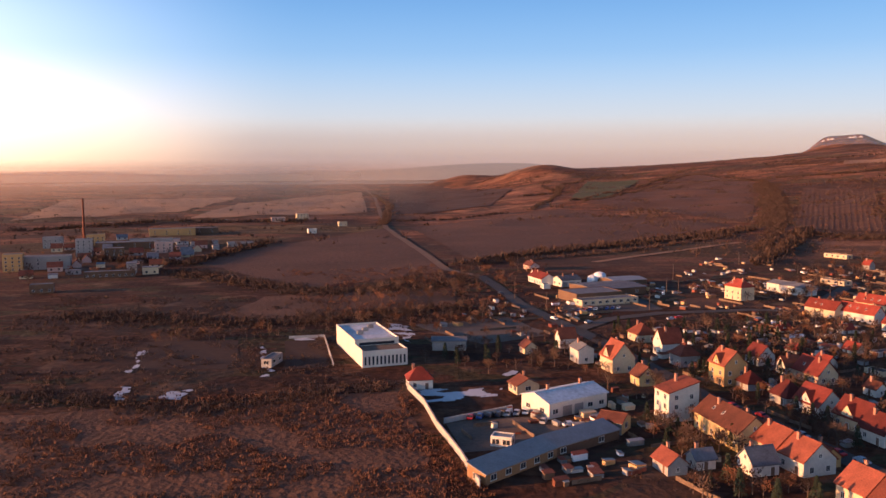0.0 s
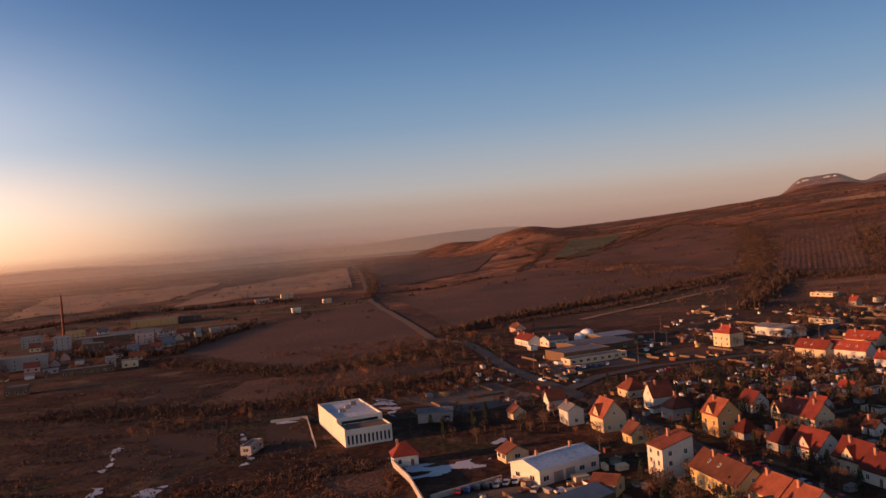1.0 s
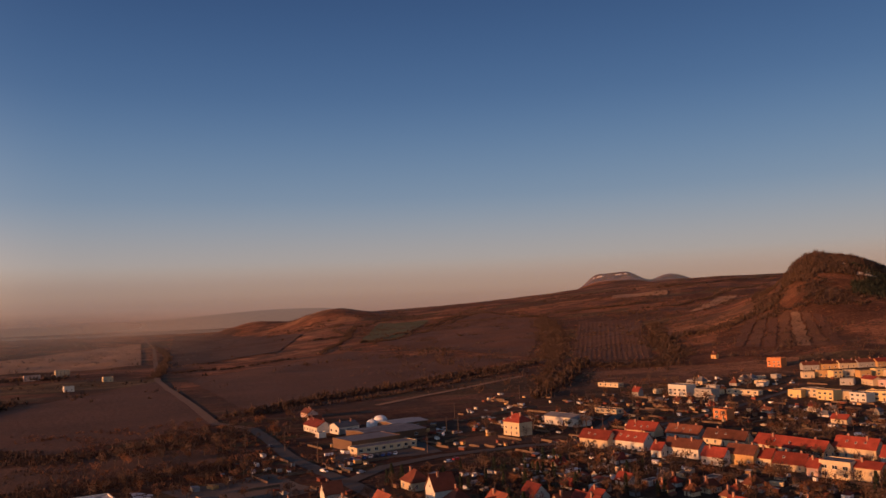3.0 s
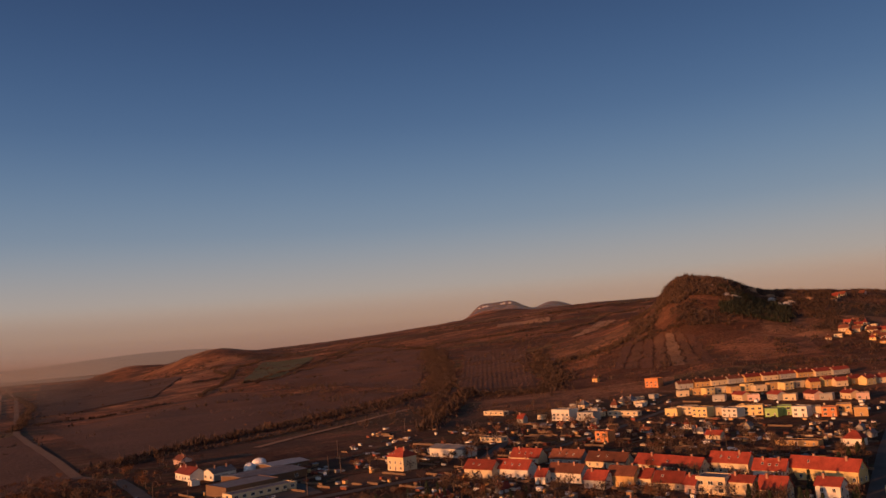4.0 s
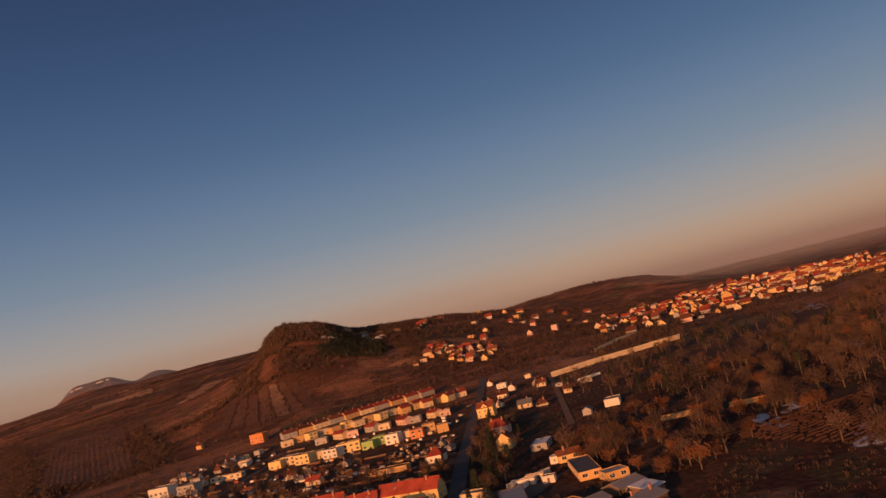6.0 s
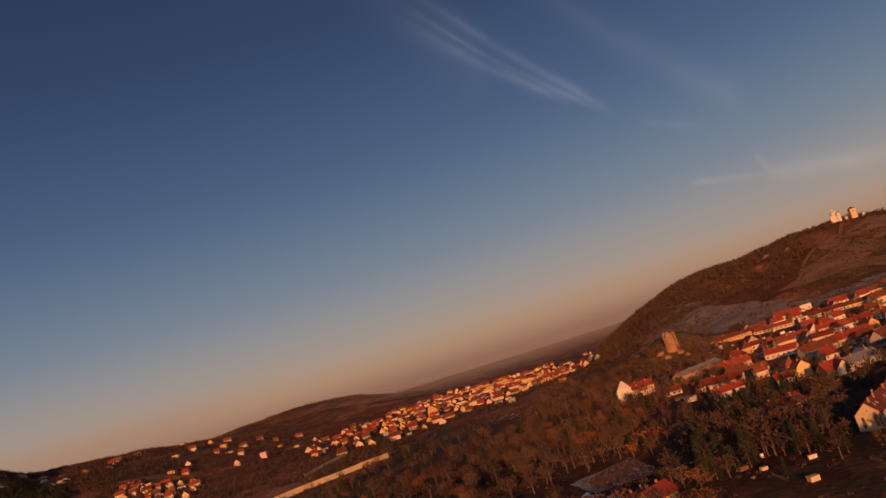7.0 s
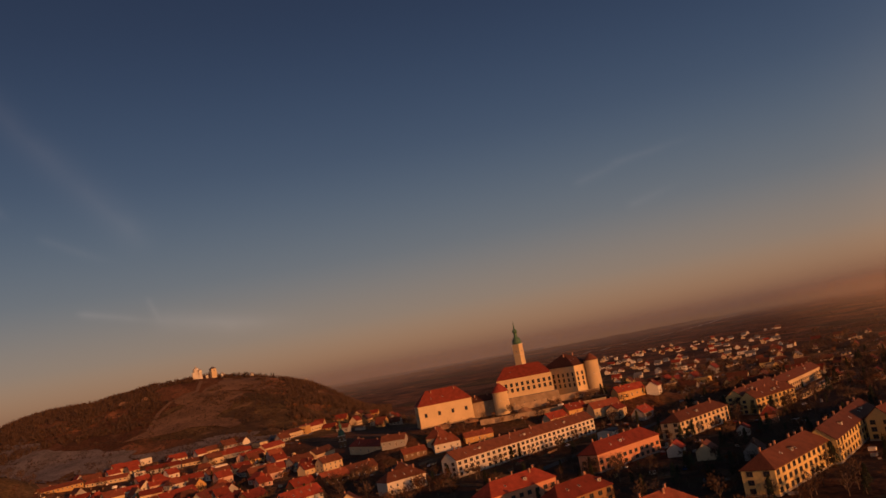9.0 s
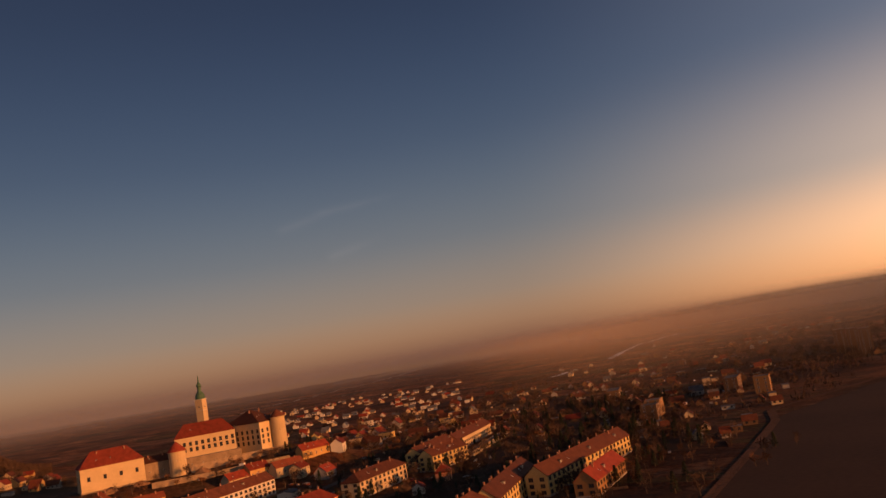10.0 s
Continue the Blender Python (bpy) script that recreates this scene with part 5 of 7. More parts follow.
house(309.4, 211.0, 24, 5, 4, 2.8, 0.3, WHITE, SHEET, 'flat')
hall(344.5, 241.8, 24, 16, 8, 3, 0.4, GREY, SNOWROOF, 'flat')
house(275.2, 204.4, -66, 10, 3, 2.2, 0.3, WHITE, SHEET, 'flat')
house(282.3, 203.6, -66, 8, 3, 2.2, 0.3, CREAM, SHEET, 'flat')
house(642.4, 501.8, 24, 6, 5, 3, 2, WHITE, RED, 'gable')
house(666.3, 472.2, 24, 9, 6, 3, 0.3, CREAM, SLATE, 'flat')
house(592.4, 438.9, 24, 8, 6, 3.4, 2, WHITE, RED, 'gable')
house(314.6, 547.4, -66, 16, 12, 8, 0.4, WHITE, SLATE, 'flat')
house(323.2, 527.7, -66, 14, 10, 6, 0.4, GREY, SLATE, 'flat')
house(269.7, 425.4, -66, 9, 8, 6, 0.4, ORANGEW, RED, 'flat')
hall(298.8, 635.1, -66, 22, 7, 3, 0.4, CREAM, SLATE, 'flat')
hall(224.2, 484.9, -66, 18, 7, 3, 0.4, CREAM, SLATE, 'flat')
house(284.2, 559.5, -66, 6, 6, 4, 3, GREY, RED, 'gable')
hall(354.1, 527.4, -66, 26, 6, 3, 0.4, CREAM, SLATE, 'flat')
house(483.0, 662.4, -66, 14, 10, 8, 0.6, ORANGEW, RED, 'flat')
house(475.9, 753.3, -66, 6, 5, 4, 2, OCHRE, BROWN, 'gable')
house(312.2, 378.4, -66, 9, 6, 3, 2, CREAM, RED, 'gable')
# cemetery buildings
house(444.9, 256.6, 24, 12, 9, 4, 0.4, WHITE, SLATE, 'flat')
house(423.1, 261.6, 24, 7, 5, 3, 1.5, GREY, SLATE, 'gable')
house(375.9, 226.4, 24, 8, 4, 2.6, 0.3, OCHRE, BROWN, 'flat')
# old town
house(270.9, 46.1, -17, 12.7, 9, 2.5, 4.6, CREAM, ORANGE, 'hip')
house(282.3, 40.0, -17, 13.9, 9, 2.5, 4.6, OCHRE, ORANGE, 'hip')
house(317.3, 46.6, -29, 14.2, 8, 3.6, 3.6, OCHRE, RED, 'gable')
house(327.1, 54.9, -20, 14.6, 6, 2.6, 2, OCHRE, ORANGE, 'gable')
house(296.7, 64.7, 20, 6, 5, 3, 2.5, OCHRE, ORANGE, 'gable')
house(661.0, 101.0, 16, 10, 11, 11, 7, WHITE, BROWN, 'stepped')
house(698.9, 92.4, -70, 18, 10, 6.5, 4.5, CREAM, RED, 'gable')
house(717.0, 47.7, -32, 56.9, 9, 5, 3, OCHRE, SHEET, 'gable')
house(678.2, 19.2, -58, 27.0, 9, 5, 4, CREAM, RED, 'gable')
house(552.4, -19.8, 20, 10, 9, 6, 4, YELLOW, ORANGE, 'gable')
house(438.2, -2.3, -49, 22.5, 9, 4, 3.5, PINK, RED, 'gable')
house(554.2, 24.1, -56, 21.3, 9, 4, 3, WHITE, RED, 'gable')
house(580.2, 48.5, 20, 9, 6, 3, 0.3, WHITE, SLATE, 'flat')
house(596.4, 2.0, 110, 8, 6, 5, 3, CREAM, ORANGE, 'gable')
house(362.2, -31.6, -21, 15.0, 9, 6, 4, CREAM, ORANGE, 'gable', category="terraced house", name="terraced_house")
house(376.5, -37.1, -22, 15.6, 9, 6, 4, YELLOW, ORANGE, 'gable', category="terraced house", name="terraced_house")
house(391.4, -43.1, -22, 16.3, 9, 6, 4, WHITE, ORANGE, 'gable', category="terraced house", name="terraced_house")
house(407.9, -49.6, -21, 19.3, 9, 6, 4, CREAM, ORANGE, 'gable', category="terraced house", name="terraced_house")
house(426.3, -56.8, -22, 20.2, 9, 6, 4, YELLOW, ORANGE, 'gable', category="terraced house", name="terraced_house")
house(446.1, -64.7, -22, 22.5, 9, 6, 4, WHITE, ORANGE, 'gable', category="terraced house", name="terraced_house")
house(315.4, -42.2, 20, 12, 9, 5.5, 4.5, OCHRE, ORANGE, 'hip')
house(564.6, -90.8, 20, 9, 8, 5, 4, CREAM, RED, 'gable')
house(599.0, -84.6, 110, 10, 8, 5, 4, GREY, RED, 'gable')
house(552.4, -54.6, 20, 11, 8, 4, 3, GREY, SHEET, 'gable')
house(519.4, -38.1, 20, 10, 8, 4, 4, WHITE, RED, 'gable')
# rows of the old town
house(849.2, 17.3, -58, 38.6, 9, 3, 2.6, OCHRE, ORANGE, 'gable', far=True, group="rows of the old town", category="terraced house", name="terraced_house")
house(853.1, -21.5, -111, 36.9, 9, 3, 2.6, CREAM, ORANGE, 'gable', far=True, group="rows of the old town", category="terraced house", name="terraced_house")
house(852.3, -69.1, -95, 29.9, 9, 3.5, 3, GREY, RED, 'gable', far=True, group="rows of the old town", category="terraced house", name="terraced_house")
house(850.3, -100.9, -101, 30.6, 9, 3.5, 3, CREAM, BROWN, 'gable', far=True, group="rows of the old town", category="terraced house", name="terraced_house")
house(850.9, -132.3, -86, 32.3, 9, 3.5, 3, GREY, RED, 'gable', far=True, group="rows of the old town", category="terraced house", name="terraced_house")
house(606.1, 25.7, -106, 26.7, 9, 4, 3.5, WHITE, RED, 'gable', far=True, group="rows of the old town", category="terraced house", name="terraced_house")
house(685.7, -17.0, -110, 24.2, 9, 4, 3.5, WHITE, RED, 'gable', far=True, group="rows of the old town", category="terraced house", name="terraced_house")
house(639.4, -37.5, -56, 27.2, 9, 4.5, 4, GREY, BROWN, 'gable', far=True, group="rows of the old town", category="terraced house", name="terraced_house")
house(657.2, -62.4, -56, 30.0, 9, 4.5, 4, CREAM, RED, 'gable', far=True, group="rows of the old town", category="terraced house", name="terraced_house")
house(705.7, -48.8, -101, 16.2, 9, 4, 3, CREAM, RED, 'gable', far=True, group="rows of the old town", category="terraced house", name="terraced_house")
house(610.3, -80.0, -30, 44.1, 9, 5, 4.5, GREY, ORANGE, 'gable', far=True, group="rows of the old town", category="terraced house", name="terraced_house")
house(523.1, -34.6, -61, 13.9, 9, 4, 4, DULL, RED, 'gable', far=True, group="rows of the old town", category="terraced house", name="terraced_house")
house(529.8, -49.8, -52, 22.1, 9, 4, 3.5, GREY, SHEET, 'gable', far=True, group="rows of the old town", category="terraced house", name="terraced_house")
house(677.2, -122.1, -83, 13.4, 9, 5, 4, DULL, BROWN, 'gable', far=True, group="rows of the old town", category="terraced house", name="terraced_house")
house(677.6, -136.5, -93, 13.2, 9, 5, 4, CREAM, RED, 'gable', far=True, group="rows of the old town", category="terraced house", name="terraced_house")
house(852.4, -113.9, -82, 18.1, 9, 3.6, 3, CREAM, RED, 'gable', far=True, group="rows of the old town", category="terraced house", name="terraced_house")
house(858.2, -133.8, -77, 20.0, 9, 3.6, 3, WHITE, RED, 'gable', far=True, group="rows of the old town", category="terraced house", name="terraced_house")
house(809.5, -140.8, -47, 29.6, 9, 4, 3.5, PINK, RED, 'gable', far=True, group="rows of the old town", category="terraced house", name="terraced_house")
house(833.3, -164.5, -45, 32.5, 9, 4, 3.5, CREAM, RED, 'gable', far=True, group="rows of the old town", category="terraced house", name="terraced_house")
house(888.3, -195.7, -49, 32.6, 9, 5, 3, CREAM, BROWN, 'gable', far=True, group="rows of the old town", category="terraced house", name="terraced_house")
house(912.3, -222.7, -50, 33.6, 9, 5, 3, CREAM, RED, 'gable', far=True, group="rows of the old town", category="terraced house", name="terraced_house")
house(777.9, 0.1, -99, 13.7, 9, 3.5, 3, WHITE, RED, 'gable', far=True, group="rows of the old town", category="terraced house", name="terraced_house")
house(756.2, -36.2, -93, 12.5, 9, 3.5, 3, WHITE, RED, 'gable', far=True, group="rows of the old town", category="terraced house", name="terraced_house")
house(755.9, -58.5, -87, 17.1, 9, 3.5, 3, PINK, RED, 'gable', far=True, group="rows of the old town", category="terraced house", name="terraced_house")
house(742.5, -82.7, -76, 18.3, 9, 4, 3.5, GREY, RED, 'gable', far=True, group="rows of the old town", category="terraced house", name="terraced_house")
house(745.0, -102.4, -63, 22.8, 9, 4, 3.5, WHITE, BROWN, 'gable', far=True, group="rows of the old town", category="terraced house", name="terraced_house")
house(747.9, -121.5, -74, 15.0, 9, 4, 3.5, CREAM, RED, 'gable', far=True, group="rows of the old town", category="terraced house", name="terraced_house")
house(546.8, -8.8, -74, 10.6, 9, 3, 3, WHITE, RED, 'gable', far=True, group="rows of the old town", category="terraced house", name="terraced_house")
house(631.6, 3.2, -63, 12.4, 9, 3, 3, WHITE, ORANGE, 'gable', far=True, group="rows of the old town", category="terraced house", name="terraced_house")
house(642.9, 64.5, -75, 12.1, 9, 3, 2.5, WHITE, RED, 'gable', far=True, group="rows of the old town", category="terraced house", name="terraced_house")
house(696.3, -159.5, -61, 21.4, 9, 5, 4, GREY, BROWN, 'gable', far=True, group="rows of the old town", category="terraced house", name="terraced_house")
house(721.9, -183.2, -43, 31.8, 9, 5, 4, CREAM, BROWN, 'gable', far=True, group="rows of the old town", category="terraced house", name="terraced_house")
house(640.1, -167.9, -66, 18.0, 9, 6, 4, CREAM, BROWN, 'gable', far=True, group="rows of the old town", category="terraced house", name="terraced_house")
house(548.5, -78.3, -31, 30.9, 9, 5, 4.5, WHITE, RED, 'gable', far=True, group="rows of the old town", category="terraced house", name="terraced_house")
house(552.0, -96.9, -47, 18.0, 9, 5, 4, DULL, RED, 'gable', far=True, group="rows of the old town", category="terraced house", name="terraced_house")
house(466.1, -87.9, -63, 11.0, 9, 4, 3, GREY, BROWN, 'gable', far=True, group="rows of the old town", category="terraced house", name="terraced_house")
# houses below the castle
house(466.9, -161.8, -79, 24.4, 11, 7, 4, WHITE, BROWN, 'hip')
house(493.4, -112.0, -63, 26.5, 9, 6, 4.5, WHITE, RED, 'gable')
house(423.1, -119.8, -20, 8, 11, 7.5, 4.5, CREAM, BROWN, 'gable')
house(576.5, -235.4, -101, 18.6, 10, 4.5, 5, WHITE, ORANGE, 'hip')
house(648.5, -203.2, -172, 54.4, 10, 4.5, 4, CREAM, RED, 'hip')
house(563.7, -149.9, -70, 20.0, 9, 4, 4, DULL, RUST, 'gable')
house(573.1, -170.9, -66, 23.2, 9, 4, 4, DULL, BROWN, 'gable')
house(556.4, -313.2, -80, 16.9, 9, 5, 4, CREAM, RED, 'gable')
house(558.0, -330.9, -86, 16.3, 9, 5, 4, OCHRE, RED, 'gable')
house(548.2, -349.5, -90, 23.4, 9, 5, 4, CREAM, RUST, 'gable')
house(556.4, -378.5, -91, 23.8, 9, 4.5, 4, OCHRE, RED, 'gable')
house(364.1, -263.6, -50, 9, 7, 3.6, 3, WHITE, RED, 'gable')
house(606.5, -209.0, -126, 17.6, 9, 4, 3.5, GREY, BROWN, 'gable')
house(581.5, -212.4, -92, 17.0, 8, 3, 3, DULL, RUST, 'gable')
house(644.9, -155.0, -59, 18.7, 8, 4, 4, CREAM, RED, 'gable')
house(564.0, -129.2, -66, 16.5, 8, 4, 4, DULL, RED, 'gable')
house(573.3, -259.1, -100, 20.6, 7, 3, 3, OCHRE, RUST, 'gable')
# housing blocks
# shade on the ochre blocks' front walls is put into their plaster tone
block(324.1, -101.5, -89, 31.3, 12, 5.6, 4.5, SHADE_OCHRE, RUST, 'hip')
block(294.1, -132.6, -73, 30.8, 12, 6, 4.5, SHADE_OCHRE, RED, 'hip')
block(472.0, -207.2, -70, 36.7, 12, 9.5, 4.5, WHITE, BROWN, 'gable')
block(485.2, -243.7, -70, 41.0, 12, 9.5, 4.5, WHITE, BROWN, 'gable')
block(500.3, -285.5, -70, 47.8, 12, 9.5, 4.5, WHITE, BROWN, 'gable')
block(384.0, -246.2, -74, 47.5, 12, 8.5, 4.5, SALMON, RED, 'hip')
block(354.5, -171.8, -76, 36.3, 12, 7.5, 4.5, SALMON, RED, 'hip')
block(316.8, -177.5, -77, 28.6, 12, 6.5, 4.5, SHADE_OCHRE, RED, 'hip')
block(264.9, -170.6, -78, 37.4, 12, 5.8, 4.2, SHADE_OCHRE, RUST, 'hip')
block(414.8, -319.8, -70, 52.4, 12, 9, 4, CREAM, BROWN, 'hip')
block(452.7, -400.0, -67, 57.6, 11, 9, 4, YELLOW, BROWN, 'gable')
block(481.9, -466.8, -63, 87.5, 11, 8, 4, CREAM, BROWN, 'gable')
block(270.3, -238.8, -69, 48.5, 12, 9, 4.5, YELLOW, BROWN, 'hip')
block(292.8, -293.2, -62, 73.0, 12, 9, 4.5, YELLOW, BROWN, 'gable')
block(293.7, -351.9, -78, 99.8, 11, 9, 4.5, YELLOW, BROWN, 'gable')
block(265.0, -325.1, -71, 46.9, 10, 6.5, 4.5, SHADE_OCHRE, RED, 'gable')
for bx, by, bt, bw, bh, bm in ((352, -512, -70, 13, 11, DULL), (366, -540, -70, 13, 11, SHADE_OCHRE), (322, -622, -70, 15, 12, SHADE_OCHRE), (362, -655, -70, 30, 11, DULL), (480, -660, -60, 34, 10, DULL),
                               (350, -905, -70, 18, 24, DULL), (372, -930, -70, 18, 24, DULL), (330, -880, -70, 18, 24, DULL), (318, -985, -70, 18, 27, DULL), (345, -1010, -70, 18, 27, DULL)):
    house(bx, by, bt, bw, 11, bh, 0.5, bm, SLATE, 'flat', far=True, category="housing block", name="housing_block")
block(422.7, -382.1, -79, 38.5, 11, 9, 4, YELLOW, BROWN, 'gable')
hall(446.0, -448.0, -64, 88.0, 6, 3, 0.4, CREAM, SLATE, 'flat')
house(340.1, -261.5, -50, 10, 8, 4, 3.5, CREAM, BROWN, 'gable')
house(381.9, -341.2, -50, 10, 8, 5, 4, SALMON, RED, 'hip')
house(369.0, -310.2, -50, 7, 6, 3.5, 2, WHITE, RED, 'gable')
house(316.0, -266.4, -50, 10, 8, 4, 3.5, GREY, BROWN, 'gable')
house(583.3, -233.2, -60, 12, 12, 6, 7, CREAM, ORANGE, 'hip')
house(490.3, -170.5, -20, 16, 12, 8, 4, CREAM, BROWN, 'hip')
house(683.1, -206.3, -20, 14, 9, 6, 4, CREAM, BROWN, 'gable')
house(537.9, -352.7, -60, 14, 9, 6, 3, CREAM, RED, 'gable')
house(508.8, -353.1, -60, 16, 9, 5, 4, GREY, RED, 'gable')
house(551.9, -398.8, -50, 12, 9, 5, 3.5, WHITE, RED, 'gable')
house(462.0, -292.7, -60, 10, 10, 5, 1, WHITE, SLATE, 'gable')


# ---- castle on its rock ----
def castle_building(name, x, y, turn, w, d, h, rh, wall, roof, style, label, rows, pitch, first, mesh):
    root = house(x, y, turn, w, d, h, rh, wall, roof, style, windows=False, category="castle", name=name)
    tagged(root, label, "castle")
    b = Build()
    b.box(-w / 2 - 0.5, -d / 2 - 0.5, -9, w / 2 + 0.5, d / 2 + 0.5, 1.0)
    part("plinth", b, STONE, root, "rough limestone base")
    openings(root, w, d, h, rows, mesh, pitch, first=first, storey=4.2, door=False)
    c = Build()
    c.box(-w / 2 - 0.25, -d / 2 - 0.25, h - 0.9, w / 2 + 0.25, d / 2 + 0.25, h - 0.4)
    part("cornice", c, wall, root)
    return root


castle_building("castle_wing", 636.0, -263.0, -104, 42, 21, 17, 10, CASTLE, RED, "hip", "pale plastered castle wing with a red hipped roof", 1, 9.0, 8.0, TALL_WINDOW)
castle_building("castle_palace", 632.0, -335.0, -116, 44, 18, 24, 9, CASTLE, RED, "hip", "cream castle palace with rows of windows and red roof", 2, 4.4, 13.0, TALL_WINDOW)
castle_building("castle_keep", 628.0, -374.0, -76, 22, 38, 25, 10, CASTLE, BROWN, "hip", "tall plastered castle keep with a dark hipped roof", 3, 5.0, 8.5, TALL_WINDOW)
castle_building("castle_gatehouse", 629.0, -293.0, -112, 19, 13, 12, 4, STONE, BROWN, "gable", "low stone castle gatehouse between wing and tower", 1, 7.0, 5.0, SMALL_WINDOW)
castle_building("castle_terrace", 618.0, -333.0, -116, 40, 11, 9, 0.4, STONE, SLATE, "flat", "dark stone castle terrace below the palace", 1, 8.0, 4.0, SMALL_WINDOW)


def round_tower(x, y, r, h, cone, wall, roof, label, base=0.0):
    root = thing("castle_tower", x, y, ground_z(x, y), 0, label, "tower")
    b, c = Build(), Build()
    b.ring([(r * 1.08, -8), (r * 1.02, 1), (r, h - 0.8), (r * 1.06, h - 0.6), (r * 1.06, h)], 20)
    c.ring([(r * 1.16, h + 0.01), (r * 0.6, h + cone * 0.55), (0.1, h + cone)], 20)
    part("wall", b, wall, root)
    part("roof", c, roof, root)
    for i in range(6):
        a = i * 60
        o = new("window", SMALL_WINDOW)
        o.parent = root
        o.matrix_local = pose(r * 0.99 * math.sin(radians(a)), -r * 0.99 * math.cos(radians(a)), h * 0.6, 0, 0, a)
    return root


round_tower(610.0, -300.5, 6.0, 17, 7, CASTLE, RED, "round plastered castle tower with a red conical roof")
round_tower(607.0, -385.0, 5.5, 27, 6, CASTLE, BROWN, "tall round corner bastion with a brown roof")


def church_tower(x, y, z, w, h, spire, wall, label, name="church_tower"):
    """A square tower with a clock band, an onion dome, a lantern and a needle."""
    root = thing(name, x, y, z, -62, label, "tower")
    b, s, g = Build(), Build(), Build()
    b.box(-w / 2, -w / 2, -12, w / 2, w / 2, h)
    part("wall", b, wall, root)
    g.box(-w / 2 - 0.35, -w / 2 - 0.35, h, w / 2 + 0.35, w / 2 + 0.35, h + 0.5)
    g.box(-w / 2 - 0.25, -w / 2 - 0.25, h * 0.62, w / 2 + 0.25, w / 2 + 0.25, h * 0.62 + 0.35)
    part("cornice", g, WHITE, root)
    r = w * 0.56
    s.ring([(r, h + 0.5), (r * 1.12, h + spire * 0.10), (r * 0.95, h + spire * 0.22), (r * 0.5, h + spire * 0.32), (r * 0.42, h + spire * 0.36), (r * 0.42, h + spire * 0.5),
            (r * 0.6, h + spire * 0.54), (r * 0.5, h + spire * 0.62), (r * 0.18, h + spire * 0.7), (0.12, h + spire)], 12)
    part("spire", s, COPPER, root, "green copper onion spire")
    for k in range(4):
        for zz in (h * 0.2, h * 0.72):
            o = new("window", WINDOW)
            o.parent = root
            a = radians(90 * k)
            o.matrix_local = pose(w / 2 * math.sin(a), -w / 2 * math.cos(a), zz, 0, 0, 90 * k)
    return root


church_tower(667.0, -354.0, 42.0, 6.4, 23, 20, CASTLE, "slender white castle tower with green onion spire", "castle_bell_tower")
church_tower(770.0, -216.0, 2.0, 5.0, 12, 16, DULL, "dark church tower with a green copper spire")


# ---- chapels on the pilgrimage hill ----
def hill_church(x, y):
    root = thing("hill_church", x, y, ground_z(x, y) - 0.6, -5, "white domed pilgrimage church on the hilltop", "church")
    b, r = Build(), Build()
    b.box(-6, -6, -3, 6, 6, 9)
    for sx in (-1, 1):
        b.box(sx * 6 - 2.2, -7.5, -3, sx * 6 + 2.2, -3, 11)
    b.ring([(4.6, 9.0), (4.6, 12)], 16)
    part("wall", b, WHITE, root)
    r.ring([(5.0, 12.0), (4.7, 13.5), (3.4, 15.2), (1.4, 16.2), (0.8, 16.4), (0.8, 17.6), (0.1, 19)], 16)
    part("dome", r, WHITE, root, "white lit dome")
    for sx in (-1, 1):
        c = Build()
        c.ring([(2.6, 11.0), (2.2, 12.2), (0.1, 13.8)], 8, sx * 6, -5.2)
        part("turret_roof", c, GREY, root)
    o = new("window", WIDE_WINDOW)
    o.parent = root
    o.matrix_local = pose(0, -6, 4, 0, 0, 0)
    o = new("door", DOOR)
    o.parent = root
    o.matrix_local = pose(0, -6, 0, 0, 0, 0)


hill_church(1288, -159)


def bell_tower(x, y):
    root = thing("bell_tower", x, y, ground_z(x, y) - 0.6, 15, "square stone bell tower with a dark cap", "tower")
    b, r = Build(), Build()
    b.box(-4, -4, -3, 4, 4, 13)
    part("wall", b, CREAM, root)
    r.ring([(5.6, 13.01), (4.6, 14.2), (3.0, 15.0), (0.2, 16.5)], 4, turn=math.pi / 4)
    part("roof", r, SLATE, root)
    for k in range(4):
        o = new("window", WIDE_WINDOW)
        o.parent = root
        a = radians(90 * k)
        o.matrix_local = pose(4 * math.sin(a), -4 * math.cos(a), 9.5, 0, 0, 90 * k)


bell_tower(1285, -182)


def wayside_chapel(x, y, s):
    root = thing("wayside_chapel", x, y, ground_z(x, y) - 0.4, 10, "small white wayside chapel with a pyramid roof", "chapel", "chapels on the hill")
    b, r = Build(), Build()
    b.box(-s, -s, -2, s, s, s * 1.9)
    part("wall", b, WHITE, root)
    r.ring([(s * 1.5, s * 1.9 + 0.01), (0.1, s * 3.1)], 4, turn=math.pi / 4)
    part("roof", r, GREY, root)
    o = new("door", DOOR)
    o.parent = root
    o.matrix_local = pose(-s, 0, 0, 0, 0, -90)


for cx, cy, cs in ((1281, -194, 2.6), (1277, -235, 2.4), (1222, -300, 2.8), (1283, -172, 1.8)):
    wayside_chapel(cx, cy, cs)


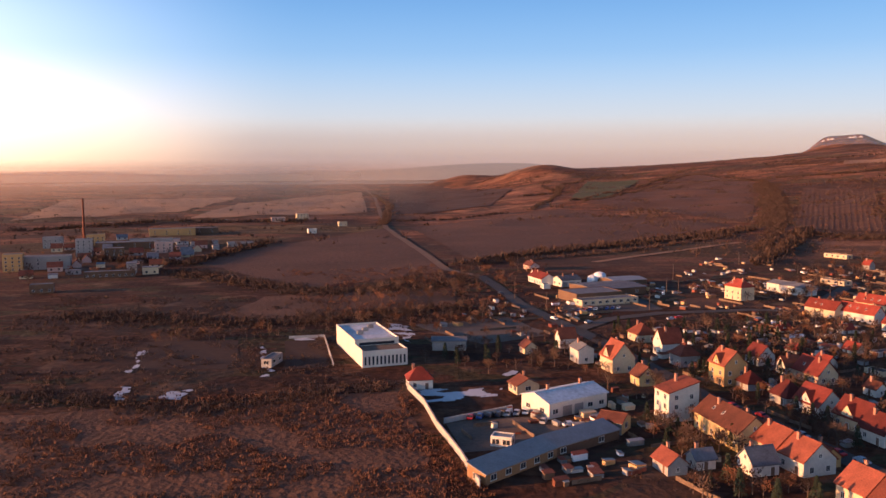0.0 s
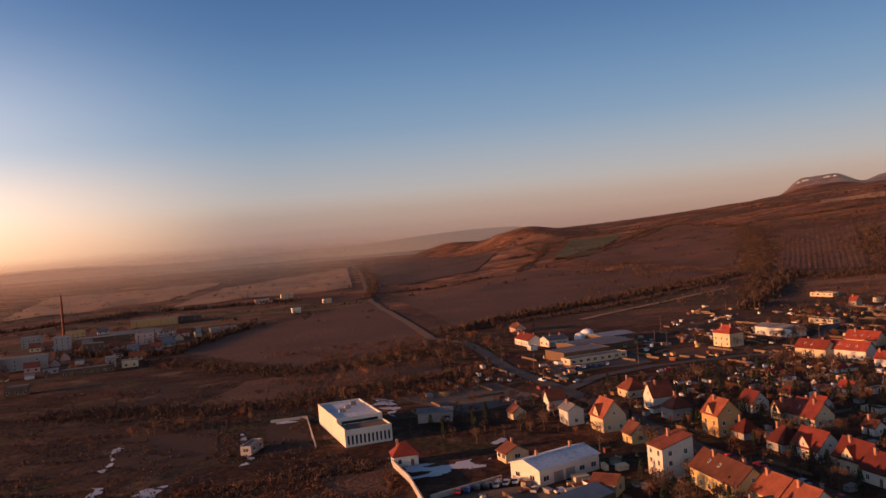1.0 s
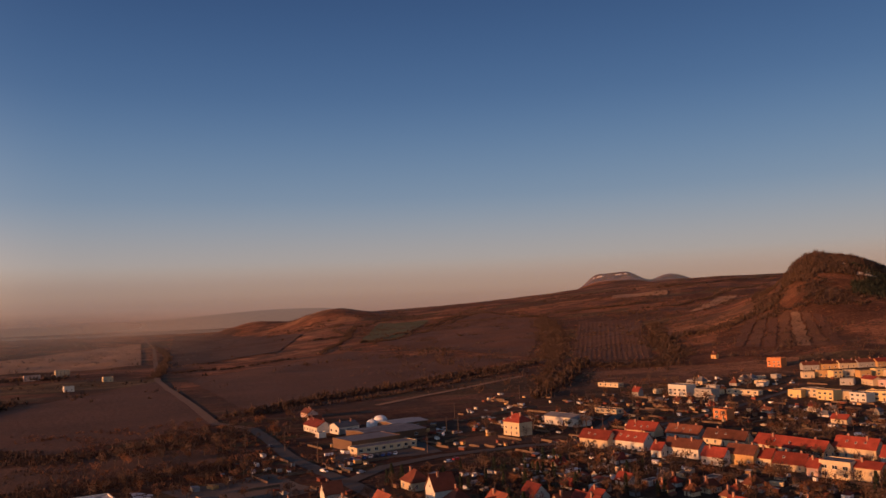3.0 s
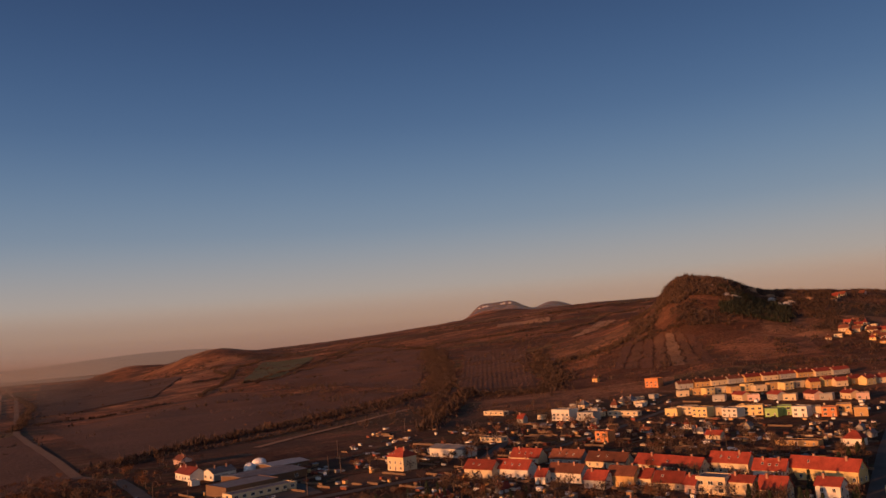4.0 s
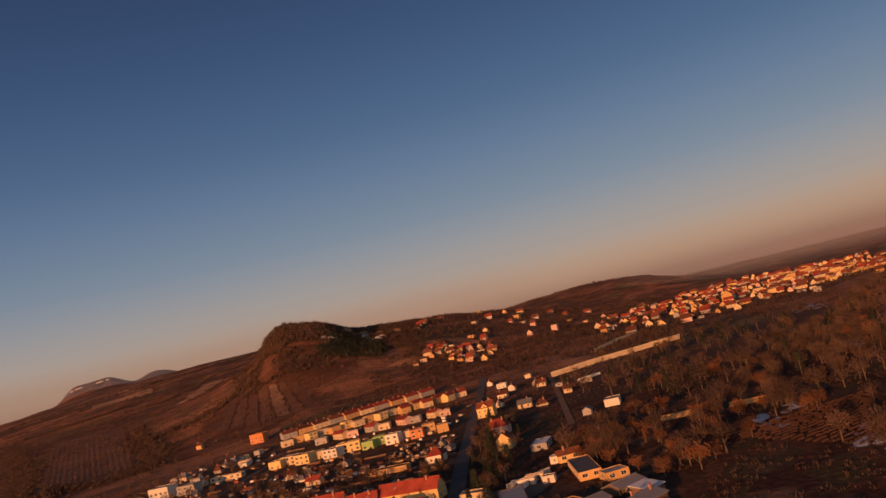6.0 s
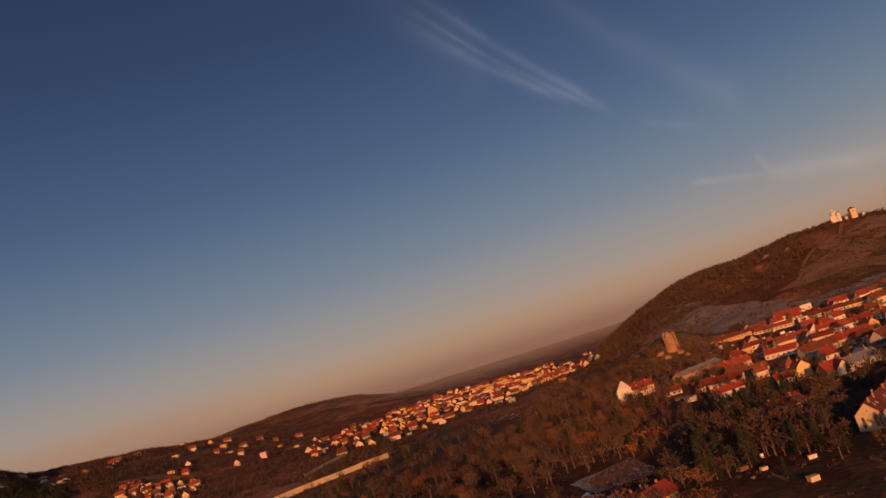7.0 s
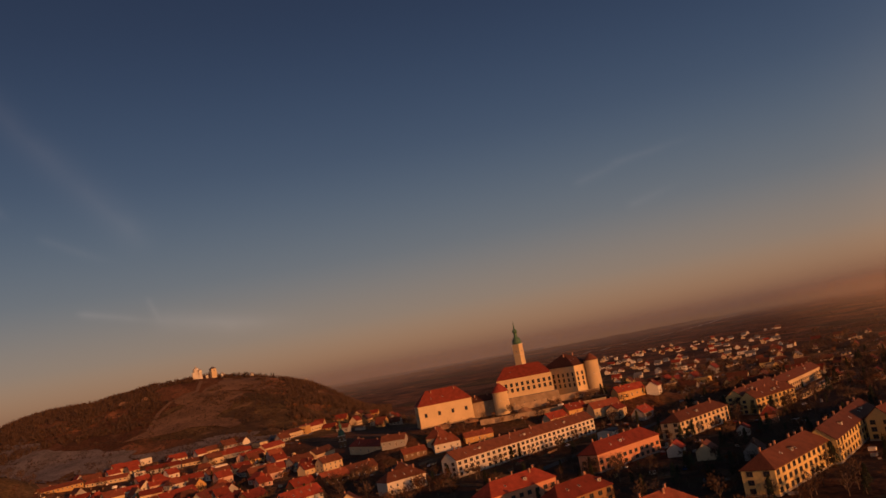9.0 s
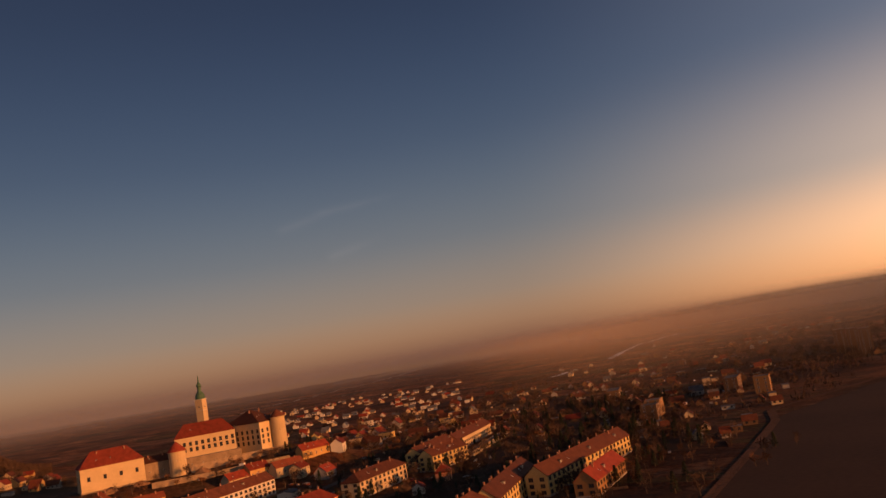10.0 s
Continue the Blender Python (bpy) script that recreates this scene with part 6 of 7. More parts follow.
def ruin(x, y):
    """A broken round keep on its crag, with a stub of curtain wall."""
    root = thing("ruined_tower", x, y, ground_z(x, y) - 1, 20, "broken round stone tower on a limestone crag", "ruin")
    b, sides, rnd = Build(), 22, random.Random(5)
    n = 0
    tops = [12.0 + 3.4 * math.sin(i * 0.8) + rnd.random() * 2.6 - (4.0 if 12 < i < 16 else 0) for i in range(sides)]
    for r, level in ((7.0, 0), (5.9, 1), (4.6, 2), (4.6, 3)):
        for i in range(sides):
            a = 2 * math.pi * i / sides
            z = {0: -4, 1: tops[i], 2: tops[i] - 0.3, 3: 2}[level]
            b.v.append((r * math.cos(a), r * math.sin(a), z))
    for k in range(3):
        for i in range(sides):
            j = (i + 1) % sides
            b.f.append((k * sides + i, k * sides + j, (k + 1) * sides + j, (k + 1) * sides + i))
            b.s.append(0)
    part("wall", b, ROCK, root, "sunlit weathered tower wall")
    c = Build()
    for i in range(7):
        c.box(6.5 + i * 2.2, -0.8, -4, 8.7 + i * 2.2 - 0.01, 0.8, 6.5 - i * 0.6 + rnd.random())
    part("curtain_wall", c, ROCK, root)
    return root


ruin(826, 70)


def crag(x, y, z, s, seed, rock=ROCK, label="weathered brown limestone outcrop on the hillside"):
    rnd, b = random.Random(seed), Build()
    rows = []
    for k, (r, h) in enumerate(((1.3, -0.6), (1.15, 0.1), (0.9, 0.55), (0.55, 0.85), (0.1, 1.0))):
        rows.append([(math.cos(i * 0.6283) * r * s * (0.8 + 0.4 * rnd.random()), math.sin(i * 0.6283) * r * s * (0.8 + 0.4 * rnd.random()), h * s * 0.7 * (0.85 + 0.3 * rnd.random())) for i in range(10)])
    for row in rows:
        b.v += row
    for k in range(4):
        for i in range(10):
            j = (i + 1) % 10
            b.f.append((k * 10 + i, k * 10 + j, k * 10 + 10 + j, k * 10 + 10 + i))
    b.f.append(tuple(40 + i for i in range(10)))
    b.s = [0] * len(b.f)
    o = new("rock_outcrop", b.data("rock_outcrop", rock))
    o.matrix_world = pose(x, y, z, 0, 0, seed * 40)
    return tagged(o, label, "rock", "limestone outcrops")


for k, (cx, cy, cs) in enumerate(((818, 64, 3), (815, 76, 2.6), (824, 82, 3.2), (812, 58, 2.2), (932, 1002, 9), (952, 983, 8), (967, 961, 6), (992, 945, 7), (1026, 932, 6), (907, 1023, 6),
                                  (1215, -81, 6), (1222, -54, 7), (594, -338, 5), (583, -371, 5), (594, -310, 5), (605, -270, 5), (608, -250, 5))):
    crag(cx, cy, ground_z(cx, cy) - cs * 0.1, cs, k)


for k, (cx, cy, cs) in enumerate(((826, 937, 6), (832, 930, 7), (839, 927, 6), (928, 956, 7), (902, 915, 8), (920, 921, 7), (937, 928, 6), (835, 976, 5), (842, 940, 6), (910, 925, 6),
                                  (1690, 3590, 7), (1704, 3584, 8), (1768, 3556, 7), (1781, 3548, 9), (1806, 3538, 7), (1672, 3602, 6))):
    crag(cx, cy, ground_z(cx, cy) - cs * 0.1, cs, 60 + k, CLIFF, "pale sunlit limestone cliff on the hillside")


def factory_stack(x, y):
    root = thing("factory_chimney", x, y, 0, 0, "tall slender dark factory chimney", "chimney")
    b, c = Build(), Build()
    b.ring([(1.6, -1), (1.3, 14), (0.9, 46)], 16)
    part("shaft", b, BROWN, root)
    for z in (16, 26, 36, 45):
        c = Build()
        c.ring([(1.5, z), (1.5, z + 0.5)], 16)
        part("band", c, BROWN, root)


factory_stack(-389, 795)


# ---- trees ----
def tree_meshes(seed, height, spread, twigs, leafy=False, broad=1.0):
    rnd, t, c = random.Random(seed), Build(), Build()
    trunk_h = height * 0.4
    t.ring([(height * 0.032, -0.6), (height * 0.024, trunk_h * 0.5), (height * 0.018, trunk_h), (height * 0.006, height * 0.8)], 6, cap=False)
    ends = []
    for i in range(9):
        a, z = i * 2.4 + rnd.random(), trunk_h * (0.55 + 0.12 * i)
        r = spread * (0.55 + 0.5 * rnd.random()) * (1 - 0.05 * i)
        p, q = Vector((0, 0, z)), Vector((math.cos(a) * r, math.sin(a) * r, min(height * 0.95, z + r * (0.5 + 0.7 * rnd.random()))))
        mid = p.lerp(q, 0.5) + Vector((0, 0, r * 0.12))
        for u, v, w0, w1 in ((p, mid, 0.013, 0.008), (mid, q, 0.008, 0.003)):
            axis = (v - u).normalized()
            s1 = axis.orthogonal().normalized()
            s2 = axis.cross(s1)
            n = len(t.v)
            for pt, w in ((u, w0 * height), (v, w1 * height)):
                for k in range(4):
                    t.v.append(tuple(pt + s1 * w * math.cos(k * 1.571) + s2 * w * math.sin(k * 1.571)))
            for k in range(4):
                t.f.append((n + k, n + (k + 1) % 4, n + 4 + (k + 1) % 4, n + 4 + k))
                t.s.append(0)
        ends += [mid, q, q]
    ends.append(Vector((0, 0, height * 0.85)))
    for _ in range(twigs):
        e = rnd.choice(ends)
        off = Vector((rnd.gauss(0, 1), rnd.gauss(0, 1), rnd.gauss(0, 0.8))) * spread * 0.22
        p = e + off
        d = (Vector((p.x, p.y, p.z - trunk_h * 0.9)).normalized() + Vector((rnd.gauss(0, 0.5), rnd.gauss(0, 0.5), rnd.gauss(0.2, 0.5)))).normalized()
        k = height * (0.06 + 0.10 * rnd.random()) * (0.6 if leafy else 1)
        s = d.orthogonal().normalized() * height * broad * (0.022 if leafy else 0.0085) * (0.6 + rnd.random())
        if p.z < trunk_h * 0.5:
            continue
        c.face([p - s, p + s, p + d * k])
    return t.data("trunk", BARK), c.data("crown", DRYLEAF if leafy else TWIG)


def conifer_meshes(seed, height, spread):
    rnd, t, c = random.Random(seed), Build(), Build()
    t.ring([(height * 0.025, -0.5), (height * 0.004, height * 0.95)], 6, cap=False)
    for i in range(520):
        f = rnd.random() ** 0.8
        z = height * (0.08 + 0.9 * f)
        r = spread * (1 - f) * (0.35 + 0.75 * rnd.random()) + 0.1
        a = rnd.random() * 6.283
        p = Vector((math.cos(a) * r, math.sin(a) * r, z))
        d = Vector((math.cos(a), math.sin(a), -0.35 + rnd.gauss(0, 0.25)))
        s = Vector((-math.sin(a), math.cos(a), rnd.gauss(0, 0.4))) * height * 0.03
        c.face([p - s, p + s, p + d * height * 0.07])
    return t.data("trunk", BARK), c.data("crown", NEEDLE)


BARE = [tree_meshes(s, 11 + s % 3, 4.2, 380, False, 1.25) for s in range(6)]
LEAFY = [tree_meshes(20 + s, 8, 3.4, 620, True) for s in range(3)]
CONIFER = [conifer_meshes(40 + s, 12, 2.6 if s else 1.6) for s in range(3)]
THIN = [tree_meshes(60 + s, 10 + s % 3, 4.4, 105, False, 2.9) for s in range(5)]
THIN_LEAFY = [tree_meshes(70 + s, 8, 3.6, 160, True, 1.8) for s in range(3)]
tree_rnd = random.Random(12)


def tree(x, y, kind="bare", scale=1.0):
    trunk, crown = tree_rnd.choice({"bare": BARE, "leafy": LEAFY, "conifer": CONIFER}[kind])
    label, cat = {"bare": ("leafless brown tree with fine twigs", "tree"), "leafy": ("small tree holding dry russet leaves", "tree"), "conifer": ("dark green evergreen tree", "tree")}[kind]
    root = new(kind + "_tree")
    s = scale * (0.75 + 0.5 * tree_rnd.random())
    root.matrix_world = pose(x, y, ground_z(x, y), 0, 0, tree_rnd.random() * 360) @ Matrix.Scale(s, 4)
    root.empty_display_size = 0.5
    tagged(root, label, cat)
    part("trunk", trunk, None, root)
    part("crown", crown, None, root)
    return root


taken = [(o.matrix_world.translation.x, o.matrix_world.translation.y) for o in bpy.data.objects if o.parent is None and o.get("category") in ("house", "terraced house", "housing block", "hall", "shed", "castle")]


def on_road(x, y):
    for (ax, ay), (bx, by), half in ROADS:
        ux, uy = bx - ax, by - ay
        f = min(1.0, max(0.0, ((x - ax) * ux + (y - ay) * uy) / (ux * ux + uy * uy)))
        if (x - ax - f * ux) ** 2 + (y - ay - f * uy) ** 2 < half * half:
            return True
    return False


# circles kept tree-free: gardens, graves and the cemetery wall's sunward side
CLEARINGS = ((690, 405, 26), (740, 390, 26), (640, 415, 22), (790, 370, 22), (650, 385, 32), (620, 375, 24), (392, 73, 32), (350, 72, 22), (330, 98, 24))


def free(x, y, gap):
    if any((x - a) ** 2 + (y - b) ** 2 < r * r for a, b, r in CLEARINGS):
        return False
    return not on_road(x, y) and all((x - a) ** 2 + (y - b) ** 2 > gap * gap for a, b in taken)


def quad_points(corners, count, rnd):
    A, B, C, D = [Vector((*p, 0)) for p in corners]
    for _ in range(count):
        u, v = rnd.random(), rnd.random()
        p = (A.lerp(B, u)).lerp(D.lerp(C, u), v)
        yield p.x, p.y


def grove(corners, count, kinds, scale=1.0, gap=8.5):
    for x, y in quad_points(corners, count, tree_rnd):
        if free(x, y, gap):
            tree(x, y, tree_rnd.choice(kinds), scale)


def far_grove(corners, count, kinds, scale=1.0, gap=8.5):
    """Trees that stand too thick to count, as one mass."""
    b = Build()
    pool = {"bare": (THIN, 0), "leafy": (THIN_LEAFY, 2), "conifer": (CONIFER, 3)}
    for x, y in quad_points(corners, count, tree_rnd):
        if not free(x, y, gap):
            continue
        meshes, slot = pool[tree_rnd.choice(kinds)]
        trunk, crown = tree_rnd.choice(meshes)
        m = pose(x, y, ground_z(x, y), 0, 0, tree_rnd.random() * 360) @ Matrix.Scale(scale * (0.75 + 0.5 * tree_rnd.random()), 4)
        for me, s in ((trunk, 0), (crown, slot or 1)):
            n = len(b.v)
            b.v += [tuple(m @ v.co) for v in me.vertices]
            b.f += [tuple(n + i for i in p.vertices) for p in me.polygons]
            b.s += [s] * len(me.polygons)
    return tagged(new("tree_mass", b.data("tree_mass", BARK, TWIG, DRYLEAF, NEEDLE)), "dense leafless winter trees standing together", "trees", kind="stuff")


for x, y in ((50, 148), (53, 145), (38, 149), (36, 171), (35, 178), (33, 187), (41, 272), (74, 175), (88, 196), (100, 274), (85, 271), (128, 265), (30, 149), (72, 180), (72, 192), (43, 236), (27, 236), (36, 297), (70, 268), (121, 276), (76, 229), (102, 229)):
    tree(x, y, tree_rnd.choice(("bare", "leafy", "bare")), 0.62)
for k in range(15):
    tree(262 + 15 * k + 3 * tree_rnd.random(), 212 + 11.5 * k, tree_rnd.choice(("conifer", "bare", "conifer")), 0.8)
# the park and its woods
grove([(256, 54), (446, 223), (702, 202), (634, 81)], 190, ("bare", "bare", "bare", "leafy", "conifer"))
far_grove([(446, 223), (567, 405), (864, 446), (702, 202)], 154, ("bare", "bare", "leafy", "conifer"))
far_grove([(634, 94), (702, 202), (1080, 256), (810, 81)], 176, ("bare", "bare", "leafy"))
grove([(256, 135), (317, 216), (418, 236), (378, 108)], 60, ("bare", "leafy", "leafy"))
# gardens between the terraces
far_grove([(150, 375), (225, 225), (180, 200), (105, 335)], 150, ("bare", "leafy"), 0.6, 9)
far_grove([(202, 405), (284, 256), (392, 351), (310, 513)], 132, ("bare", "leafy", "bare"), 0.6, 9)
far_grove([(270, 256), (230, 182), (446, 324), (473, 392)], 99, ("bare", "conifer", "leafy"), 0.7, 9)
grove([(27, 324), (128, 364), (162, 270), (94, 263)], 40, ("bare", "leafy", "conifer"), 0.55, 8)
far_grove([(34, 290), (81, 290), (101, 162), (27, 176)], 88, ("bare", "leafy", "conifer"), 0.5, 8)
far_grove([(115, 446), (338, 648), (405, 580), (162, 378)], 132, ("bare", "leafy"), 0.7, 10)
far_grove([(-81, 405), (0, 446), (54, 580), (-54, 567)], 110, ("bare", "leafy"), 0.6, 10)
far_grove([(-162, 310), (-40, 392), (14, 405), (-14, 338)], 99, ("bare", "leafy"), 0.5, 12)
grove([(-40, 277), (40, 317), (34, 277), (-20, 250)], 14, ("bare", "conifer"), 0.5, 8)
# between the houses of the old town and round the blocks
far_grove([(300, 60), (330, -60), (600, -40), (600, 90)], 130, ("bare", "leafy", "bare", "conifer"), 0.8, 9)
far_grove([(270, -200), (250, -420), (420, -560), (520, -300)], 110, ("bare", "bare", "conifer"), 0.75, 10)
far_grove([(40, 330), (130, 350), (120, 170), (30, 180)], 110, ("bare", "leafy", "conifer", "bare"), 0.5, 8)
far_grove([(480, -420), (620, -420), (900, -700), (640, -760)], 160, ("bare", "bare", "leafy"), 0.8, 11)
# old town, castle slope and the blocks
far_grove([(324, -27), (446, -202), (567, -176), (567, 54)], 154, ("bare", "bare", "leafy"), 0.8, 10)
grove([(270, -202), (256, -378), (446, -446), (446, -176)], 60, ("bare", "bare", "conifer"), 0.8, 11)
far_grove([(574, -216), (560, -418), (587, -418), (608, -216)], 57, ("bare", "leafy"), 0.6, 12)
far_grove([(446, -324), (486, -540), (810, -675), (594, -351)], 132, ("bare", "bare", "leafy"), 0.8, 12)
far_grove([(580, 40), (594, -162), (945, -189), (891, 40)], 154, ("bare", "leafy"), 0.7, 10)
far_grove([(270, -405), (405, -648), (567, -648), (446, -446)], 154, ("bare", "bare", "conifer"), 0.8, 11)
far_grove([(20, 150), (40, 205), (70, 180), (50, 130)], 60, ("bare", "leafy", "conifer", "bare"), 0.5, 7)
far_grove([(60, 240), (70, 310), (160, 330), (120, 180)], 120, ("bare", "leafy", "conifer", "bare"), 0.5, 7)
far_grove([(-30, 270), (-20, 330), (60, 330), (50, 250)], 60, ("bare", "leafy", "bare"), 0.45, 7)
far_grove([(300, 60), (270, 20), (620, 90), (600, 200)], 200, ("bare", "leafy", "bare", "bare"), 0.9, 8)
far_grove([(310, -20), (600, 60), (860, -60), (520, -180)], 260, ("bare", "leafy", "bare", "conifer"), 0.6, 8)
far_grove([(600, 100), (620, 0), (900, 40), (860, 180)], 200, ("bare", "bare", "leafy"), 0.8, 9)
far_grove([(230, -190), (230, -330), (560, -330), (480, -150)], 260, ("bare", "leafy", "bare", "conifer"), 0.65, 9)
far_grove([(200, -300), (200, -420), (620, -560), (600, -330)], 300, ("bare", "leafy", "bare", "conifer"), 0.65, 9)
far_grove([(330, -420), (300, -700), (800, -900), (760, -480)], 260, ("bare", "bare", "leafy"), 0.75, 10)
far_grove([(210, 250), (228, 340), (300, 420), (262, 260)], 120, ("bare", "leafy", "bare"), 0.55, 8)
far_grove([(180, 190), (200, 240), (250, 260), (235, 190)], 60, ("bare", "conifer", "bare"), 0.6, 8)
for k in range(16):
    tree(1275 + k * 3 - (k % 3) * 7, -190 - k * 7, tree_rnd.choice(("bare", "conifer")), 0.55)


# ---- woods and scrub that nobody could count ----
def woods(name, test, bounds, count, size, tall, mat, label, seed, blades=12):
    rnd, b = random.Random(seed), Build()
    az0, az1, r0, r1 = bounds
    for _ in range(count):
        a, r = radians(az0 + (az1 - az0) * rnd.random()), math.sqrt(r0 * r0 + (r1 * r1 - r0 * r0) * rnd.random())
        x, y = r * math.sin(a), r * math.cos(a)
        if not test(x, y) or noise.noise((x * 0.02, y * 0.02, seed)) < -0.12:
            continue
        s = 0.6 + 0.8 * rnd.random()
        clump(b, x, y, ground_z(x, y) - 0.4, size * s, tall * s, blades, rnd)
    return tagged(new(name, b.data(name, mat)), label, "woods", kind="stuff")


def hill_side(x, y):
    return math.degrees(math.atan2(x, y))


woods("wood_on_dome_hill", lambda x, y: ground_z(x, y) > 88 + 34 * noise.noise((x * 0.02, y * 0.02, 2)), (36, 43.5, 1188, 1480), 7000, 4.5, 6, TWIG, "dark wood covering the top of the dome hill", 1)
woods("wood_on_dome_hill", lambda x, y: ground_z(x, y) > 48 + 26 * noise.noise((x * 0.015, y * 0.015, 4)), (35, 48, 1120, 1600), 7000, 4, 5, TWIG, "brown scrub on the flanks of the dome hill", 21)
woods("trees_on_dome_hill", lambda x, y: ground_z(x, y) > 100 + 20 * noise.noise((x * 0.03, y * 0.03, 6)), (36, 44, 1188, 1480), 700, 6, 8, TWIG, "tall dark trees on the top of the dome hill", 25, 26)
# the darkest foliage also stands in for the shaded quarry hollow
woods("pine_wood", lambda x, y: abs((x - 838) * 0.66 - (y - 895) * -0.75) < 60 and abs((x - 838) * 0.75 + (y - 895) * -0.66) < 46, (40, 47, 1150, 1330), 6000, 5, 7, PINE, "dark wood in the old quarry, also standing in for its shade", 22)
woods("wood_on_pilgrimage_hill", lambda x, y: ground_z(x, y) > 24 and not (94.0 < hill_side(x, y) < 100.5 and noise.noise((x * 0.02, y * 0.02, 9)) < 0.05), (79, 108, 1080, 1593), 10000, 4.5, 5, TWIG, "dark leafless wood on the pilgrimage hill", 2)
woods("wood_on_hill_flank", lambda x, y: ground_z(x, y) > 16, (79, 94.5, 1090, 1593), 9000, 4.5, 6, TWIG, "dark leafless wood on the hill flank", 8, 10)
woods("wood_on_knoll", lambda x, y: ground_z(x, y) > 4, (102.5, 109, 1000, 1330), 4500, 4.5, 6, TWIG, "dark wood on the knoll behind the town", 23, 10)
woods("scrub_on_slopes", lambda x, y: noise.noise((x * 0.006, y * 0.006, 7)) > -0.05, (8, 62, 700, 2565), 26000, 3.5, 4, TWIG, "brown scrub and tree lines on the vineyard slopes", 3, 8)
woods("tree_lines_on_slopes", lambda x, y: abs(noise.noise((x * 0.004, y * 0.004, 15))) < 0.06, (2, 64, 800, 2900), 40000, 4.5, 6, TWIG, "dark lines of trees between the slope fields", 24, 8)
woods("scrub_on_snowy_slope", lambda x, y: True, (80, 103, 880, 1180), 3600, 3.2, 3.5, TWIG, "bare shrubs on the snowy hill foot", 26, 8)
# these two growths are added also to catch low sun and brighten the slopes
woods("dry_shrubs_on_slopes", lambda x, y: noise.noise((x * 0.01, y * 0.01, 31)) > -0.1, (6, 64, 640, 2300), 20000, 3.0, 2.2, DRYLEAF, "russet dry shrubs and tall grass on the slopes", 27, 7)
woods("mixed_woods", lambda x, y: True, (44, 64, 900, 1900), 7000, 5, 5, TWIG, "brown woods between the dome hill and the far town", 28, 9)
woods("far_woods_in_the_plain", lambda x, y: True, (62, 84, 877, 1755), 3200, 6, 5, TWIG, "brown woods between the park and the far town", 4)
woods("far_woods_south", lambda x, y: ground_z(x, y) < 3, (118, 175, 756, 3510), 4500, 7, 5, TWIG, "brown trees and gardens in the plain", 5, 9)
woods("far_woods_west", lambda x, y: True, (-40, 0, 756, 3240), 2500, 7, 5, TWIG, "brown trees round the factory and fields", 6, 9)


woods("gardens_beyond_the_blocks", lambda x, y: x > 262 + max(0, -y - 650) * 0.24 and not on_road(x, y), (136, 169, 500, 1500), 3800, 3.6, 5, TWIG, "dark leafless gardens and tree lines beyond the blocks", 61, 9)


def scrub(name, corners, count, size, tall, mat, label, seed, blades=9):
    rnd, b = random.Random(seed), Build()
    for x, y in quad_points(corners, count, rnd):
        if noise.noise((x * 0.05, y * 0.05, seed)) < -0.1 or not free(x, y, 7):
            continue
        s = 0.5 + rnd.random()
        clump(b, x, y, ground_z(x, y) - 0.1, size * s, tall * s, blades, rnd)
    return tagged(new(name, b.data(name, mat)), label, "scrub", kind="stuff")


scrub("thicket", [(-148, 81), (-16, 142), (-43, 240), (-176, 216)], 9000, 1.3, 1.0, DRYLEAF, "rust-brown overgrown thicket of dry grass and shrubs", 11)
scrub("thicket", [(-202, 202), (-54, 243), (-81, 432), (-256, 446)], 3600, 1.6, 1.4, TWIG, "dark brown scrubland", 12)
scrub("thicket", [(-81, 344), (54, 364), (0, 580), (-148, 567)], 2600, 1.8, 1.6, DRYLEAF, "brown scrub beside the road", 13)
scrub("garden_scrub", [(81, 358), (176, 189), (378, 338), (230, 540)], 3800, 1.3, 1.2, TWIG, "brown shrubs in the gardens", 14)
scrub("garden_scrub", [(0, 338), (122, 364), (148, 162), (14, 148)], 2600, 1.1, 1.1, TWIG, "brown shrubs in the gardens", 15)
scrub("garden_scrub", [(230, 40), (216, 189), (540, 446), (648, 81)], 4200, 1.6, 1.6, TWIG, "brown shrubs in the park", 16)
scrub("garden_scrub", [(270, 54), (567, 54), (648, -446), (256, -446)], 3600, 1.4, 1.3, TWIG, "brown shrubs between the houses", 17)
scrub("garden_scrub", [(567, 81), (1080, 202), (1080, -216), (580, -176)], 2600, 2.0, 1.8, TWIG, "brown shrubs on the town's edge", 18)


# ---- vine rows ----
def vine_rows(corners, rows, mat, label, tall=1.6):
    """Posts and canes in straight rows along the parcel's long side."""
    rnd, b = random.Random(rows), Build()
    A, B, C, D = [Vector((*p, 0)) for p in corners]
    for k in range(rows):
        u = (k + 0.5) / rows
        p, q = A.lerp(B, u), D.lerp(C, u)
        n = max(4, int((q - p).length / 4))
        for i in range(n):
            m = p.lerp(q, (i + rnd.random() * 0.6) / n)
            d = (q - p).normalized()
            z = ground_z(m.x, m.y) + 0.2 + max(0, m.length - 500) * 0.0012
            b.face([(m.x, m.y, z), (m.x + d.x * 4, m.y + d.y * 4, z), (m.x + d.x * 3.6, m.y + d.y * 3.6, z + tall * (0.7 + 0.5 * rnd.random())), (m.x + d.x * 0.3, m.y + d.y * 0.3, z + tall * (0.7 + 0.5 * rnd.random()))])
    return tagged(new("vine_rows", b.data("vine_rows", mat)), label, "vineyard", kind="stuff")


vine_rows([(375, 890), (432, 805), (690, 1310), (642, 1475)], 15, STUBBLE, "straight rows of bare vines on the slope", 0.45)
vine_rows([(392, 89), (342, 63), (371, 50), (429, 72)], 14, VINE, "garden rows dusted with snow", 0.8)
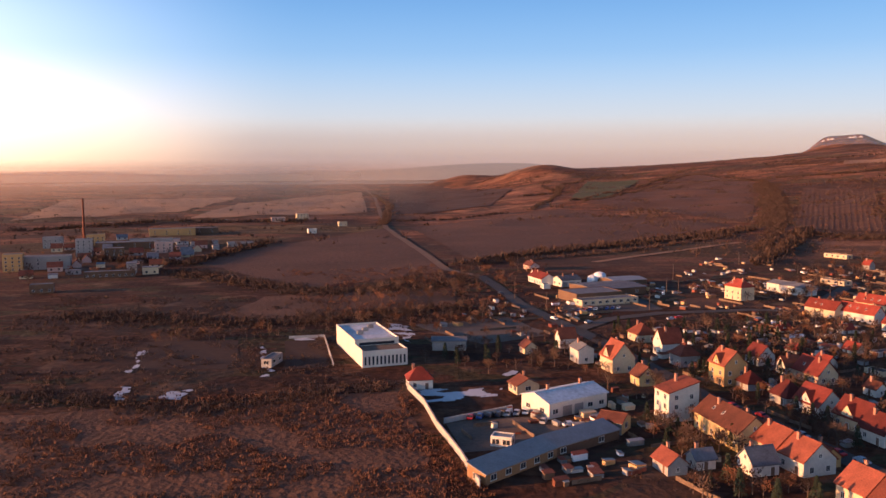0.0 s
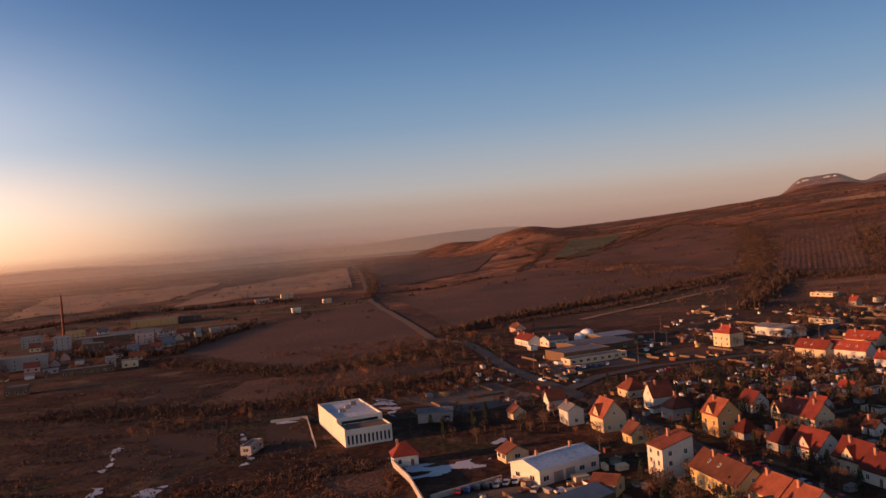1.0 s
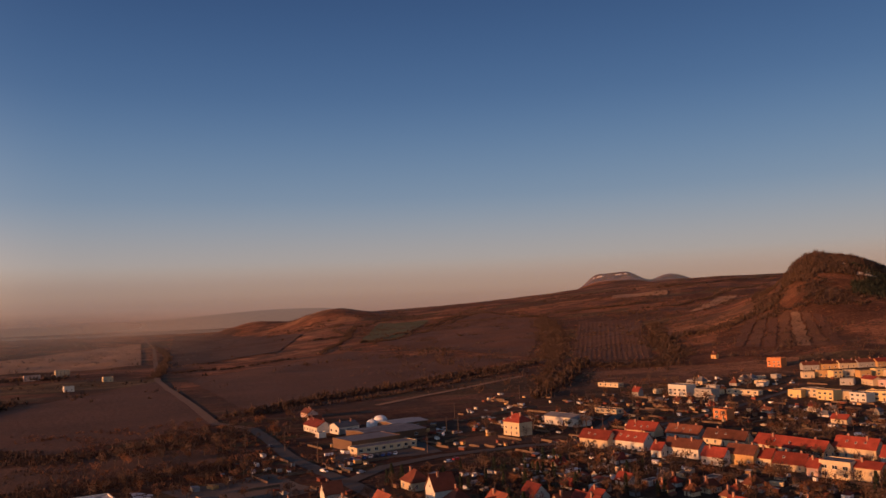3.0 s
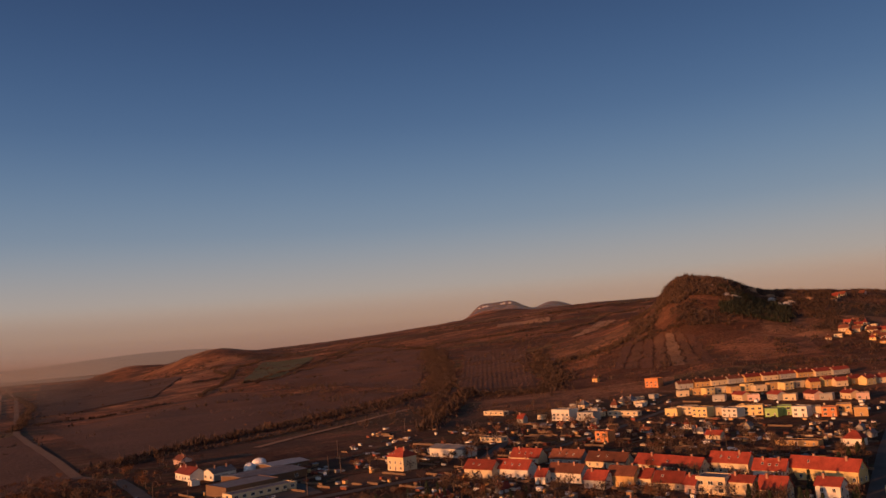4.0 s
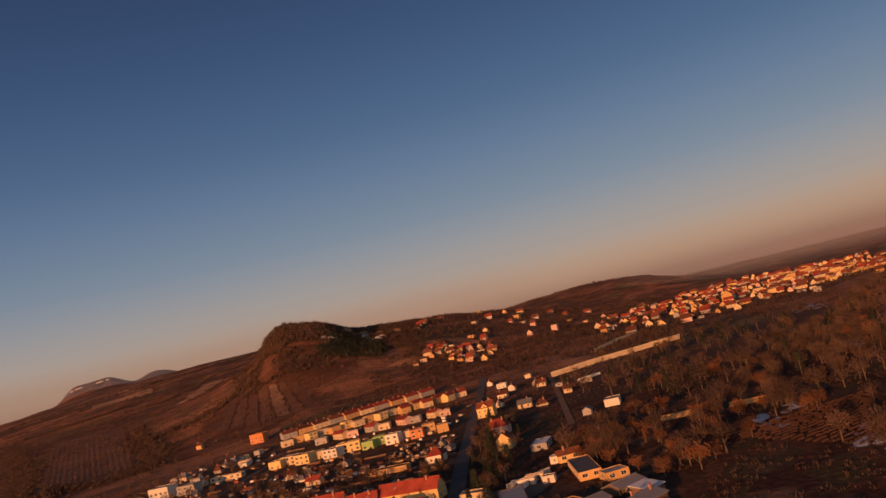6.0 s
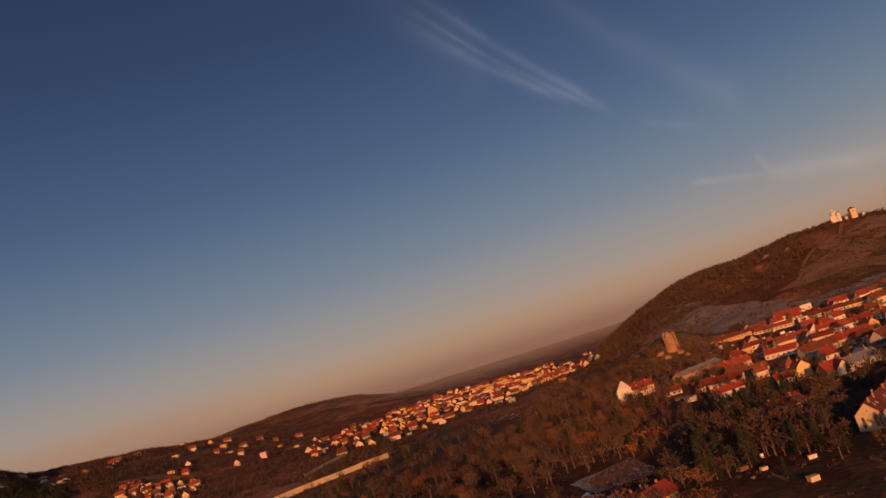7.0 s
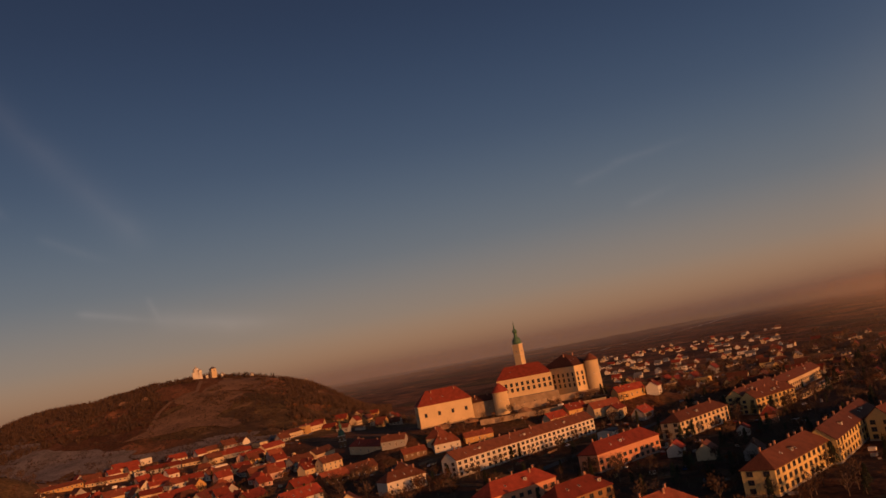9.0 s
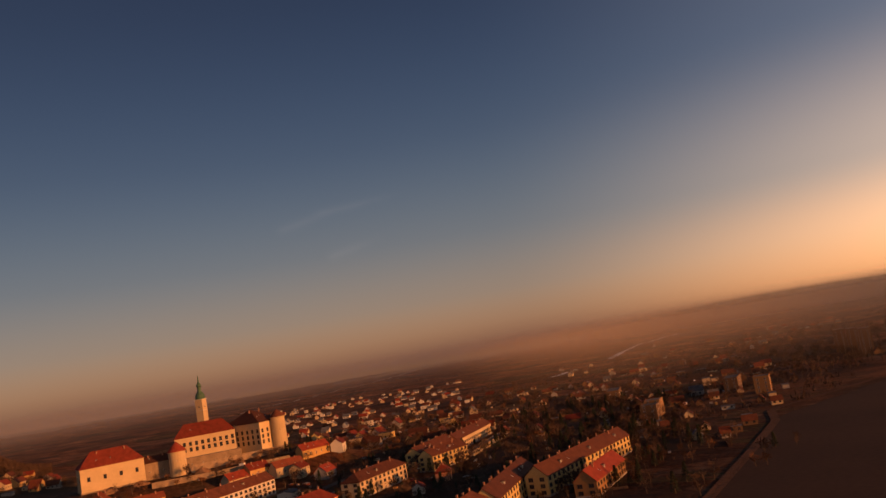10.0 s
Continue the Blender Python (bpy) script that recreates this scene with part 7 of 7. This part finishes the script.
vine_rows([(290, 81), (324, 142), (385, 101), (338, 68)], 18, VINE, "garden rows of bare canes", 0.8)


# ---- the far town and the quarters in between ----
def quarter(corners, count, turn, walls, roofs, size, group, seed, gap=13.0, flat=0.25):
    rnd = random.Random(seed)
    made = 0
    for x, y in quad_points(corners, count * 6, rnd):
        if made >= count:
            break
        if not free(x, y, gap):
            continue
        w, d, h = size * (0.8 + 0.7 * rnd.random()), size * (0.7 + 0.25 * rnd.random()), rnd.choice((2.9, 3.5, 4.6))
        is_flat = rnd.random() < flat
        shed = "shed" in group
        root = house(round(x, 1), round(y, 1), turn + rnd.choice((0, 90)) + rnd.gauss(0, 4), w, d, h * size / 10, 0.4 if is_flat else d * 0.48, rnd.choice(walls), SLATE if is_flat else rnd.choice(roofs), "flat" if is_flat else rnd.choice(("gable", "gable", "hip")), not shed, "shed" if shed else "house", "garden_shed" if shed else "house", far=True, group=group)
        if shed:
            o = new("door", DOOR)
            o.parent = root
            o.matrix_local = pose(-w * 0.2, -d / 2, 0.02)
            o = new("window", SMALL_WINDOW)
            o.parent = root
            o.matrix_local = pose(w * 0.22, -d / 2, 0.7)
        taken.append((x, y))
        made += 1


def far_quarter(corners, count, turn, walls, roofs, size, label, seed, gap=20.0, flat=0.25, highest=18.0):
    """A distant quarter whose houses stand too many and small to pick apart: one mass."""
    rnd, b = random.Random(seed), Build()
    mats = list(dict.fromkeys([*walls, *roofs, SLATE, GLASS]))
    for x, y in quad_points(corners, count, rnd):
        if not free(x, y, gap) or ground_z(x, y) > highest:
            continue
        taken.append((x, y))
        w, d, h = size * (0.8 + 0.8 * rnd.random()), size * (0.7 + 0.25 * rnd.random()), rnd.choice((2.8, 3.4, 4.6)) * size / 10
        h, is_flat = (h * 1.8, True) if rnd.random() < 0.04 else (h, rnd.random() < flat)
        rh = 0.4 if is_flat else d * 0.48
        one, roof, glass = Build(), Build(), Build()
        if is_flat:
            one.box(-w / 2, -d / 2, -2, w / 2, d / 2, h)
            roof.box(-w / 2 - 0.2, -d / 2 - 0.2, h + 0.01, w / 2 + 0.2, d / 2 + 0.2, h + 0.4)
        else:
            gabled_walls(one, w, d, h, rh)
            gable_roof(roof, w, d, h, rh)
        for sy in (-1, 1):
            n = max(2, int(w / 4))
            for k in range(int(h / 3) or 1):
                for i in range(n):
                    u = (i - (n - 1) / 2) * w / n
                    glass.box(u - 0.7, sy * d / 2 - 0.05, 1 + k * 3, u + 0.7, sy * d / 2 + 0.05, 2.4 + k * 3)
        m = pose(x, y, ground_z(x, y), 0, 0, turn + rnd.choice((0, 90)) + rnd.gauss(0, 4))
        for piece, mat in ((one, rnd.choice(walls)), (roof, SLATE if is_flat else rnd.choice(roofs)), (glass, GLASS)):
            n = len(b.v)
            b.v += [tuple(m @ Vector(v)) for v in piece.v]
            b.f += [tuple(n + i for i in f) for f in piece.f]
            b.s += [mats.index(mat)] * len(piece.f)
    return tagged(new("far_houses", b.data("far_houses", *mats)), label, "houses", kind="stuff")


LIGHT_WALLS = (CREAM, CREAM, OCHRE, YELLOW, PINK)
far_quarter([(1080, 621), (1350, 256), (2160, 513), (1755, 1026)], 560, 20, (CREAM, OCHRE, PINK, GREY, YELLOW), (RED, RED, RUST, BROWN), 9.5, "sunlit houses of the far town with red roofs", 31, 13)
far_quarter([(1000, 560), (1150, 150), (2300, 300), (1900, 1150)], 170, 20, (CREAM, OCHRE, PINK, GREY), (RED, RUST, BROWN), 10, "scattered houses round the far town", 47, 26, 0.2)
far_quarter([(1150, 560), (1350, 300), (1900, 500), (1650, 850)], 46, 20, (CREAM, OCHRE, YELLOW), (RUST, SLATE), 22, "long flat-roofed buildings of the far town", 46, 17, 0.8)
quarter([(790, 736), (830, 634), (932, 702), (905, 796)], 36, -60, LIGHT_WALLS, (RED, BROWN), 9, "houses below the dome hill", 32, 11)
quarter([(594, 40), (594, -162), (837, -176), (810, 14)], 40, 20, (CREAM, GREY, WHITE, PINK, OCHRE), (RED, RED, ORANGE, BROWN), 11, "old town houses", 33, 13, 0.05)
far_quarter([(837, 40), (837, -189), (1080, -176), (999, 14)], 110, 20, (CREAM, WHITE, GREY), (RED, BROWN), 11, "red-roofed houses at the foot of the hill", 34, 15, 0.05)
far_quarter([(860, -500), (640, -640), (1350, -1350), (1688, -1026)], 210, -50, (WHITE, WHITE, CREAM), (RED, BROWN, SLATE), 7.5, "small white houses on the plain", 35, 17, 0.1)
far_quarter([(648, -446), (473, -446), (580, -634), (837, -580)], 40, -60, (CREAM, YELLOW, GREY), (RED, BROWN), 11, "red-roofed houses beyond the blocks", 36, 15, 0.1)
far_quarter([(405, -567), (324, -567), (675, -1485), (1026, -1282)], 60, -60, (CREAM, DULL, DULL, GREY), (BROWN, RUST, SLATE), 8.5, "scattered houses on the plain", 37, 20, 0.3)
quarter([(945, 540), (999, 405), (1215, 540), (1148, 675)], 10, 20, LIGHT_WALLS, (RED, BROWN), 11, "houses at the wood's edge", 38, 25)
quarter([(115, 344), (151, 202), (178, 216), (159, 338)], 14, -66, (WHITE, GREY, CREAM), (BROWN, RED, SLATE), 4.5, "garden sheds", 39, 8, 0.4)
quarter([(270, 500), (358, 310), (392, 338), (304, 526)], 16, -66, (WHITE, GREY, CREAM), (BROWN, RED, SLATE), 4.5, "garden sheds", 40, 9, 0.4)
quarter([(277, 567), (317, 513), (446, 594), (405, 648)], 14, -66, (WHITE, GREY, CREAM), (BROWN, SLATE), 7, "sheds by the yards", 41, 10, 0.6)
quarter([(101, 290), (148, 324), (182, 256), (135, 202)], 16, -70, (WHITE, GREY, CREAM), (RED, BROWN), 5.5, "garden sheds", 42, 9, 0.3)
quarter([(459, 324), (567, 338), (634, 446), (540, 446)], 10, 24, (WHITE, CREAM, GREY), (BROWN, SLATE), 7, "houses by the cemetery", 43, 12, 0.4)


far_quarter([(480, -470), (300, -480), (500, -1100), (900, -900)], 95, -60, (CREAM, DULL, SHADE_OCHRE, GREY), (DEEPRED, RUST, BROWN, BROWN), 7.5, "small red-roofed houses and gardens beyond the blocks", 44, 15, 0.15)
far_quarter([(300, -420), (230, -430), (330, -700), (480, -640)], 44, -60, (CREAM, GREY, DULL), (RUST, BROWN, SLATE), 6, "garden houses on the town's edge", 45, 14, 0.2)


far_quarter([(330, -760), (150, -900), (420, -2100), (1150, -1700)], 60, -60, (DULL, GREY, SHADE_OCHRE), (RUST, BROWN, SLATE), 8, "scattered houses far out on the plain", 48, 26, 0.2)
far_grove([(330, -700), (200, -760), (500, -1500), (900, -1250)], 260, ("bare", "bare", "leafy"), 1.0, 12)


far_quarter([(890, -205), (880, -330), (1030, -345), (1020, -250)], 40, -40, (CREAM, OCHRE, GREY), (RED, RUST, BROWN), 10, "red-roofed houses under the wooded knoll", 49, 14, 0.05)
far_grove([(880, -190), (870, -340), (1080, -360), (1060, -230)], 120, ("bare", "bare", "leafy"), 0.8, 9)


far_quarter([(-320, 470), (-235, 545), (-215, 765), (-420, 880)], 60, 20, (WHITE, CREAM, GREY, PINK), (SLATE, RUST, BROWN), 8, "small houses and sheds round the factory", 50, 16, 0.4)
far_grove([(-330, 470), (-235, 540), (-200, 770), (-430, 890)], 90, ("bare", "bare", "leafy"), 0.7, 10)
# trees added to darken the street where only shade lies
far_grove([(300, -25), (310, -80), (490, -115), (480, -60)], 90, ("bare", "conifer", "bare"), 0.8, 8)
# dark trees, packed densely to blacken ground that lies in shade
far_grove([(322, 30), (345, -18), (493, -9), (457, 45)], 110, ("bare", "conifer", "bare"), 1.0, 8)


far_quarter([(960, 960), (1000, 640), (1500, 760), (1350, 1250)], 34, 20, (CREAM, OCHRE, PINK, WHITE), (RED, RUST, BROWN), 10, "scattered sunlit houses on the wooded slope", 51, 30, 0.1, 90.0)


# ---- what lies about in the gardens and yards ----
def clutter(corners, count, turn, seed, size=1.0):
    """Small sheds, frames, heaps and tanks, too many to count."""
    rnd, b = random.Random(seed), Build()
    mats = (WHITE, GREY, CREAM, OCHRE, SHEET, RUST, BROWN, DULL, WHITESHEET)
    for x, y in quad_points(corners, count, rnd):
        if not free(x, y, 6.5) or noise.noise((x * 0.03, y * 0.03, seed)) < -0.15:
            continue
        w, d, h = size * (0.6 + 2.2 * rnd.random() ** 2), size * (0.6 + 1.2 * rnd.random()), size * (0.5 + 1.4 * rnd.random())
        one, lid = Build(), Build()
        one.box(-w, -d, -0.4, w, d, h)
        tilt = 0.5 * rnd.random()
        lid.slab([(-w - 0.15, -d - 0.15, h + 0.1), (w + 0.15, -d - 0.15, h + 0.1), (w + 0.15, d + 0.15, h + 0.1 + tilt), (-w - 0.15, d + 0.15, h + 0.1 + tilt)], 0.09)
        m = pose(x, y, ground_z(x, y), 0, 0, turn + rnd.choice((0, 90)) + rnd.gauss(0, 8))
        wall = rnd.randrange(len(mats))
        for piece, slot in ((one, wall), (lid, rnd.choice((1, 4, 5, 6, 7, wall)))):
            n = len(b.v)
            b.v += [tuple(m @ Vector(v)) for v in piece.v]
            b.f += [tuple(n + i for i in f) for f in piece.f]
            b.s += [slot] * len(piece.f)
    return tagged(new("garden_clutter", b.data("garden_clutter", *mats)), "small sheds, frames and heaps lying about gardens", "clutter", kind="stuff")


def fences(corners, count, turn, seed):
    """Low garden fences along the plots."""
    rnd, b = random.Random(seed), Build()
    for x, y in quad_points(corners, count, rnd):
        a = radians(turn + rnd.choice((0, 0, 90)))
        length = 6 + 14 * rnd.random()
        for i in range(int(length / 2)):
            px, py = x + math.cos(a) * 2 * i, y + math.sin(a) * 2 * i
            if not free(px, py, 6):
                break
            qx, qy = px + math.cos(a) * 1.92, py + math.sin(a) * 1.92
            z0, z1, h = ground_z(px, py), ground_z(qx, qy), 1.0 + 0.2 * rnd.random()
            sx, sy = -math.sin(a) * 0.05, math.cos(a) * 0.05
            b.face([(px + sx, py + sy, z0 - 0.2), (qx + sx, qy + sy, z1 - 0.2), (qx + sx, qy + sy, z1 + h), (px + sx, py + sy, z0 + h)])
            b.face([(px - sx, py - sy, z0 - 0.2), (px - sx, py - sy, z0 + h), (qx - sx, qy - sy, z1 + h), (qx - sx, qy - sy, z1 - 0.2)])
            b.face([(px + sx, py + sy, z0 + h), (qx + sx, qy + sy, z1 + h), (qx - sx, qy - sy, z1 + h), (px - sx, py - sy, z0 + h)])
    return tagged(new("garden_fences", b.data("garden_fences", FENCE)), "low weathered fences between the garden plots", "fence", kind="stuff")


for k, (corners, count, turn) in enumerate((
        ([(30, 330), (130, 360), (160, 190), (20, 150)], 170, -66), ([(100, 330), (190, 200), (250, 240), (170, 420)], 240, -66), ([(180, 420), (260, 250), (400, 340), (300, 560)], 330, -66),
        ([(60, 420), (130, 370), (300, 560), (200, 640)], 170, -66), ([(270, 560), (400, 340), (560, 420), (420, 660)], 170, 24), ([(-40, 300), (40, 330), (60, 440), (-10, 420)], 70, 20), ([(-30, 200), (20, 235), (40, 160), (0, 150)], 60, 20),
        ([(280, 20), (320, -60), (620, -60), (600, 30)], 60, 20), ([(600, 60), (590, -180), (880, -200), (840, 40)], 260, 20), ([(240, -180), (240, -430), (600, -430), (560, -170)], 260, -60), ([(300, -430), (620, -430), (900, -800), (400, -900)], 220, -60))):
    clutter(corners, count, turn, 100 + k, 0.9)
    fences(corners, count // 3, turn, 200 + k)


# ---- vehicles ----
def car_meshes():
    b = Build()
    pts = [(-2.1, 0.35), (2.1, 0.35), (2.15, 0.75), (1.2, 0.9), (0.6, 1.42), (-1.1, 1.45), (-1.9, 0.98), (-2.15, 0.9)]
    n = len(pts)
    for y in (-0.85, 0.85):
        b.v += [(p[0], y * (0.86 if p[1] > 1.2 else 1), p[1]) for p in pts]
    b.f += [tuple(range(n)), tuple(range(2 * n - 1, n - 1, -1))]
    b.s += [0, 0]
    for i in range(n):
        j = (i + 1) % n
        b.f.append((i, n + i, n + j, j))
        b.s.append(1 if i in (3, 5) else 0)
    w = Build()
    w.ring([(0.32, -0.1), (0.34, -0.06), (0.34, 0.06), (0.32, 0.1)], 12)
    return b, w.data("wheel", RUBBER)


CAR_BODY, WHEEL = car_meshes()
BODIES = [CAR_BODY.data("body", m, GLASS) for m in CARS]
CAR_WORDS = ["white", "silver", "dark", "red", "blue"]
car_rnd = random.Random(9)


def car(x, y, turn, tone=None, lift=0.3):
    k = car_rnd.randrange(5) if tone is None else tone
    root = thing("car", x, y, ground_z(x, y) + lift, turn, CAR_WORDS[k] + " parked car on the ground", "car", "parked cars")
    part("body", BODIES[k], None, root)
    for sx in (-1.3, 1.3):
        for sy in (-0.8, 0.8):
            o = part("wheel", WHEEL, None, root)
            o.matrix_local = pose(sx, sy, 0.34, 90, 0, 0)


for k in range(7):
    car(-20 + k * 2.8, 204 + k * 0.9, 75, lift=0.1)
car(8, 197, 20, 0, 0.1)
car(1, 200, 70, 1, 0.1)
for k in range(9):
    car(40 + k * 3.2, 388 + k * 1.0, 70, lift=0.12)
for x, y, turn in ((66, 204, -70), (70, 186, -70), (73, 172, -70), (61, 214, -70), (76, 166, -70), (300, 400, 30), (330, 430, 30), (335, 445, 30), (360, -205, -30), (300, -225, -40), (330, -240, -40), (410, -262, -30), (380, -290, -60), (300, -290, -60), (450, -330, -60), (525, -409, -60), (42, 354, 40), (84, 362, 15), (89, 366, 15), (27, 364, -60), (7, 446, -60), (162, 446, -60), (202, 230, 40), (213, 243, 40), (236, 196, 30), (251, 205, 30), (243, 189, 30), (261, 200, 30), (459, -230, -60), (473, -270, -60), (502, -290, -60), (405, -338, -60), (392, -54, -20), (412, -81, -20)):
    car(x, y, turn)


# ---- cemetery, poles ----
def headstone_mesh():
    b = Build()
    b.box(-0.5, -0.12, -0.3, 0.5, 0.12, 1.1)
    b.box(-0.35, -0.1, 1.1, 0.35, 0.1, 1.3)
    b.box(-0.6, -1.9, -0.3, 0.6, -0.13, 0.25)
    return b.data("headstone", STONE)


HEADSTONE = headstone_mesh()
for i in range(9):
    for j in range(8):
        o = new("headstone", HEADSTONE)
        o.matrix_world = pose(614 + i * 8.5 + car_rnd.random(), 354 + j * 8 + i * 3 + car_rnd.random(), 0, 0, 0, 24) @ Matrix.Scale(1.6, 4)
        tagged(o, "pale stone grave with a headstone", "grave", "graves in the cemetery")


def pole(x, y, h):
    root = thing("utility_pole", x, y, ground_z(x, y), 20, "wooden utility pole with a crossarm", "pole", "utility poles")
    b, c = Build(), Build()
    b.ring([(0.2, -0.5), (0.13, h)], 8)
    part("post", b, BARK, root)
    c.box(-1.0, -0.08, h - 0.7, 1.0, 0.08, h - 0.55)
    part("crossarm", c, BARK, root)


for x, y in ((105, 446), (111, 443), (128, 513), (81, 392), (27, 392), (14, 432), (202, 594), (182, 405), (216, 324), (236, 216)):
    pole(x, y, 10)


# ---- far hills with the haze put into their glow ----
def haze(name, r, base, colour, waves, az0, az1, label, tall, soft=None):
    """A distant flat rim of hills; the haze is put into its glowing colour and, if soft, its upward fade."""
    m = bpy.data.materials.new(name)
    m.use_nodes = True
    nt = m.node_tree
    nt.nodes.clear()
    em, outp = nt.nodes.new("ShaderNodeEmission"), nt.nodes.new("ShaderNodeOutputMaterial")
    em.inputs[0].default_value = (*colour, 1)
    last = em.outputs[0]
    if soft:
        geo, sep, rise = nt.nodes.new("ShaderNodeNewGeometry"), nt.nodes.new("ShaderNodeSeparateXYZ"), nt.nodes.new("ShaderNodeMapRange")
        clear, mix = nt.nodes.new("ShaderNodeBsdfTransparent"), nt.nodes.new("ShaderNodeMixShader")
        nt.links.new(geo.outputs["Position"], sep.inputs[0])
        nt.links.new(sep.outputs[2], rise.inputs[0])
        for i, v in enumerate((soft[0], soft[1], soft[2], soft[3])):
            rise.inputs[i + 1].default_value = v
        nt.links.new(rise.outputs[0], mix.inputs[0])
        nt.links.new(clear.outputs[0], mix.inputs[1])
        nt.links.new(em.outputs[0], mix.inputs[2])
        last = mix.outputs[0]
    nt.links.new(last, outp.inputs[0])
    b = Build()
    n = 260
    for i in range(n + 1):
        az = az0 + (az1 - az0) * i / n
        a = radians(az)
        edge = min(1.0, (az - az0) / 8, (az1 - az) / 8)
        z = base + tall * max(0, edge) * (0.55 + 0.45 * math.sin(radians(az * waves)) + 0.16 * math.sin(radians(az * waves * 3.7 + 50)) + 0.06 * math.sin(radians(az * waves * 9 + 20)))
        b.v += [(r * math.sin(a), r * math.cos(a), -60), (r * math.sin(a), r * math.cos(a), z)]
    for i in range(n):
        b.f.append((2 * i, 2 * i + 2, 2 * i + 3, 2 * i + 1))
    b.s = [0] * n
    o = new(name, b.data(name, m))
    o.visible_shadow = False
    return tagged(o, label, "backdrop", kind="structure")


# the two southern rims are added shapes that brighten the far plain like haze
haze("backdrop_far_hills", 4930, 22, (0.075, 0.038, 0.027), 2.0, -60, 300, "glowing sheet for hazy far hills on the horizon", 32, (12, 60, 1.0, 0.2))
haze("backdrop_western_hills", 4890, 50, (0.22, 0.115, 0.075), 3.1, -80, 14, "glowing sheet for the pale hazy western hills", 80, (40, 150, 1.0, 0.75))
haze("backdrop_southern_hills", 4880, 30, (0.30, 0.15, 0.08), 2.6, 120, 250, "glowing hill-shaped sheet standing in for southern haze", 60, (40, 120, 1.0, 0.4))
haze("backdrop_middle_hills", 4100, 10, (0.20, 0.10, 0.06), 4.3, 125, 215, "glowing ridge-shaped sheet standing in for haze on the southern plain", 48, (20, 80, 0.8, 0.5))
haze("backdrop_western_ridge", 4000, 14, (0.15, 0.08, 0.054), 4.7, -75, 2, "glowing sheet for a low hazy ridge in the western plain", 45, (0, 70, 0.9, 0.7))


# ---- tinted veils that imitate distance haze over the plains ----
def mist(r, az0, az1, thick, foot, head, tint, label):
    """A thin standing veil added to imitate distance haze by its tint; the sun and the sky light it from both sides;
    clear at its foot, its top and its ends.
    """
    m = bpy.data.materials.new("imitated_haze")
    m.use_nodes = True
    nt = m.node_tree
    nt.nodes.clear()

    def node(kind, *links):
        n = nt.nodes.new("ShaderNode" + kind)
        for i, v in links:
            if isinstance(v, (int, float)):
                n.inputs[i].default_value = v
            else:
                nt.links.new(v, n.inputs[i])
        return n

    def ease(value, lo, hi):
        n = node("MapRange", (0, value), (1, lo), (2, hi))
        n.interpolation_type = 'SMOOTHSTEP'
        return n.outputs[0]

    def times(a, b):
        n = node("Math", (0, a), (1, b))
        n.operation = 'MULTIPLY'
        return n.outputs[0]

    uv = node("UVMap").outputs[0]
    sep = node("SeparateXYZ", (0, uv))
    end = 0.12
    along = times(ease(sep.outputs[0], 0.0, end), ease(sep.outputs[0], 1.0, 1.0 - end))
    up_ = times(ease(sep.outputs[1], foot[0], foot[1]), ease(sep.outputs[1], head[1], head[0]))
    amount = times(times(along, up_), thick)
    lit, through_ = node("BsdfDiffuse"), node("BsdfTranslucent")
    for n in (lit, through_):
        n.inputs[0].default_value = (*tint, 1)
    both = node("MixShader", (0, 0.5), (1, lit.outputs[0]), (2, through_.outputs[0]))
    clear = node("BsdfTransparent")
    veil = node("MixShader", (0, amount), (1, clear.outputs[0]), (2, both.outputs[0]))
    node("OutputMaterial", (0, veil.outputs[0]))
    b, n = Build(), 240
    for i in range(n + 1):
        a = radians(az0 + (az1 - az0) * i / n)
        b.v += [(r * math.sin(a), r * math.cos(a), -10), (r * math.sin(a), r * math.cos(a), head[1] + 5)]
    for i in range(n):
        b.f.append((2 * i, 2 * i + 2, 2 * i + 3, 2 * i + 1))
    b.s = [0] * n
    me = b.data("haze_veil", m)
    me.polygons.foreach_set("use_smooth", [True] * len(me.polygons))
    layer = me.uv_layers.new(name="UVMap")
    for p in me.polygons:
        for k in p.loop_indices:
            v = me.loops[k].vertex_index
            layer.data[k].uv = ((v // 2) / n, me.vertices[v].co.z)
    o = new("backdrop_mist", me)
    o.visible_shadow = False
    return tagged(o, label, "mist", kind="structure")


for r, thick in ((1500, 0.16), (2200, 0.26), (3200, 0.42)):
    mist(r, 92 if r < 2000 else 52, 262, thick, (0, 52), (58, 84 + r * 0.007), (0.31, 0.32, 0.38), "grey veil imitating distance haze over the southern plain")
# brighter warm tints imitate the glare of haze near the sun
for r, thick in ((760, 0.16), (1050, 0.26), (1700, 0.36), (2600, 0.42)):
    mist(r, 132, 262, thick, (0, 48), (58, 88), (0.95, 0.72, 0.48), "bright warm veil imitating sunlit haze towards the sunset")
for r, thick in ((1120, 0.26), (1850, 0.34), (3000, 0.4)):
    mist(r, -105, -1 + r * 0.0015, thick, (0, 55), (62, 78 + r * 0.012), (0.92, 0.66, 0.45), "bright warm veil imitating sunlit haze over the western fields")
# the blue tint imitates distance on the table mountain
mist(3750, -22, 60, 0.26, (60, 150), (200, 330), (0.34, 0.44, 0.62), "blue veil imitating distance haze before the table mountain")
